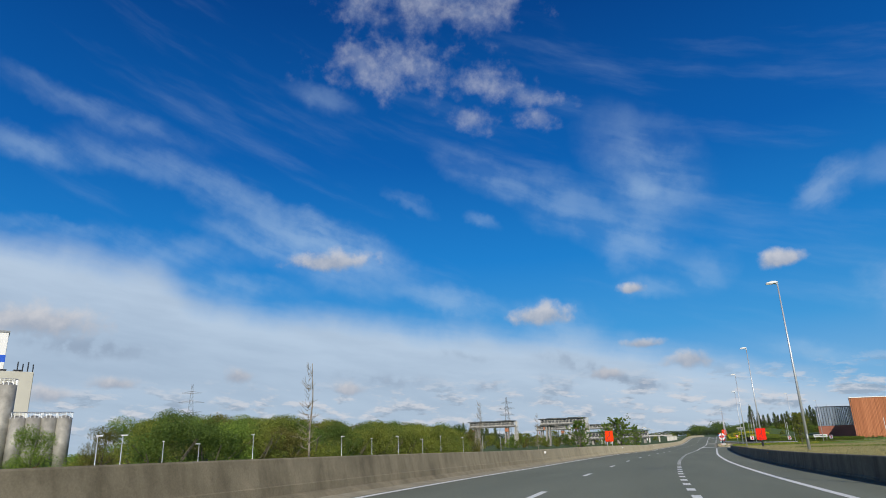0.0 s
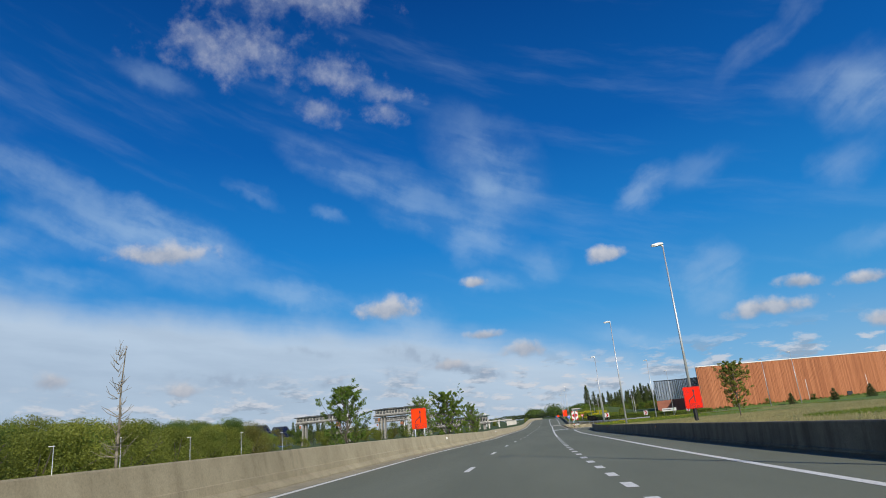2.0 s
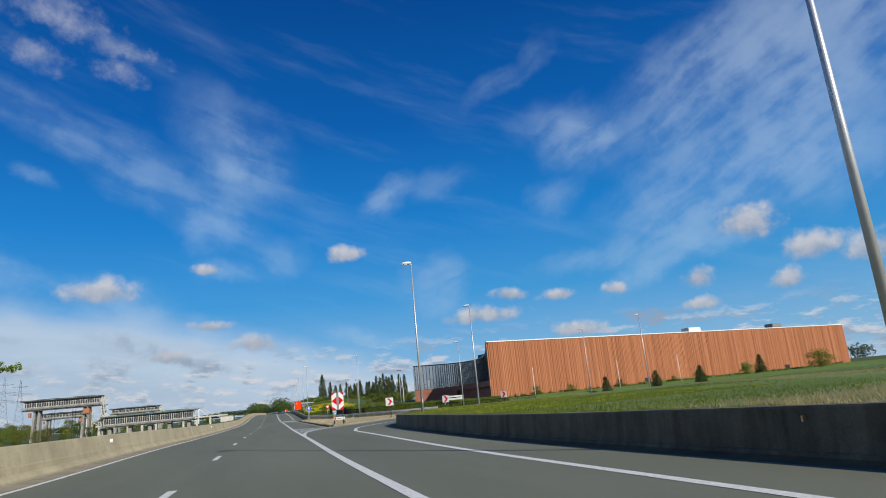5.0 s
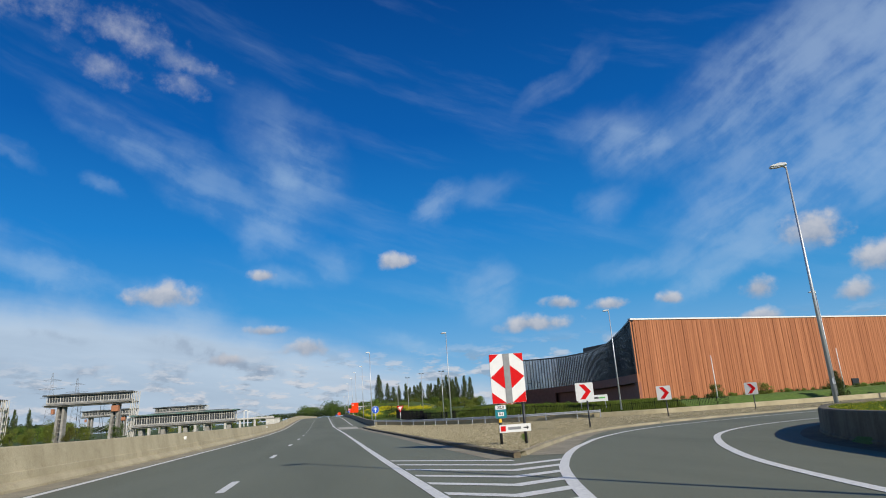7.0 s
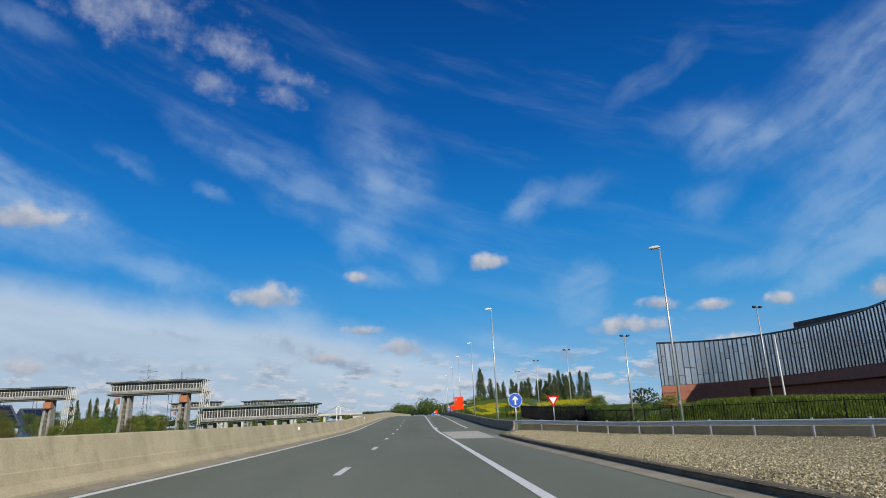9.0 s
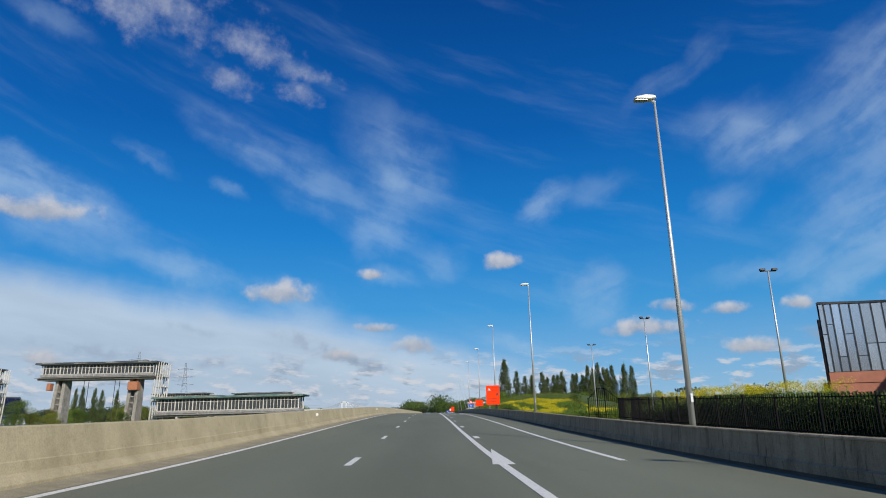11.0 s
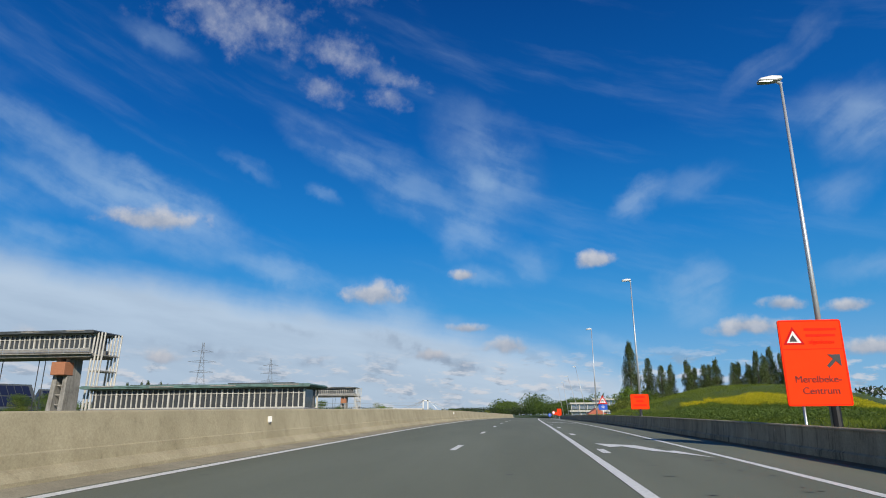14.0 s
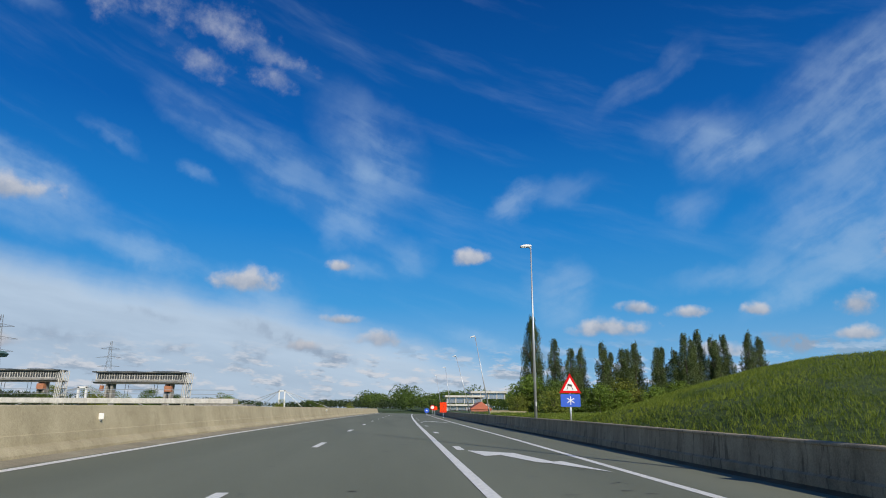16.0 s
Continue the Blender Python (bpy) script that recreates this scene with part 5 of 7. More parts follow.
# on the roof
for x, y, sx, sy, h, mat, nm in ((47.5, 207, 3.5, 17, 0.95, DARK_STEEL, "roof_plant"), (46, 186, 2.2, 2, 0.7, DARK_STEEL, "roof_plant"), (76, 180.5, 3.0, 2, 0.9, WHITE, "roof_plant"), (98, 183.5, 2.5, 2, 0.8, SIGN_GREY, "roof_plant")):
    part(nm, fresh(box, (x, y, 7.9 + h / 2), (sx, sy, h), 7, 0.06), mat, works)
for k in range(5):
    p = arc[8 + 12 * k][0] - arc[8 + 12 * k][1] * 1.6
    part("column", fresh(box, (p.x, p.y, -0.2), (0.4, 0.4, 2.3)), BROWN, works)
for d in (31, 66):
    p = BW + along_b * d + out_b * 0.12
    part("door", fresh(box, (p.x, p.y, -0.5), (1.1, 0.12, 1.7), math.degrees(math.atan2(along_b.y, along_b.x))), MULLION, works, "dark service door")
board = thing("company_board", (33.2, 234.6, -0.55), "long white sign board on posts before the hall", "sign", turn=-22, size=0.84)
part("panel", fresh(box, (0, 0, 0), (4.6, 0.1, 1.0), 0, 0.02), WHITE, board)
for x0, x1, mat in ((-1.9, -0.4, SIGN_GREY), (-0.3, 0.9, BLACK), (1.0, 1.9, simple("logo_green", (0.12, 0.42, 0.10), 0.5))):
    part("lettering_bar", fresh(box, ((x0 + x1) / 2, -0.06, 0.05), (x1 - x0, 0.012, 0.24)), mat, board)
for x in (-1.9, 1.9):
    part("post", fresh(box, (x, 0.05, -0.9), (0.1, 0.1, 1.2)), STEEL, board)


def flagpole(at, high):
    f = thing("flagpole", at, "slim bare white flagpole", "flagpole", "flagpoles by the hall", size=SC)
    bm = bmesh.new()
    rod(bm, (0, 0, 0), (0, 0, high), 0.06, 0.03, 8)
    part("pole", bm, WHITE, f, "", True)
    bm = bmesh.new()
    rod(bm, (0, 0, high), (0, 0, high + 0.08), 0.05, 0.02, 8)
    part("finial", bm, WHITE, f)
    return f


pole = flagpole((25.7, 246.6, -2.0), 4.2)
for x, y, h in ((50.6, 233, -1.9), (86, 233, -1.8), (70, 232, -1.9)):
    copy_thing(pole, pose(x, y, h))
van = thing("white_truck", (138.0, 215.0, ground_z(138.0, 215.0)), "white box lorry parked beyond the meadow", "truck", turn=8, size=0.66)
part("trailer", fresh(box, (0, 0, 2.4), (13, 2.5, 2.7), 0, 0.08), WHITE, van)
part("cab", fresh(box, (8.0, 0, 1.9), (2.3, 2.4, 2.6), 0, 0.2), DARK_STEEL, van)
for x in (-4.5, -3.2, 4.5, 8.3):
    bm = bmesh.new()
    rod(bm, (x, -1.25, 0.5), (x, -0.95, 0.5), 0.5, 0.5, 14)
    part("wheel", bm, BLACK, van)

# ---- the lock ----
ROOF_DARK = simple("roof_dark", (0.06, 0.07, 0.075), 0.6, 0, 0.3, 1.5)
ROOF_GREEN = simple("roof_verdigris", (0.10, 0.17, 0.15), 0.6, 0, 0.35, 1.0)
RUST = simple("rust_box", (0.36, 0.15, 0.075), 0.8, 0, 0.25)
LOCK_PALE = concrete_material("lock_pale", (0.46, 0.45, 0.40), (0.66, 0.64, 0.58), 0.45)
LOCK_GLASS = Mat("lock_glass", 0.15)
LOCK_GLASS.paint((0.05, 0.055, 0.06))
LOCK_GLASS = LOCK_GLASS.m


def machine_hall(parent, x0, x1, z0, z1, deep, roof):
    """A glazed gallery from x0 to x1: floor beam, parapet, posts, panes and an overhanging roof."""
    n = max(8, int((x1 - x0) / 0.62))
    mid, wide = (x0 + x1) / 2, x1 - x0
    part("floor_beam", fresh(box, (mid, 0, z0 + 0.28), (wide + 1.0, deep, 0.5), 0, 0.05), LOCK_CONCRETE, parent)
    part("parapet", fresh(box, (mid, 0, z0 + 0.80), (wide + 0.2, deep - 0.3, 0.42)), LOCK_CONCRETE, parent)
    bm = bmesh.new()
    prism(bm, [(x0 - 0.7, z1), (x1 + 0.7, z1), (x1 + 0.95, z1 - 0.16), (x1 + 0.8, z1 - 0.34), (x0 - 0.8, z1 - 0.34), (x0 - 0.95, z1 - 0.16)], deep + 1.0, (0, -(deep + 1.0) / 2, 0))
    top = part("roof", bm, roof, parent, "dark flat roof")
    for k in range(7):
        part("roof_lip", fresh(box, (x0 + wide * (k + 0.5) / 7, -(deep + 1.0) / 2 - 0.03, z1 - 0.09 - 0.05 * (k % 3)), (wide / 7 * 0.8, 0.07, 0.12)), roof if k % 2 else LOCK_CONCRETE, top)
    for x, w, h in ((x0 + wide * 0.3, wide * 0.28, 0.16), (x0 + wide * 0.78, wide * 0.3, 0.22)):
        part("roof_plinth", fresh(box, (x, 0, z1 + h / 2), (w, deep * 0.5, h)), ROOF_DARK, top)
    part("ceiling", fresh(box, (mid, 0, z1 - 0.42), (wide + 0.3, deep - 0.2, 0.14)), LOCK_CONCRETE, parent)
    part("glazing", fresh(box, (mid, 0, (z0 + 1.0 + z1 - 0.5) / 2), (wide - 0.4, deep - 0.9, z1 - z0 - 1.5)), LOCK_GLASS, parent, "dark window band")
    for side in (-1, 1):
        y = side * (deep / 2 - 0.35)
        for k in range(n + 1):
            w = 0.17 if k % 5 == 0 else (0.07, 0.10)[k % 2]
            part("window_post", fresh(box, (x0 + wide * k / n, y, (z0 + 1.0 + z1 - 0.5) / 2), (w, 0.14, z1 - z0 - 1.45)), LOCK_PALE, parent)
        part("transom", fresh(box, (mid, y, z0 + 1.06), (wide, 0.16, 0.10)), LOCK_PALE, parent)
        part("transom", fresh(box, (mid, y, z1 - 0.95), (wide, 0.12, 0.06)), LOCK_PALE, parent)
        bm = bmesh.new()
        for h in (0.62, 0.80, 0.98):
            box(bm, (mid, side * (deep / 2 + 0.42), z0 + h), (wide + 1.4, 0.03, 0.035))
        part("walkway_rail", bm, STEEL, parent)
        for k in range(0, n + 1, 3):
            part("rail_post", fresh(box, (x0 + wide * k / n, side * (deep / 2 + 0.42), z0 + 0.72), (0.05, 0.04, 0.56)), STEEL, parent)
        part("walkway", fresh(box, (mid, side * (deep / 2 + 0.2), z0 + 0.42), (wide + 1.6, 0.5, 0.1)), LOCK_CONCRETE, parent)


def gate_tower(at, wide, top, turn, label, stair=True, detail=True):
    """A lift-gate portal: machine hall on two splayed pairs of legs, with a slatted stair tower at one end."""
    t = thing("lock_tower", at, label, "lock tower", "towers of the lock", turn=turn, size=SC)
    x0, x1 = -wide / 2 + 1.5, wide / 2 - 1.5
    machine_hall(t, x0, x1, top - 3.1, top, 4.2, ROOF_DARK)
    for cx in (x0 + 3.2, x1 - 3.4):
        for s in (-1, 1):
            bm = bmesh.new()
            lo, hi = Vector((cx + s * 0.85 - 0.5, 0, -3)), Vector((cx + s * 0.6, 0, top - 3.1))
            for y in (0,):
                a = [bm.verts.new((lo.x + dx, y + dy, lo.z)) for dx, dy in ((-0.42, -1.4), (0.22, -1.4), (0.22, 1.4), (-0.42, 1.4))]
                b = [bm.verts.new((hi.x + dx, y + dy, hi.z)) for dx, dy in ((-0.3, -1.1), (0.2, -1.1), (0.2, 1.1), (-0.3, 1.1))]
                for k in range(4):
                    bm.faces.new((a[k], a[(k + 1) % 4], b[(k + 1) % 4], b[k]))
                bm.faces.new(b)
            part("leg", bm, LOCK_CONCRETE, t, "splayed concrete leg")
        for k in range(9):
            part("rung", fresh(box, (cx, -0.9, -2 + k * (top - 2) / 9), (1.2, 0.1, 0.12)), LOCK_CONCRETE, t)
    part("hoist_box", fresh(box, (x1 - 3.4, -1.2, top - 4.3), (1.7, 1.6, 1.5), 0, 0.06), RUST, t, "rust-coloured hoist box")
    part("hoist_box", fresh(box, (x0 + 1.4, -1.2, top - 4.2), (0.6, 1.2, 1.3), 0, 0.06), RUST, t)
    for x in (x0 + 6.5, x0 + 7.3, x1 - 7.6, x1 - 6.8):
        bm = bmesh.new()
        rod(bm, (x, 0, -2), (x + 0.25, 0, top - 3.1), 0.05, 0.05, 6)
        part("cable", bm, DARK_STEEL, t)
    if stair:
        for k in range(8):
            x = x1 + 0.2 + 0.42 * (k % 4)
            y = -1.6 if k < 4 else 1.6
            bm = bmesh.new()
            rod(bm, (x - 0.5, y, -3), (x + 0.25, y, top - 0.2), 0.13, 0.10, 6)
            part("fin", bm, LOCK_PALE, t, "pale upright fin")
        for k in range(7):
            part("landing", fresh(box, (x1 + 0.75 - 0.35 + 0.08 * k, 0, -2 + k * (top + 1) / 7), (1.5, 3.0, 0.14)), LOCK_CONCRETE, t)
    return t


gate_tower((-83.2, 412.5, -2.65), 22.6, 11.7, 0, "tall grey concrete lift-gate tower with a glazed gallery")
gate_tower((-134.3, 426.0, -3.2), 24.5, 12.3, 4, "grey concrete lift-gate tower farther across the lock")
gate_tower((-88.5, 604.5, -3.3), 24.4, 11.4, 0, "far grey lift-gate tower of the lock")
gate_tower((-132.0, 604.5, -3.6), 23.5, 12.0, 0, "far grey lift-gate tower of the lock")
low_hall = thing("lock_gallery", (-49.7, 411.5, -2.4), "long low glazed gallery with a green-edged flat roof beside the lock", "lock building", turn=-1.2, size=SC)
machine_hall(low_hall, -12.4, 12.4, 1.6, 5.1, 5.0, ROOF_GREEN)
for x in (-11, -5.5, 0, 5.5, 11):
    part("pier", fresh(box, (x, 0, -0.6), (1.0, 3.2, 4.4), 0, 0.08), LOCK_CONCRETE, low_hall)
quay = thing("quay_walkway", (-50.0, 452.0, -2.1), "pale concrete walkway on square posts along the lock", "walkway", size=SC)
part("deck", fresh(box, (0, 0, 2.3), (42, 2.4, 0.5), 0, 0.05), LOCK_PALE, quay)
for k in range(10):
    part("pillar", fresh(box, (-20 + 4.4 * k, 0, 0.2), (0.6, 1.6, 3.8), 0, 0.04), LOCK_PALE, quay)
bm = bmesh.new()
for h in (2.95, 3.35):
    box(bm, (0, -1.1, h), (42, 0.04, 0.05))
part("handrail", bm, STEEL, quay)
house = thing("gatehouse", (-20.5, 447.0, -2.9), "small pale flat-roofed hut beside the lock", "hut", size=SC)
part("wall", fresh(box, (0, 0, 1.2), (4.2, 3.5, 2.4), 0, 0.04), LOCK_PALE, house)
part("roof", fresh(box, (0, 0, 2.48), (4.6, 3.9, 0.16)), LOCK_CONCRETE, house)


def bridge_mast(at, high, label):
    b = thing("bridge_mast", at, label, "bridge mast", "masts of the footbridge", size=SC)
    for x in (-1.2, 1.2):
        part("mast_leg", fresh(box, (x, 0, high / 2), (0.6, 0.8, high), 0, 0.05), WHITE, b)
    part("mast_head", fresh(box, (0, 0, high - 0.4), (3.0, 0.8, 0.6), 0, 0.05), WHITE, b)
    for s in (-1, 1):
        for k in range(1, 4):
            bm = bmesh.new()
            rod(bm, (s * 1.2, 0, high - 0.4), (s * (4 + 7.5 * k), 0, 1.0), 0.12, 0.12, 6)
            part("stay", bm, LAMP_GREY, b)
    return b


bridge_mast((-64.0, 775.0, -4.0), 10.6, "white portal mast of a footbridge with sloping stays")
bridge_mast((-134.0, 661.0, -3.5), 9.0, "white portal mast of a footbridge with sloping stays")


PYLON_GREY = simple("weathered_pylon_steel", (0.15, 0.16, 0.17), 0.7, 0.2)


def pylon(at, high, label, turn=0):
    p = thing("power_pylon", at, label, "pylon", "power pylons", turn=turn)
    r = high / 34

    def half(z):
        return r * (3.2 * (1 - z / high) ** 1.4 + 0.35)
    bm = bmesh.new()
    lev = [high * k / 12 for k in range(13)]
    for a, b in zip(lev, lev[1:]):
        for sx in (-1, 1):
            for sy in (-1, 1):
                rod(bm, (sx * half(a), sy * half(a), a), (sx * half(b), sy * half(b), b), 0.055 * r, 0.055 * r, 4)
        for s in (-1, 1):
            rod(bm, (-half(a), s * half(a), a), (half(b), s * half(b), b), 0.024 * r, 0.024 * r, 4)
            rod(bm, (half(a), s * half(a), a), (-half(b), s * half(b), b), 0.024 * r, 0.024 * r, 4)
            rod(bm, (s * half(a), -half(a), a), (s * half(b), half(b), b), 0.024 * r, 0.024 * r, 4)
    part("lattice", bm, PYLON_GREY, p, "steel lattice mast")
    for z, w in ((0.62, 5.2), (0.75, 6.0), (0.88, 4.4)):
        bm = bmesh.new()
        for s in (-1, 1):
            rod(bm, (0, 0, high * z + 0.8 * r), (s * w * r, 0, high * z), 0.075 * r, 0.05 * r, 4)
            rod(bm, (0, 0, high * z - 0.2 * r), (s * w * r, 0, high * z), 0.075 * r, 0.05 * r, 4)
        part("cross_arm", bm, PYLON_GREY, p)
    return p


pylon((-209, 723, -3), 52.0, "tall steel lattice power pylon beyond the lock", 20)
pylon((-295, 316, -3), 44.6, "steel lattice power pylon beyond the woods", 40)
pylon((-350, 1208, -3), 85.0, "far steel lattice power pylon", 10)

# ---- houses and works across the water ----
PANEL = simple("solar_panel", (0.015, 0.02, 0.045), 0.25, 0.1)


BLUE_WALL = simple("blue_wall", (0.07, 0.12, 0.27), 0.6)


def solar_house(at, wide, deep, high, turn, label):
    """A long house under a steep roof, its ridge along x, with rows of panels on the front slope."""
    h = thing("house", at, label, "house", "houses with solar roofs", turn=turn, size=SC)
    eave = high * 0.38
    part("wall", fresh(box, (0, 0, eave / 2), (wide, deep, eave)), BLUE_WALL, h, "blue-grey walls")
    bm = bmesh.new()
    rows = [[bm.verts.new((x, y, z)) for y, z in ((-deep * 0.58, eave), (deep * 0.58, eave), (0, high))] for x in (-wide * 0.52, wide * 0.52)]
    for k in range(3):
        bm.faces.new((rows[0][k], rows[0][(k + 1) % 3], rows[1][(k + 1) % 3], rows[1][k]))
    bm.faces.new(rows[0][::-1])
    bm.faces.new(rows[1])
    bmesh.ops.recalc_face_normals(bm, faces=bm.faces)
    roof = part("roof", bm, ROOF_DARK, h, "dark steep roof")
    up = Vector((0, deep * 0.58, high - eave))
    out = Vector((0, -(high - eave), deep * 0.58)).normalized()
    for a in range(6):
        for b in range(2):
            p = Vector((wide * (-0.43 + 0.147 * a), -deep * 0.58, eave)) + up * (0.12 + 0.42 * b) + out * 0.06
            bm = bmesh.new()
            e = [Vector((wide * 0.135, 0, 0)), up * 0.38, out * 0.08]
            lo = [bm.verts.new(p + q) for q in (Vector(), e[0], e[0] + e[1], e[1])]
            hi = [bm.verts.new(v.co + e[2]) for v in lo]
            bm.faces.new(hi)
            for k in range(4):
                bm.faces.new((lo[k], lo[(k + 1) % 4], hi[(k + 1) % 4], hi[k]))
            part("solar_panel", bm, PANEL, roof)
    for k in range(8):
        part("window", fresh(box, (-wide * 0.42 + wide * 0.12 * k, -deep * 0.5 - 0.03, eave * 0.6), (wide * 0.08, 0.08, eave * 0.4), 0, 0.01), WHITE if k % 2 else PANE, h)
    for s in (-1, 1):
        bm = bmesh.new()
        tri_pts = [bm.verts.new((s * wide * 0.525, y, z)) for y, z in ((-deep * 0.42, eave * 1.1), (deep * 0.42, eave * 1.1), (0, high * 0.9))]
        bm.faces.new(tri_pts)
        bmesh.ops.solidify(bm, geom=bm.faces[:], thickness=0.08)
        part("gable_glazing", bm, BLUE_WALL, h, "blue glazed gable")
    return h


solar_house((-266.0, 624.0, -4.0), 18, 15, 15.4, 65, "long blue house with a dark roof of solar panels among trees")
solar_house((-249.0, 640.0, -4.0), 12, 12, 13.6, 65, "long blue house with a dark roof of solar panels among trees")
SILO = simple("silo_metal", (0.27, 0.26, 0.225), 0.6, 0.2, 0.3, 0.5)
FACTORY = simple("factory_cream", (0.47, 0.455, 0.38), 0.8, 0, 0.06, 0.2)


def silo(at, r, high):
    s = thing("silo", at, "tall grey metal storage silo with a railed top", "silo", "silos of the plant", size=SC)
    bm = bmesh.new()
    rod(bm, (0, 0, 0), (0, 0, high), r, r, 24)
    part("drum", bm, SILO, s, "stained metal drum", True)
    bm = bmesh.new()
    rod(bm, (0, 0, high), (0, 0, high + 0.5), r, r * 0.3, 24)
    part("cone", bm, SILO, s)
    bm = bmesh.new()
    for k in range(12):
        a, b = (2 * math.pi * j / 12 for j in (k, k + 1))
        rod(bm, (r * math.cos(a), r * math.sin(a), high), (r * math.cos(a), r * math.sin(a), high + 1), 0.05, 0.05, 4)
        rod(bm, (r * math.cos(a), r * math.sin(a), high + 1), (r * math.cos(b), r * math.sin(b), high + 1), 0.05, 0.05, 4)
    part("railing", bm, STEEL, s)
    return s


small = silo((-149.5, 117.0, -2.6), 1.25, 9.2)
for x, y in ((-151.5, 114.4), (-153.5, 111.8), (-155.5, 109.2), (-152.8, 117.6), (-154.8, 115.0)):
    copy_thing(small, pose(x, y, -2.6))
tall = silo((-158.3, 107.2, -1.9), 1.45, 14.4)
copy_thing(tall, pose(-160.6, 104.2, -1.9))
plant = thing("factory", (-182.0, 116.5, -3.0), "cream factory block with dark units on its roof", "factory", turn=62, size=SC)
part("block", fresh(box, (0, 6, 9.75), (16, 14, 19.5), 0, 0.1), FACTORY, plant)
for k in range(5):
    part("roof_unit", fresh(box, (-5 + 2.6 * k, 2, 19.8), (1.4, 1.4, 0.6)), DARK_STEEL, plant)
for k in range(4):
    bm = bmesh.new()
    rod(bm, (5.2 + 0.9 * k, 0.5, 19.4), (5.2 + 0.9 * k, 0.5, 21.6 - 0.4 * (k % 2)), 0.12, 0.12, 6)
    part("flue", bm, DARK_STEEL, plant)
keep = thing("factory_tower", (-217.5, 139.4, -3.0), "white factory tower with a blue band", "factory", turn=57, size=1.29)
part("shaft", fresh(box, (0, 0, 17.2), (7.0, 7.0, 34.4), 0, 0.1), WHITE, keep)
part("blue_band", fresh(box, (0, 0, 27.6), (7.06, 7.06, 1.8)), BLUE, keep)
part("parapet", fresh(box, (0, 0, 34.5), (7.3, 7.3, 0.5)), SIGN_GREY, keep)
fuel = thing("kiosk", (-87.0, 65.4, -2.8), "small dark kiosk with a pink panel beside the woods", "kiosk", size=SC)
part("body", fresh(box, (0, 0, 1.3), (1.6, 1.2, 2.6), 0, 0.05), DARK_STEEL, fuel)
part("panel", fresh(box, (0.3, -0.62, 1.4), (0.7, 0.04, 1.0)), RED, fuel)
# the far works beyond the bridge
far = thing("office_building", (41.0, 640.0, -2.0), "far white office block with glass bands", "building")
for k, (x0, x1, z) in enumerate(((-15, 4, 3.6), (-15, 2, 7.2), (-4, 12, 9.0))):
    part("storey", fresh(box, ((x0 + x1) / 2, 0, z - 1.6), (x1 - x0 - 1.6, 9, 2.4)), PANE, far, "dark window band")
    part("slab", fresh(box, ((x0 + x1) / 2, 0, z), (x1 - x0, 12, 0.8), 0, 0.05), LOCK_PALE, far, "white floor slab")
    for j in range(5):
        part("column", fresh(box, (x0 + 1.0 + j * (x1 - x0 - 2) / 4, -4.7, z - 1.7), (0.35, 0.35, 2.6)), LOCK_PALE, far)
part("base", fresh(box, (0, 0, 0.6), (26, 9, 1.6)), CONCRETE_GREY, far)
hut = thing("brick_house", (26.8, 540.0, -2.6), "small house with a red tiled roof", "house")
part("wall", fresh(box, (0, 0, 1.3), (5.6, 6, 2.6)), BROWN, hut)
bm = bmesh.new()
prism(bm, [(-3.2, 0), (3.2, 0), (0, 2.1)], 6.6, (0, -3.3, 2.6))
part("roof", bm, simple("roof_tile", (0.40, 0.12, 0.07), 0.8), hut, "red tiled roof")
for x, y, z, blue in ((8.3, 470, 0.45, False), (7.6, 474, -0.1, True)):
    sg = thing("round_sign", (x, y, z), "small round blue sign on a post" if blue else "small round white sign with a red rim", "road sign", "round signs far along the road")
    bm = bmesh.new()
    prism(bm, [(0.42 * math.cos(2 * math.pi * k / 20), 0.42 * math.sin(2 * math.pi * k / 20)) for k in range(20)], 0.03)
    face = part("disc", bm, BLUE if blue else RED, sg)
    bm = bmesh.new()
    prism(bm, [((0.12 if blue else 0.3) * math.cos(2 * math.pi * k / 20), (0.12 if blue else 0.3) * math.sin(2 * math.pi * k / 20)) for k in range(20)], 0.004, (0, -0.005, 0))
    part("white_field", bm, WHITE, face)
    post(sg, 0, -1.6, 0.3, 0.04, STEEL)
rows = [[(14.0 + 0.9 * k, 445 - 0.4 * k, h) for h in (-1.2, 0.0)] + [(14.0 + 0.9 * k, 445.25 - 0.4 * k, h) for h in (0.0, -1.2)] for k in range(6)]
lay("low_wall", rows, CONCRETE, "short pale concrete wall beyond the mound", "wall", "structure", closed=True)

# ---- plants ----


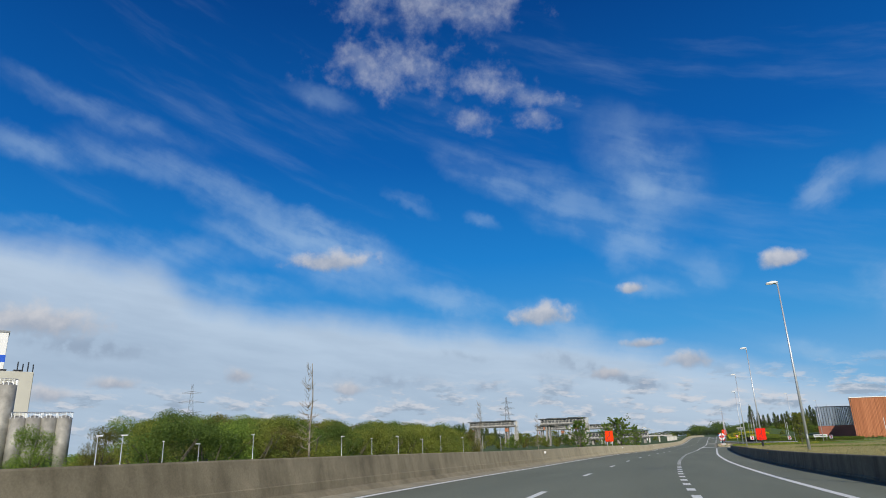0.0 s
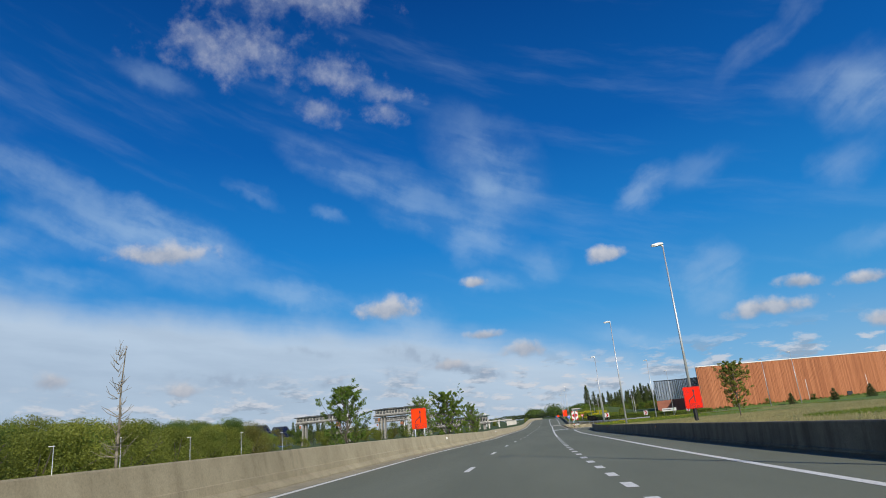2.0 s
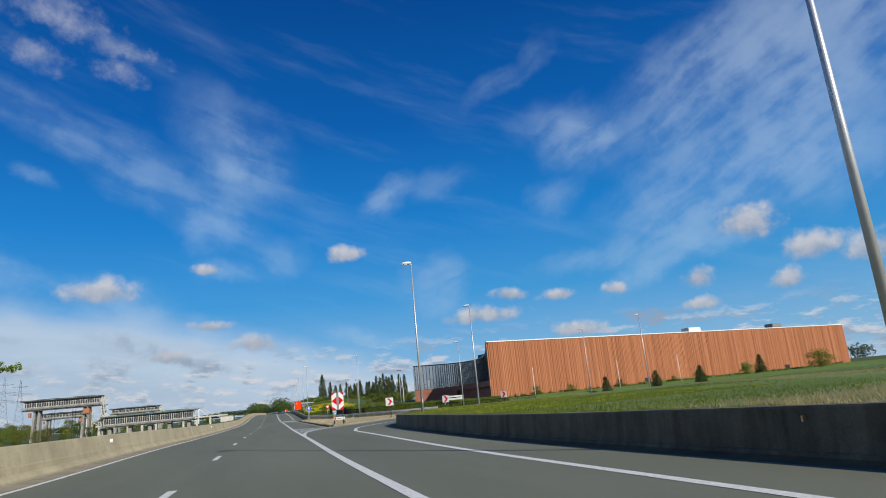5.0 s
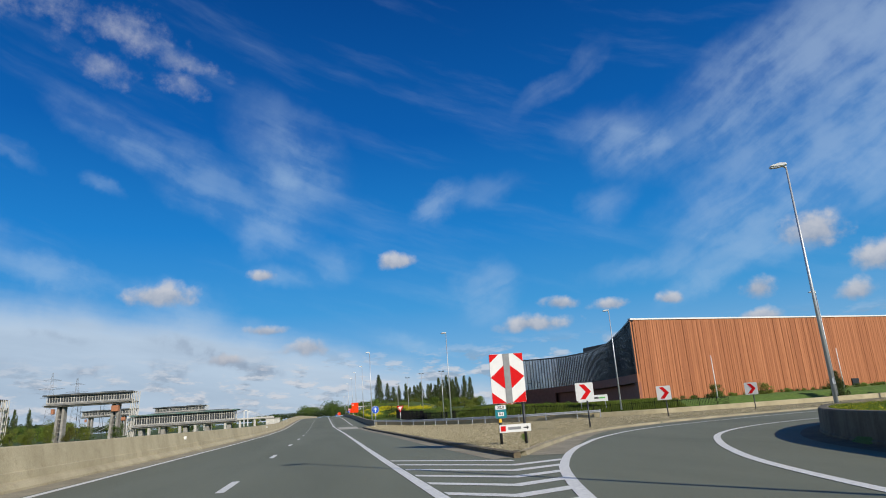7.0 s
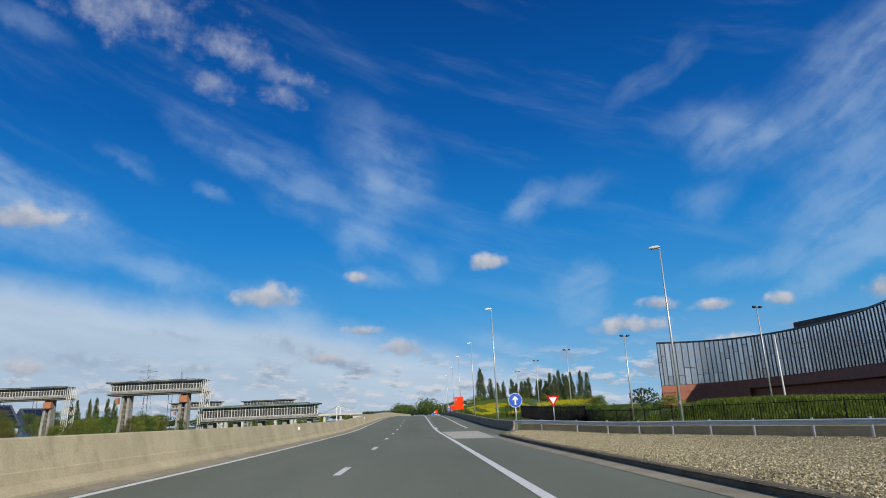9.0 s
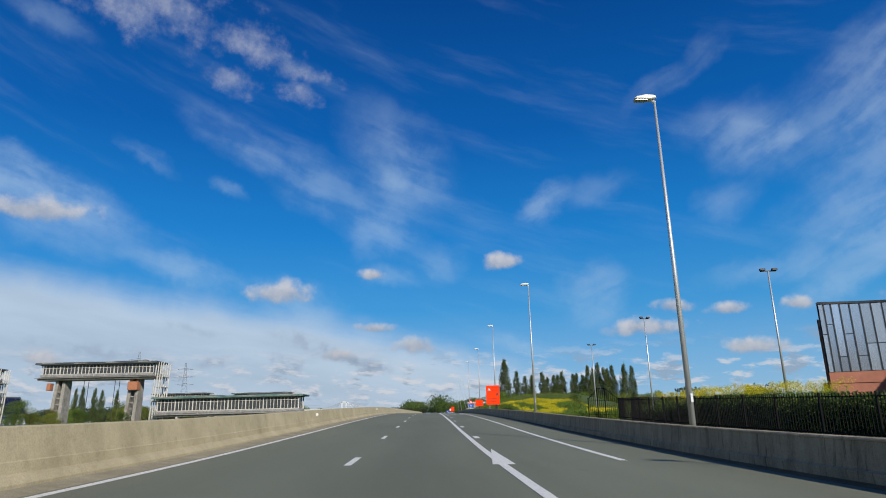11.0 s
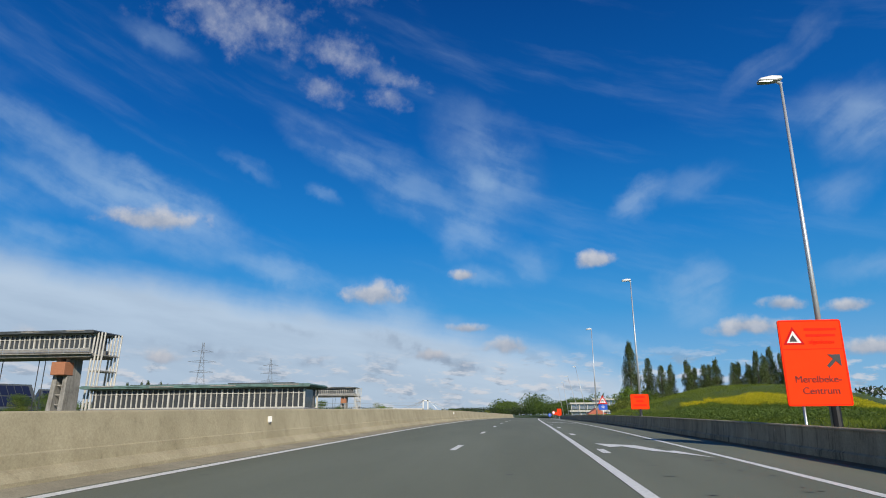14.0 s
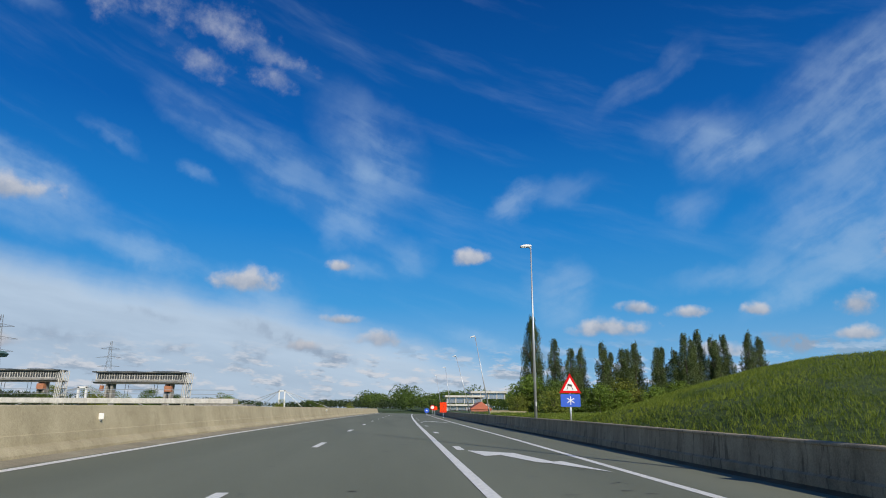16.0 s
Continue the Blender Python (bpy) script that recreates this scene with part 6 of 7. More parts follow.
def leaf_mesh(name, blobs, count, size, material, seed, flat=0.0):
    """Many small leaves in a crown of ovals: each blob is a middle and half axes."""
    rng = np.random.default_rng(seed)
    mids = np.array([b[0] for b in blobs], float)
    axes = np.array([b[1] for b in blobs], float)
    vol = np.cbrt(axes.prod(1)) ** 2
    pick = rng.choice(len(blobs), count, p=vol / vol.sum())
    d = rng.normal(size=(count, 3))
    d /= np.linalg.norm(d, axis=1)[:, None]
    r = 1 - 0.55 * rng.random(count) ** 1.7
    c = mids[pick] + d * r[:, None] * axes[pick]
    n = d + 0.9 * rng.normal(size=(count, 3))
    n[:, 2] += flat
    n /= np.linalg.norm(n, axis=1)[:, None]
    t = np.cross(n, rng.normal(size=(count, 3)))
    t /= np.linalg.norm(t, axis=1)[:, None]
    b = np.cross(n, t)
    s = size * (0.6 + 0.8 * rng.random(count))[:, None]
    v = np.stack([c - t * s, c - b * s * 0.45 + n * s * 0.12, c + t * s, c + b * s * 0.45 + n * s * 0.12], 1).reshape(-1, 3)
    f = np.arange(4 * count).reshape(-1, 4)
    me = bpy.data.meshes.new(name)
    me.from_pydata(v.tolist(), [], f.tolist())
    me.materials.append(material)
    return me


def child(name, me, parent, label=""):
    ob = new(name, me)
    ob.parent = parent
    return tagged(ob, label)


def broadleaf(at, high, wide, material, label, group, seed, leaves=1800, size=0.07, low=0.12, bare=BARK):
    """A young tree: a stem to the top, ascending branches with twigs, and leaves in tufts along them."""
    rng = random.Random(seed)
    t = thing("tree", at, label, "tree", group)
    bm = bmesh.new()
    stem = [Vector((0, 0, -0.5))]
    for k in range(9):
        stem.append(Vector((rng.uniform(-0.012, 0.012) * k, rng.uniform(-0.012, 0.012) * k, high * 0.97 * (k + 1) / 9)))
    for k in range(9):
        rod(bm, stem[k], stem[k + 1], 0.011 * high * (1 - 0.09 * k) + 0.006, 0.011 * high * (1 - 0.09 * (k + 1)) + 0.006, 7, False)
    tufts = []
    n = 64
    for k in range(n):
        f = low + (0.95 - low) * (k + rng.random()) / n
        base = stem[min(8, int(f * 9))].lerp(stem[min(9, int(f * 9) + 1)], f * 9 % 1)
        q = (f - low) / (1 - low)
        reach = wide / 2 * (0.35 + 0.75 * min(1.0, q * 3.2)) * (1 - q ** 1.7) ** 0.8 * rng.uniform(0.72, 1.18) + 0.12
        a = 2.4 * k + rng.uniform(-0.5, 0.5)
        rise = reach * rng.uniform(0.75, 1.8)
        tip = base + Vector((math.cos(a) * reach, math.sin(a) * reach, min(rise, high * 1.02 - base.z)))
        mid = base.lerp(tip, 0.5) + Vector((0, 0, -0.06 * reach))
        rod(bm, base, mid, 0.0042 * high, 0.003 * high, 5, False)
        rod(bm, mid, tip, 0.003 * high, 0.0012 * high, 5, False)
        for j in range(6):
            p = mid.lerp(tip, rng.uniform(-0.5, 1.0))
            b = a + rng.uniform(-1.3, 1.3)
            e = p + Vector((math.cos(b), math.sin(b), rng.uniform(-0.1, 0.9))) * reach * rng.uniform(0.15, 0.38)
            rod(bm, p, e, 0.0014 * high, 0.0008 * high, 4, False)
            r = rng.uniform(0.012, 0.026) * high
            tufts.append((tuple(e), (r, r, r * 0.9)))
            tufts.append((tuple(p.lerp(e, 0.5)), (r * 0.8, r * 0.8, r * 0.7)))
    part("trunk", bm, bare, t, "branching trunk", True)
    child("crown", leaf_mesh("crown", tufts, leaves, size, material, seed), t, "open leafy crown")
    return t


def clumpy(high, wide, n, rng, low=0.12):
    out = []
    for _ in range(n):
        z = high * (low + (0.93 - low) * rng.random())
        f = math.sin(math.pi * min(1, 0.18 + 0.8 * z / high)) ** 0.7
        a, r = rng.uniform(0, 2 * math.pi), wide / 2 * f * math.sqrt(rng.random()) * 0.85
        s = wide * rng.uniform(0.13, 0.24)
        out.append(((r * math.cos(a), r * math.sin(a), z), (s, s, s * 0.8)))
    return out


def wood_tree(at, high, wide, material, label, group, seed, leaves, size, kind="tree"):
    rng = random.Random(seed)
    t = thing(kind, at, label, kind, group)
    bm = bmesh.new()
    rod(bm, (0, 0, -0.5), (0, 0, high * 0.6), 0.025 * high, 0.01 * high, 6)
    for k in range(5):
        a = rng.uniform(0, 6.28)
        rod(bm, (0, 0, high * rng.uniform(0.15, 0.45)), (wide * 0.35 * math.cos(a), wide * 0.35 * math.sin(a), high * rng.uniform(0.5, 0.85)), 0.010 * high, 0.004 * high, 5)
    part("trunk", bm, BARK, t)
    child("crown", leaf_mesh("crown", clumpy(high, wide, 26, rng), leaves, size, material, seed), t)
    return t


# saplings behind the barriers
broadleaf((11.05, 93.0, -0.5), 3.80, 2.1, LEAF_OLIVE, "young tree with yellowing green leaves in the meadow", "roadside saplings", 3, 15000, 0.044, 0.10)
broadleaf((-13.3, 74.8, -1.6), 4.85, 2.3, LEAF_FRESH, "leafy young tree behind the pale barrier", "roadside saplings", 5, 17000, 0.040, 0.08)
broadleaf((-13.1, 95.0, -1.8), 4.9, 2.0, LEAF_FRESH, "slender young tree behind the pale barrier", "roadside saplings", 9, 10000, 0.042, 0.12)
broadleaf((-13.0, 110.8, -2.0), 6.1, 4.0, LEAF_FRESH, "spreading young tree behind the pale barrier", "roadside saplings", 8, 40000, 0.050, 0.06)
broadleaf((-12.7, 131.0, -2.3), 5.4, 2.5, LEAF_FRESH, "narrow young tree behind the pale barrier", "roadside saplings", 11, 17000, 0.050, 0.12)


def dead_tree(at, high, seed, label):
    rng = random.Random(seed)
    t = thing("dead_tree", at, label, "bare tree", "bare young trees")
    bm = bmesh.new()
    p = Vector((0, 0, -0.5))
    n = 12
    for k in range(n):
        q = p + Vector((rng.uniform(-0.03, 0.05), rng.uniform(-0.03, 0.03), (high + 0.5) / n))
        r0 = 0.050 * (1 - k / n) + 0.010
        rod(bm, p, q, r0, 0.050 * (1 - (k + 1) / n) + 0.010, 7)
        p = q
    part("trunk", bm, DEAD_BARK, t, "thin bare trunk", True)
    for k in range(56):
        z = high * rng.uniform(0.40, 0.98)
        a = rng.uniform(0, 6.28)
        long = (0.62 * (1.12 - z / high) + 0.08) * rng.uniform(0.5, 1.2)
        bm = bmesh.new()
        mid = Vector((math.cos(a) * long * 0.55, math.sin(a) * long * 0.55, z + rng.uniform(0.0, 0.16)))
        rod(bm, (0.01, 0, z), mid, 0.011, 0.007, 5)
        tip = mid + Vector((math.cos(a + 0.5) * long * 0.45, math.sin(a + 0.5) * long * 0.45, rng.uniform(0.05, 0.24)))
        rod(bm, mid, tip, 0.007, 0.003, 5)
        rod(bm, mid, mid + Vector((math.cos(a - 0.9) * long * 0.3, math.sin(a - 0.9) * long * 0.3, rng.uniform(0.04, 0.18))), 0.005, 0.003, 4)
        part("twig", bm, DEAD_BARK, t)
    return t


dead_tree((-13.0, 19.6, -0.9), 5.0, 2, "leafless dead sapling behind the pale barrier")
dead_tree((-13.4, 39.8, -1.1), 4.7, 4, "leafless dead sapling behind the pale barrier")
dead_tree((-14.0, 57.5, -1.3), 4.7, 6, "leafless dead sapling behind the pale barrier")

# woods beyond the left barrier
wood = [wood_tree((-60, 20 + 8 * k, -2.2), 6.0, 5.4, m, lab, "trees of the wood", 20 + k, 15000, 0.066)
        for k, (m, lab) in enumerate(((LEAF_OLIVE, "dense olive-green tree of the wood"), (LEAF_DARK, "dense dark green tree of the wood"), (LEAF_OLIVE, "dense olive-green tree of the wood"),
                                      (LEAF_FRESH, "dense fresh green tree of the wood"), (LEAF_RUST, "brownish green tree of the wood")))]
rng = random.Random(77)


def plant_wood(x, y, top):
    """A copy of one of the trees, scaled so that its top comes to a height."""
    base = ground_z(x, y)
    if 48.5 < math.degrees(math.atan2(-x, y)) < 62:
        return
    s = (top - base) / 6.0
    src = rng.choice(wood[:4] + wood[:3] + wood[4:])
    copy_thing(src, pose(x, y, base - 0.1, 0, 0, rng.uniform(0, 360)) @ Matrix.Diagonal((s * rng.uniform(0.95, 1.35), s * rng.uniform(0.95, 1.35), s, 1)))


def wood_row(ax, ay, bx, by, gap, t0, t1, jitter):
    a, b = Vector((ax, ay)) * SC, Vector((bx, by)) * SC
    gap, jitter = gap * SC, jitter * SC
    t0, t1 = (1.2 + SC * (t - 1.2) - 0.005 * y * SC for t, y in ((t0, ay), (t1, by)))
    n = max(1, int((b - a).length / gap))
    for k in range(n + 1):
        p = a.lerp(b, k / n)
        plant_wood(p.x + rng.uniform(-jitter, jitter), p.y + rng.uniform(-jitter, jitter), (t0 + (t1 - t0) * k / n) * rng.uniform(0.82, 1.12))


wood_row(-24, 4, -30, 70, 3.0, 2.6, 3.2, 1.0)
wood_row(-30, 0, -40, 110, 4.0, 3.4, 4.3, 1.5)
wood_row(-44, 20, -58, 150, 5.0, 4.4, 5.6, 2.5)
wood_row(-66, 40, -84, 190, 7.0, 6.2, 7.2, 3.0)
wood_row(-100, 100, -120, 250, 9.0, 8.6, 9.8, 4.0)
wood_row(-140, 130, -170, 330, 11.0, 11.5, 11.0, 5.0)
wood_row(-100, 365, -10, 470, 10.0, 6.5, 4.5, 4.0)
wood_row(-190, 340, -60, 520, 12.0, 10.5, 8.0, 6.0)
wood_row(-70, 235, -52, 262, 6.0, 3.4, 2.4, 2.0)
wood_row(-112, 215, -50, 282, 6.0, 4.4, 2.8, 3.0)
wood_row(-150, 330, -90, 345, 9.0, 7.0, 5.0, 3.0)

# poplars behind the mound
def poplar(at, high, wide, seed, label):
    rng2 = random.Random(seed)
    t = thing("poplar", at, label, "tree", "row of poplars")
    bm = bmesh.new()
    rod(bm, (0, 0, -1), (0, 0, high * 0.93), 0.02 * high, 0.004 * high, 6)
    for k in range(14):
        a, z = rng2.uniform(0, 6.28), high * rng2.uniform(0.08, 0.7)
        rod(bm, (0, 0, z), (wide * 0.36 * math.cos(a), wide * 0.36 * math.sin(a), z + high * 0.14), 0.006 * high, 0.002 * high, 5)
    part("trunk", bm, BARK, t)
    blobs = []
    for k in range(110):
        z = high * (0.05 + 0.89 * rng2.random())
        f = (1 - (z / high) ** 1.9) ** 0.85 * min(1.0, 0.62 + 2.2 * z / high)
        a = rng2.uniform(0, 6.28)
        r = wide / 2 * f * rng2.uniform(0.25, 0.9)
        g = wide * 0.105 * (0.35 + 0.85 * f)
        blobs.append(((r * math.cos(a), r * math.sin(a), z), (g, g, g * 3.0)))
    child("crown", leaf_mesh("crown", blobs, 12000 if high < 18 else 20000, 0.145, LEAF_POPLAR, seed), t, "narrow upright crown")
    return t


pops = [poplar((30.0, 488.0, -0.9), 20.6, 6.6, 41, "tall narrow dark poplar beyond the mound"), poplar((34.4, 487, -0.9), 15.9, 5.0, 42, "narrow dark poplar beyond the mound"), poplar((40.5, 489, -0.9), 14.4, 4.6, 43, "narrow dark poplar beyond the mound")]
for k, (x, top) in enumerate(((37.2, 12.8), (46.0, 12.4), (50.5, 13.2), (59.3, 13.0), (69.5, 15.2), (43.8, 14.3), (48.5, 13.0), (52.2, 14.7), (55.6, 13.3), (57.4, 13.8), (61.2, 16.4), (63.7, 15.5), (66.2, 17.7), (67.6, 15.9), (71.2, 16.6), (75.0, 16.9), (78.5, 16.0))):
    src = pops[1 + k % 2]
    s = (top + 0.9) / (15.9 if k % 2 == 0 else 14.4)
    copy_thing(src, pose(x, 487 + (k * 37 % 5) - 2, -0.9, 0, 0, 47 * k) @ Matrix.Diagonal((1.0 + 0.06 * (k % 4), 1.0, s, 1)))

FAR_POPLARS = [(-268, 735, 22), (-260, 739, 25), (-253, 735, 23), (-246, 739, 25), (-239, 736, 21), (-230, 740, 23), (-277, 745, 20)]
# bushes
bushes = [wood_tree((27 + 2 * k, 482, -1.0), 3.6, 4.2, m, "low rounded bush of green leaves", "bushes", 60 + k, 2600, 0.11, "bush") for k, m in enumerate((LEAF_OLIVE, LEAF_DARK, LEAF_FRESH))]


def bush(x, y, s, k, lift=0.0):
    copy_thing(bushes[k % 3], pose(x, y, ground_z(x, y) - 0.25 + lift, 0, 0, 61 * k) @ Matrix.Diagonal((s * 1.25, s * 1.25, s, 1)))


for k in range(30):
    bush(24 + 2.0 * k + rng.uniform(-1, 1), 480 + rng.uniform(-5, 5), rng.uniform(0.9, 1.9), k)
for k in range(14):
    bush(17.5 + 1.2 * k, 425 + 4.5 * k, rng.uniform(0.5, 0.9), k)
# hedge under the hall
for k in range(90):
    t = k / 89
    p = (BW.lerp(BN, -0.02 + 0.9 * t) + out_b * (4.5 + rng.uniform(-0.6, 0.6))) * SC
    bush(p.x, p.y, rng.uniform(0.24, 0.32), k, -0.35)
for k in range(34):
    t = k / 33
    bush(float(np.interp(t, [0, 0.5, 1], [38.7, 31.6, 21.8])) + rng.uniform(-1, 1), float(np.interp(t, [0, 0.5, 1], [242, 261, 298])), rng.uniform(0.30, 0.42), k, -0.75 if t < 0.6 else -0.1)
# hedge by the fence: only dark leaves, its shade put into their colour
for k in range(20):
    bush(17.2 + rng.uniform(-0.4, 0.4), 257 + 1.42 * k, rng.uniform(0.36, 0.43), 1 + 3 * k)
for k in range(19):
    bush(16.3 + rng.uniform(-0.2, 0.2), 258.5 + 1.5 * k, rng.uniform(0.32, 0.38), 1 + 3 * k)
spots = []
for k in range(78):
    low = 1 - 0.55 * ramp01((k - 46) / 22)
    spots.append(((16.3 + rng.uniform(-0.3, 0.3), 262 + 0.5 * k, ground_z(16.3, 262 + 0.5 * k) + 0.95 * low), (0.65, 0.7, 0.95 * low)))
tagged(new("hedge", leaf_mesh("hedge", spots, 42000, 0.085, LEAF_DARK, 97)), "dense hedge behind the picket fence, leaf colour darkened for shade", "hedge", "", "stuff")
for k in range(14):
    bush(24 + rng.uniform(-1, 1), 262 + 4.0 * k, rng.uniform(0.48, 0.62), k)
for k, (x, y, top) in enumerate(FAR_POPLARS):
    copy_thing(pops[1 + k % 2], pose(x, y, -3, 0, 0, 40 * k) @ Matrix.Diagonal((1.5, 1.5, top / 12.5, 1)))
copy_thing(bushes[2], pose(4.3, 176.9, zr(176) + 0.0, 0, 0, 30) @ Matrix.Diagonal((0.09, 0.09, 0.07, 1)))
for x, y, s in ((63.0, 225.6, 0.25), (72.0, 221.6, 0.27), (78.4, 216.2, 0.28), (118, 244, 0.31)):
    copy_thing(pops[1], pose(x, y, ground_z(x, y) - 0.1, 0, 0, x * 9) @ Matrix.Diagonal((s * 2.0, s * 2.0, s, 1)))
for x, y in ((-128, 104), (-133, 99), (-120, 99)):
    bush(x, y, 1.35, int(y))
for x, y, s in ((60.5, 236, 0.5), (73, 237, 0.5), (88.5, 239, 0.4), (95.6, 239, 0.6), (110, 240, 0.8), (52, 235, 0.55), (135, 242, 1.3), (155, 236, 0.8), (180, 239, 0.9), (22.5, 346, 0.6), (33, 340, 0.6)):
    bush(x, y, s, int(x))


# far woods: one sheet of clumps
def far_woods(spots, count, size, material, label, seed):
    ob = new("far_woods", leaf_mesh("far_woods", spots, count, size, material, seed))
    return tagged(ob, label, "woods", "", "stuff")


spots = []
for k in range(150):
    x = rng.uniform(-560, 35)
    y = 800 + rng.uniform(-60, 80) - 0.25 * x
    h = (11.0 if x < -260 else 5.0) + 4 * noise.noise((x * 0.02, 0, 5))
    spots.append(((x, y, h * 0.5), (13, 9, h * rng.uniform(0.45, 0.62))))
far_woods(spots, 60000, 0.8, LEAF_FAR, "distant belt of green woods", 91)
spots = []
for k in range(70):
    x = rng.uniform(-12, 125)
    y = 790 + rng.uniform(-60, 110)
    h = 11.0 + 4 * noise.noise((x * 0.05, 3, 5))
    spots.append(((x, y, h * 0.5), (8.5, 8.5, h * rng.uniform(0.45, 0.6))))
far_woods(spots, 52000, 0.55, LEAF_DARK, "nearer dark green woods at the end of the road", 92)
spots = []
for k in range(60):
    x, y = rng.uniform(126, 590), rng.uniform(420, 590)
    h = 7 + 4 * rng.random()
    spots.append(((x, y, h * 0.5), (8, 6, h * rng.uniform(0.4, 0.6))))
far_woods(spots, 9000, 1.0, LEAF_FAR, "distant belt of green woods", 93)


# ---- grass, flowers and gravel ----
def blades(name, places, high, wide, material, label, category, seed):
    """Tufts: three bent blades at each place."""
    r = np.random.default_rng(seed)
    p = np.repeat(np.array(places, float), 3, axis=0)
    n = len(p)
    a = r.random(n) * 6.283
    h = high * (0.5 + 0.8 * r.random(n))
    lean = r.normal(size=(n, 2)) * 0.35
    side = np.stack([np.cos(a), np.sin(a), 0 * a], 1) * wide
    off = np.c_[r.normal(size=(n, 2)) * wide * 2.5, np.zeros(n)]
    base = p + off
    mid = base + np.c_[lean * h[:, None] * 0.35, h * 0.6]
    tip = base + np.c_[lean * h[:, None], h]
    v = np.stack([base - side, base + side, mid + side * 0.7, tip, mid - side * 0.7], 1).reshape(-1, 3)
    f = np.arange(5 * n).reshape(-1, 5)
    me = bpy.data.meshes.new(name)
    me.from_pydata(v.tolist(), [], f.tolist())
    me.materials.append(material)
    return tagged(new(name, me), label, category, "", "stuff")


def scatter(n, x0, x1, y0, y1, keep=None):
    out = []
    while len(out) < n:
        x, y = rng.uniform(x0, x1), rng.uniform(y0, y1)
        if keep is None or keep(x, y):
            out.append((x, y, ground_z(x, y) - 0.02))
    return out


rank = scatter(15000, 17, 46, 226, 268, lambda x, y: 0.6 < y - float(np.interp(x, FENCE_X, FENCE_Y)) < 9 and x < 44)
blades("bank_weeds", rank, 0.5, 0.028, GRASS, "rank green weeds on the bank behind the fence", "grass", 14)


def verge_z(x, y):
    return max(ground_z(x, y), road_z(min(x, xr(y) + 9), y) + 0.68 if y < 166 else -9)


meadow = []
for k in range(80000):
    y = rng.uniform(25, 160)
    x0 = float(np.interp(y, [25, 60, 120, 132, 142, 152, 160], [xr(25) + 8.0, xr(60) + 8.0, xr(120) + 8.0, 4.4, 4.9, 5.6, 7.2]))
    x = x0 + 36 * rng.random() ** 1.6
    meadow.append((x, y, verge_z(x, y) - 0.02))
def dry(x, y):
    return noise.noise((x * 0.08, y * 0.05, 2)) > (-0.35 if y < 118 else 0.12) and (y < 122 or x > 24)


blades("meadow_straw", [p for p in meadow if dry(p[0], p[1])], 0.13, 0.006, STRAW, "dry straw-coloured meadow grass", "grass", 1)
blades("meadow_grass", [p for p in meadow if not dry(p[0], p[1])], 0.11, 0.008, GRASS, "green meadow grass behind the barrier", "grass", 2)
# fresh grass and small yellow flowers on the verge inside the bend
verge_spots = []
for k in range(26000):
    y = rng.uniform(134, 174)
    x = float(np.interp(y, BEND_Y, BEND_X))
    verge_spots.append((x + 0.5 + 15 * rng.random() ** 1.4, y, road_z(x, y) + 0.63))
blades("verge_grass", verge_spots, 0.13, 0.010, GRASS, "fresh green grass on the verge inside the bend", "grass", 21)
heads = [((x, y, z + 0.12), (0.10, 0.10, 0.03)) for x, y, z in verge_spots[::9] if noise.noise((x * 0.4, y * 0.3, 8)) > 0.0]
tagged(new("verge_flowers", leaf_mesh("verge_flowers", heads, 7000, 0.018, RAPE, 22)), "small yellow flowers in the grass of the verge", "flowers", "", "stuff")
bank = scatter(120000, 8.0, 32, 318, 424, lambda x, y: x - xr(y) > 8.0 and rng.random() < 1.25 - x / 40)
blades("bank_grass", bank, 0.15, 0.008, GRASS, "long green grass on the mound", "grass", 3)
blades("bank_grass", scatter(9000, 7.5, 50, 255, 450, lambda x, y: x - xr(y) > 8.2 and not 325 < y < 418), 0.2, 0.016, GRASS, "rough green grass beside the road", "grass", 13)
# dark leaf colour here stands in for shade at the mound's foot
blades("bank_weeds", scatter(9000, 8.2, 13.0, 300, 430, lambda x, y: noise.noise((x * 0.3, y * 0.25, 7)) > 0.05), 0.16, 0.012, LEAF_DARK, "rank weeds at the foot of the mound, darkened for its shade", "grass", 4)


def rape_band(x, y):
    """Flowering rape in a belt across the flank of the mound."""
    middle = 371.4 + 0.10 * max(0.0, x - 18) + 0.9 * noise.noise((x * 0.3, 3.0, 0))
    return abs(y - middle) < 0.7 + 1.5 * noise.noise((x * 0.23, y * 0.1, 9)) + 1.2 * ramp01((x - 14.5) / 4) + 0.9 * noise.noise((x * 1.1, y * 1.1, 4))


def shoulder(x, y):
    return x - xr(y) > 8.6 and noise.noise((x * 0.3, y * 0.12, 5)) > -0.4 and (y > 307 or x < 13)


r = np.random.default_rng(8)
yellow = scatter(5600, 13.2, 30, 366, 377, rape_band)
tall = scatter(8000, 9.2, 17.5, 304, 332, shoulder)
leafy = scatter(4200, 8.8, 24, 338, 371, lambda x, y: x - xr(y) > 9.0 and y < 370.2 - max(0.0, 13.5 - x) and x < 13 + max(0.0, y - 358) and noise.noise((x * 0.35, y * 0.3, 2)) > -0.1)
blades("rape_stalks", tall, 0.7, 0.020, LEAF_FRESH, "tall green stalks of flowering rape behind the barrier", "plants", 15)
blades("rape_stalks", yellow, 0.42, 0.014, LEAF_FRESH, "green stalks of flowering rape", "plants", 5)
heads = [((x, y, z + 0.34 + 0.16 * r.random() + 0.25 * max(0.0, noise.noise((x * 0.5, y * 0.5, 1)))), (0.13, 0.13, 0.09)) for x, y, z in yellow]
tagged(new("rape_flowers", leaf_mesh("rape_flowers", heads, 46000, 0.030, RAPE, 6)), "bright yellow rape flowers on the bank", "flowers", "", "stuff")
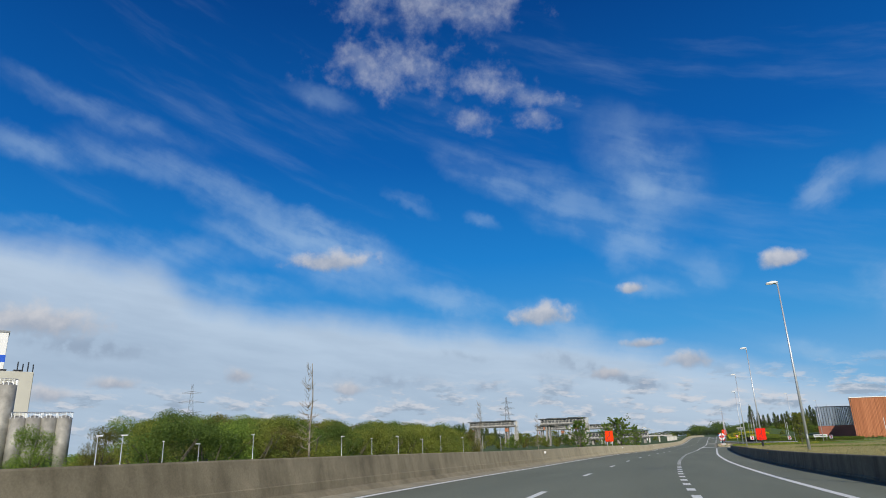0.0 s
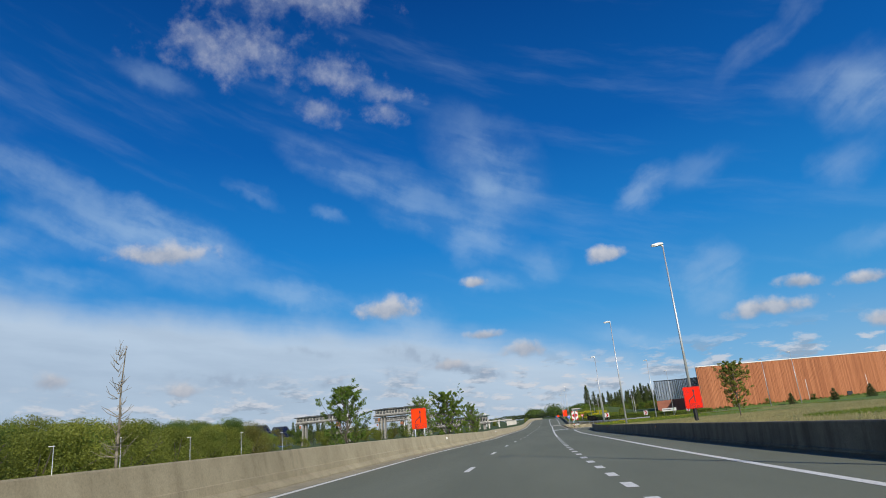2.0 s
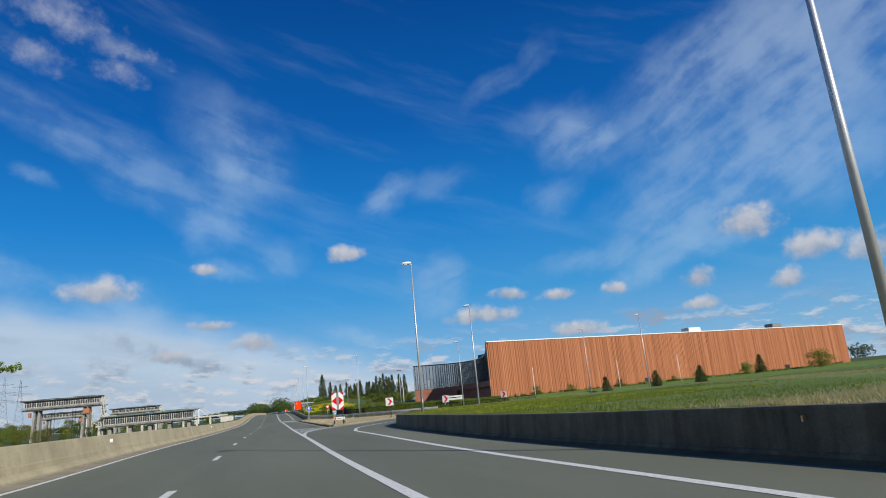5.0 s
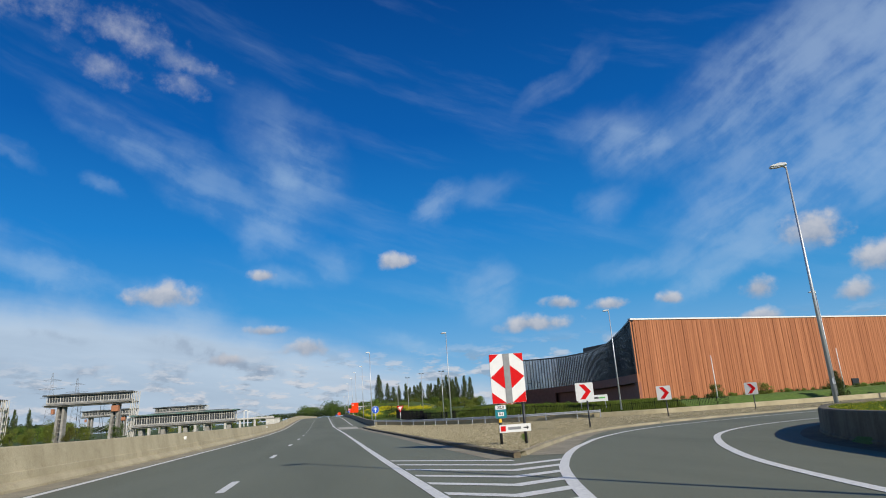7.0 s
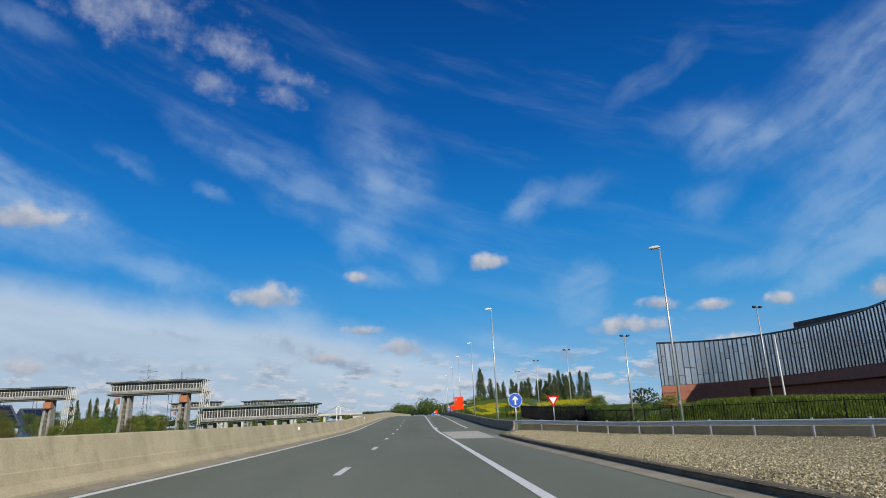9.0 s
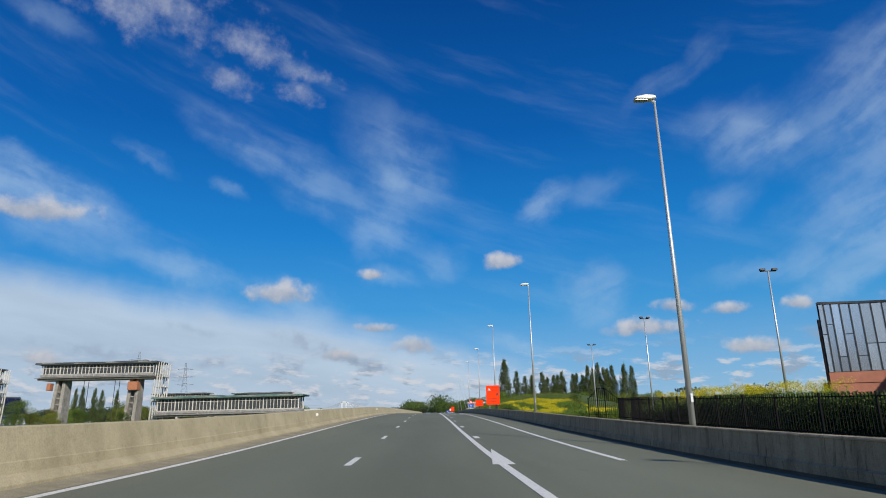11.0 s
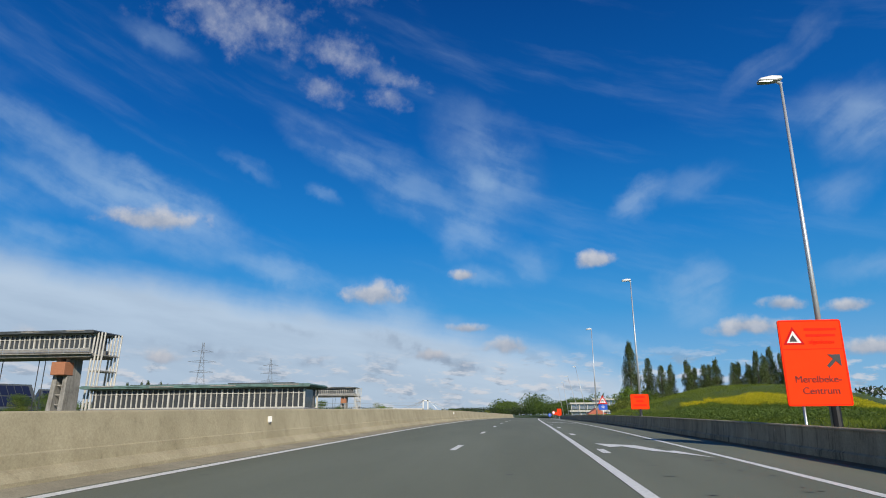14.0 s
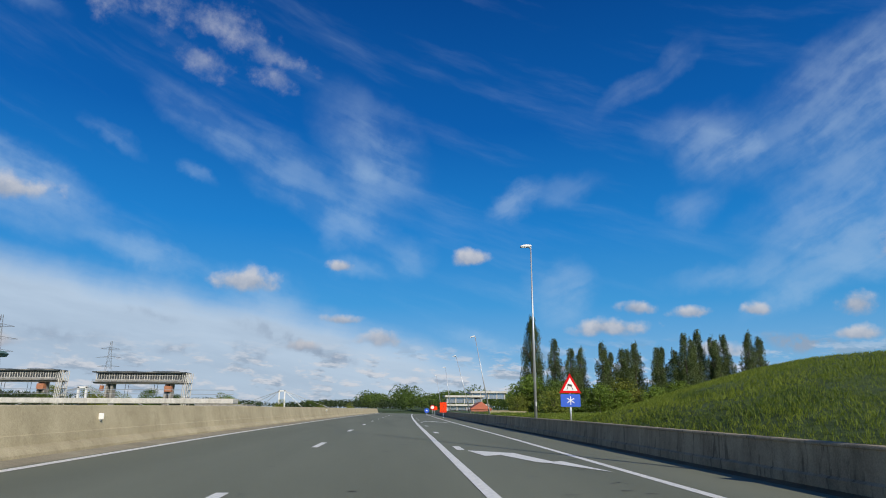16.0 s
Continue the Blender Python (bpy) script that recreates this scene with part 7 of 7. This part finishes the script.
clumps = [((x, y, z + 0.08 + 0.2 * r.random() + 0.18 * max(0.0, noise.noise((x * 0.7, y * 0.7, 3)))), (0.26, 0.26, 0.2)) for x, y, z in leafy]
clumps += [((x, y, z + 0.14), (0.2, 0.2, 0.16)) for x, y, z in yellow[::3]]
tagged(new("rape_leaves", leaf_mesh("rape_leaves", clumps, 90000, 0.040, LEAF_DARK, 19)), "broad dark green leaves below the flowering rape", "plants", "", "stuff")
clumps = [((x, y, z + 0.25 + 0.3 * r.random()), (0.4, 0.4, 0.34)) for x, y, z in tall[::6]]
tagged(new("rape_leaves", leaf_mesh("rape_leaves", clumps, 70000, 0.050, LEAF_FRESH, 18)), "rank green leaves of tall rape behind the barrier", "plants", "", "stuff")
heads = [((x, y, z + 0.62 + 0.3 * r.random()), (0.14, 0.14, 0.10)) for x, y, z in tall if noise.noise((x * 0.5, y * 0.25, 4)) > 0.12]
high = [(x, y, -0.25 + 0.5 * noise.noise((y * 0.35, x * 0.3, 6))) for x, y, z in scatter(520, 16.6, 19.6, 277, 297)]
heads += [((x, y, z + 0.55 * r.random()), (0.2, 0.2, 0.16)) for x, y, z in high]
tagged(new("rape_flowers", leaf_mesh("rape_flowers", heads, 60000, 0.030, RAPE, 16)), "yellow rape flowers on tall stalks behind the barrier", "flowers", "", "stuff")
clumps = [((x, y, z - 0.15 - 0.9 * r.random()), (0.35, 0.35, 0.4)) for x, y, z in high for k in range(2)]
tagged(new("rape_leaves", leaf_mesh("rape_leaves", clumps, 40000, 0.050, LEAF_FRESH, 28)), "tall leafy rape standing above the picket fence", "plants", "", "stuff")


def in_island(x, y):
    if x < float(np.interp(y, [171, 178, 200, 228, 239, 246], [2.4, 2.4, 2.75, 3.1, 3.5, 5.2])) or not 172.5 < y < 246:
        return False
    if x > 5.2 and y > float(np.interp(x, RAIL_X, RAIL_Y)) + 1.8:
        return False
    return y > float(np.interp(x, [2.7, 5.2, 8.6, 12.0, 18, 26, 42, 62], [172.0, 176.6, 182.0, 185.3, 188.2, 189.8, 190.4, 190.2])) + 0.3


def gravel(count, size, label, near):
    pts = []
    while len(pts) < count:
        x, y = rng.uniform(2.0, 14 if near else 40), rng.uniform(172, 246)
        if in_island(x, y) and (not near or rng.random() < 1.2 - (x - 2.5) / 11):
            pts.append((x, y, island_z(x, y)))
    q = np.random.default_rng(count)
    p = np.array(pts)
    n = len(p)
    oct_v = np.array([(1, 0, 0), (0, 1, 0), (-1, 0, 0), (0, -1, 0), (0, 0, 1), (0, 0, -1)], float)
    oct_f = np.array([(0, 1, 4), (1, 2, 4), (2, 3, 4), (3, 0, 4), (1, 0, 5), (2, 1, 5), (3, 2, 5), (0, 3, 5)])
    s = size * (0.5 + q.random((n, 1, 3))) * np.array([1, 1, 0.7])
    v = oct_v[None] * s + q.normal(size=(n, 6, 3)) * size * 0.18
    a = q.random(n) * 6.283
    c, d = np.cos(a)[:, None], np.sin(a)[:, None]
    v = np.stack([v[..., 0] * c - v[..., 1] * d, v[..., 0] * d + v[..., 1] * c, v[..., 2]], -1) + p[:, None] + np.array([0, 0, size * 0.25])
    f = (oct_f[None] + 6 * np.arange(n)[:, None, None]).reshape(-1, 3)
    me = bpy.data.meshes.new("gravel")
    me.from_pydata(v.reshape(-1, 3).tolist(), [], f.tolist())
    me.materials.append(STONE)
    tagged(new("gravel", me), label, "gravel", "", "stuff")


gravel(120000, 0.016, "loose beige gravel stones", True)
gravel(90000, 0.026, "loose beige gravel stones", False)
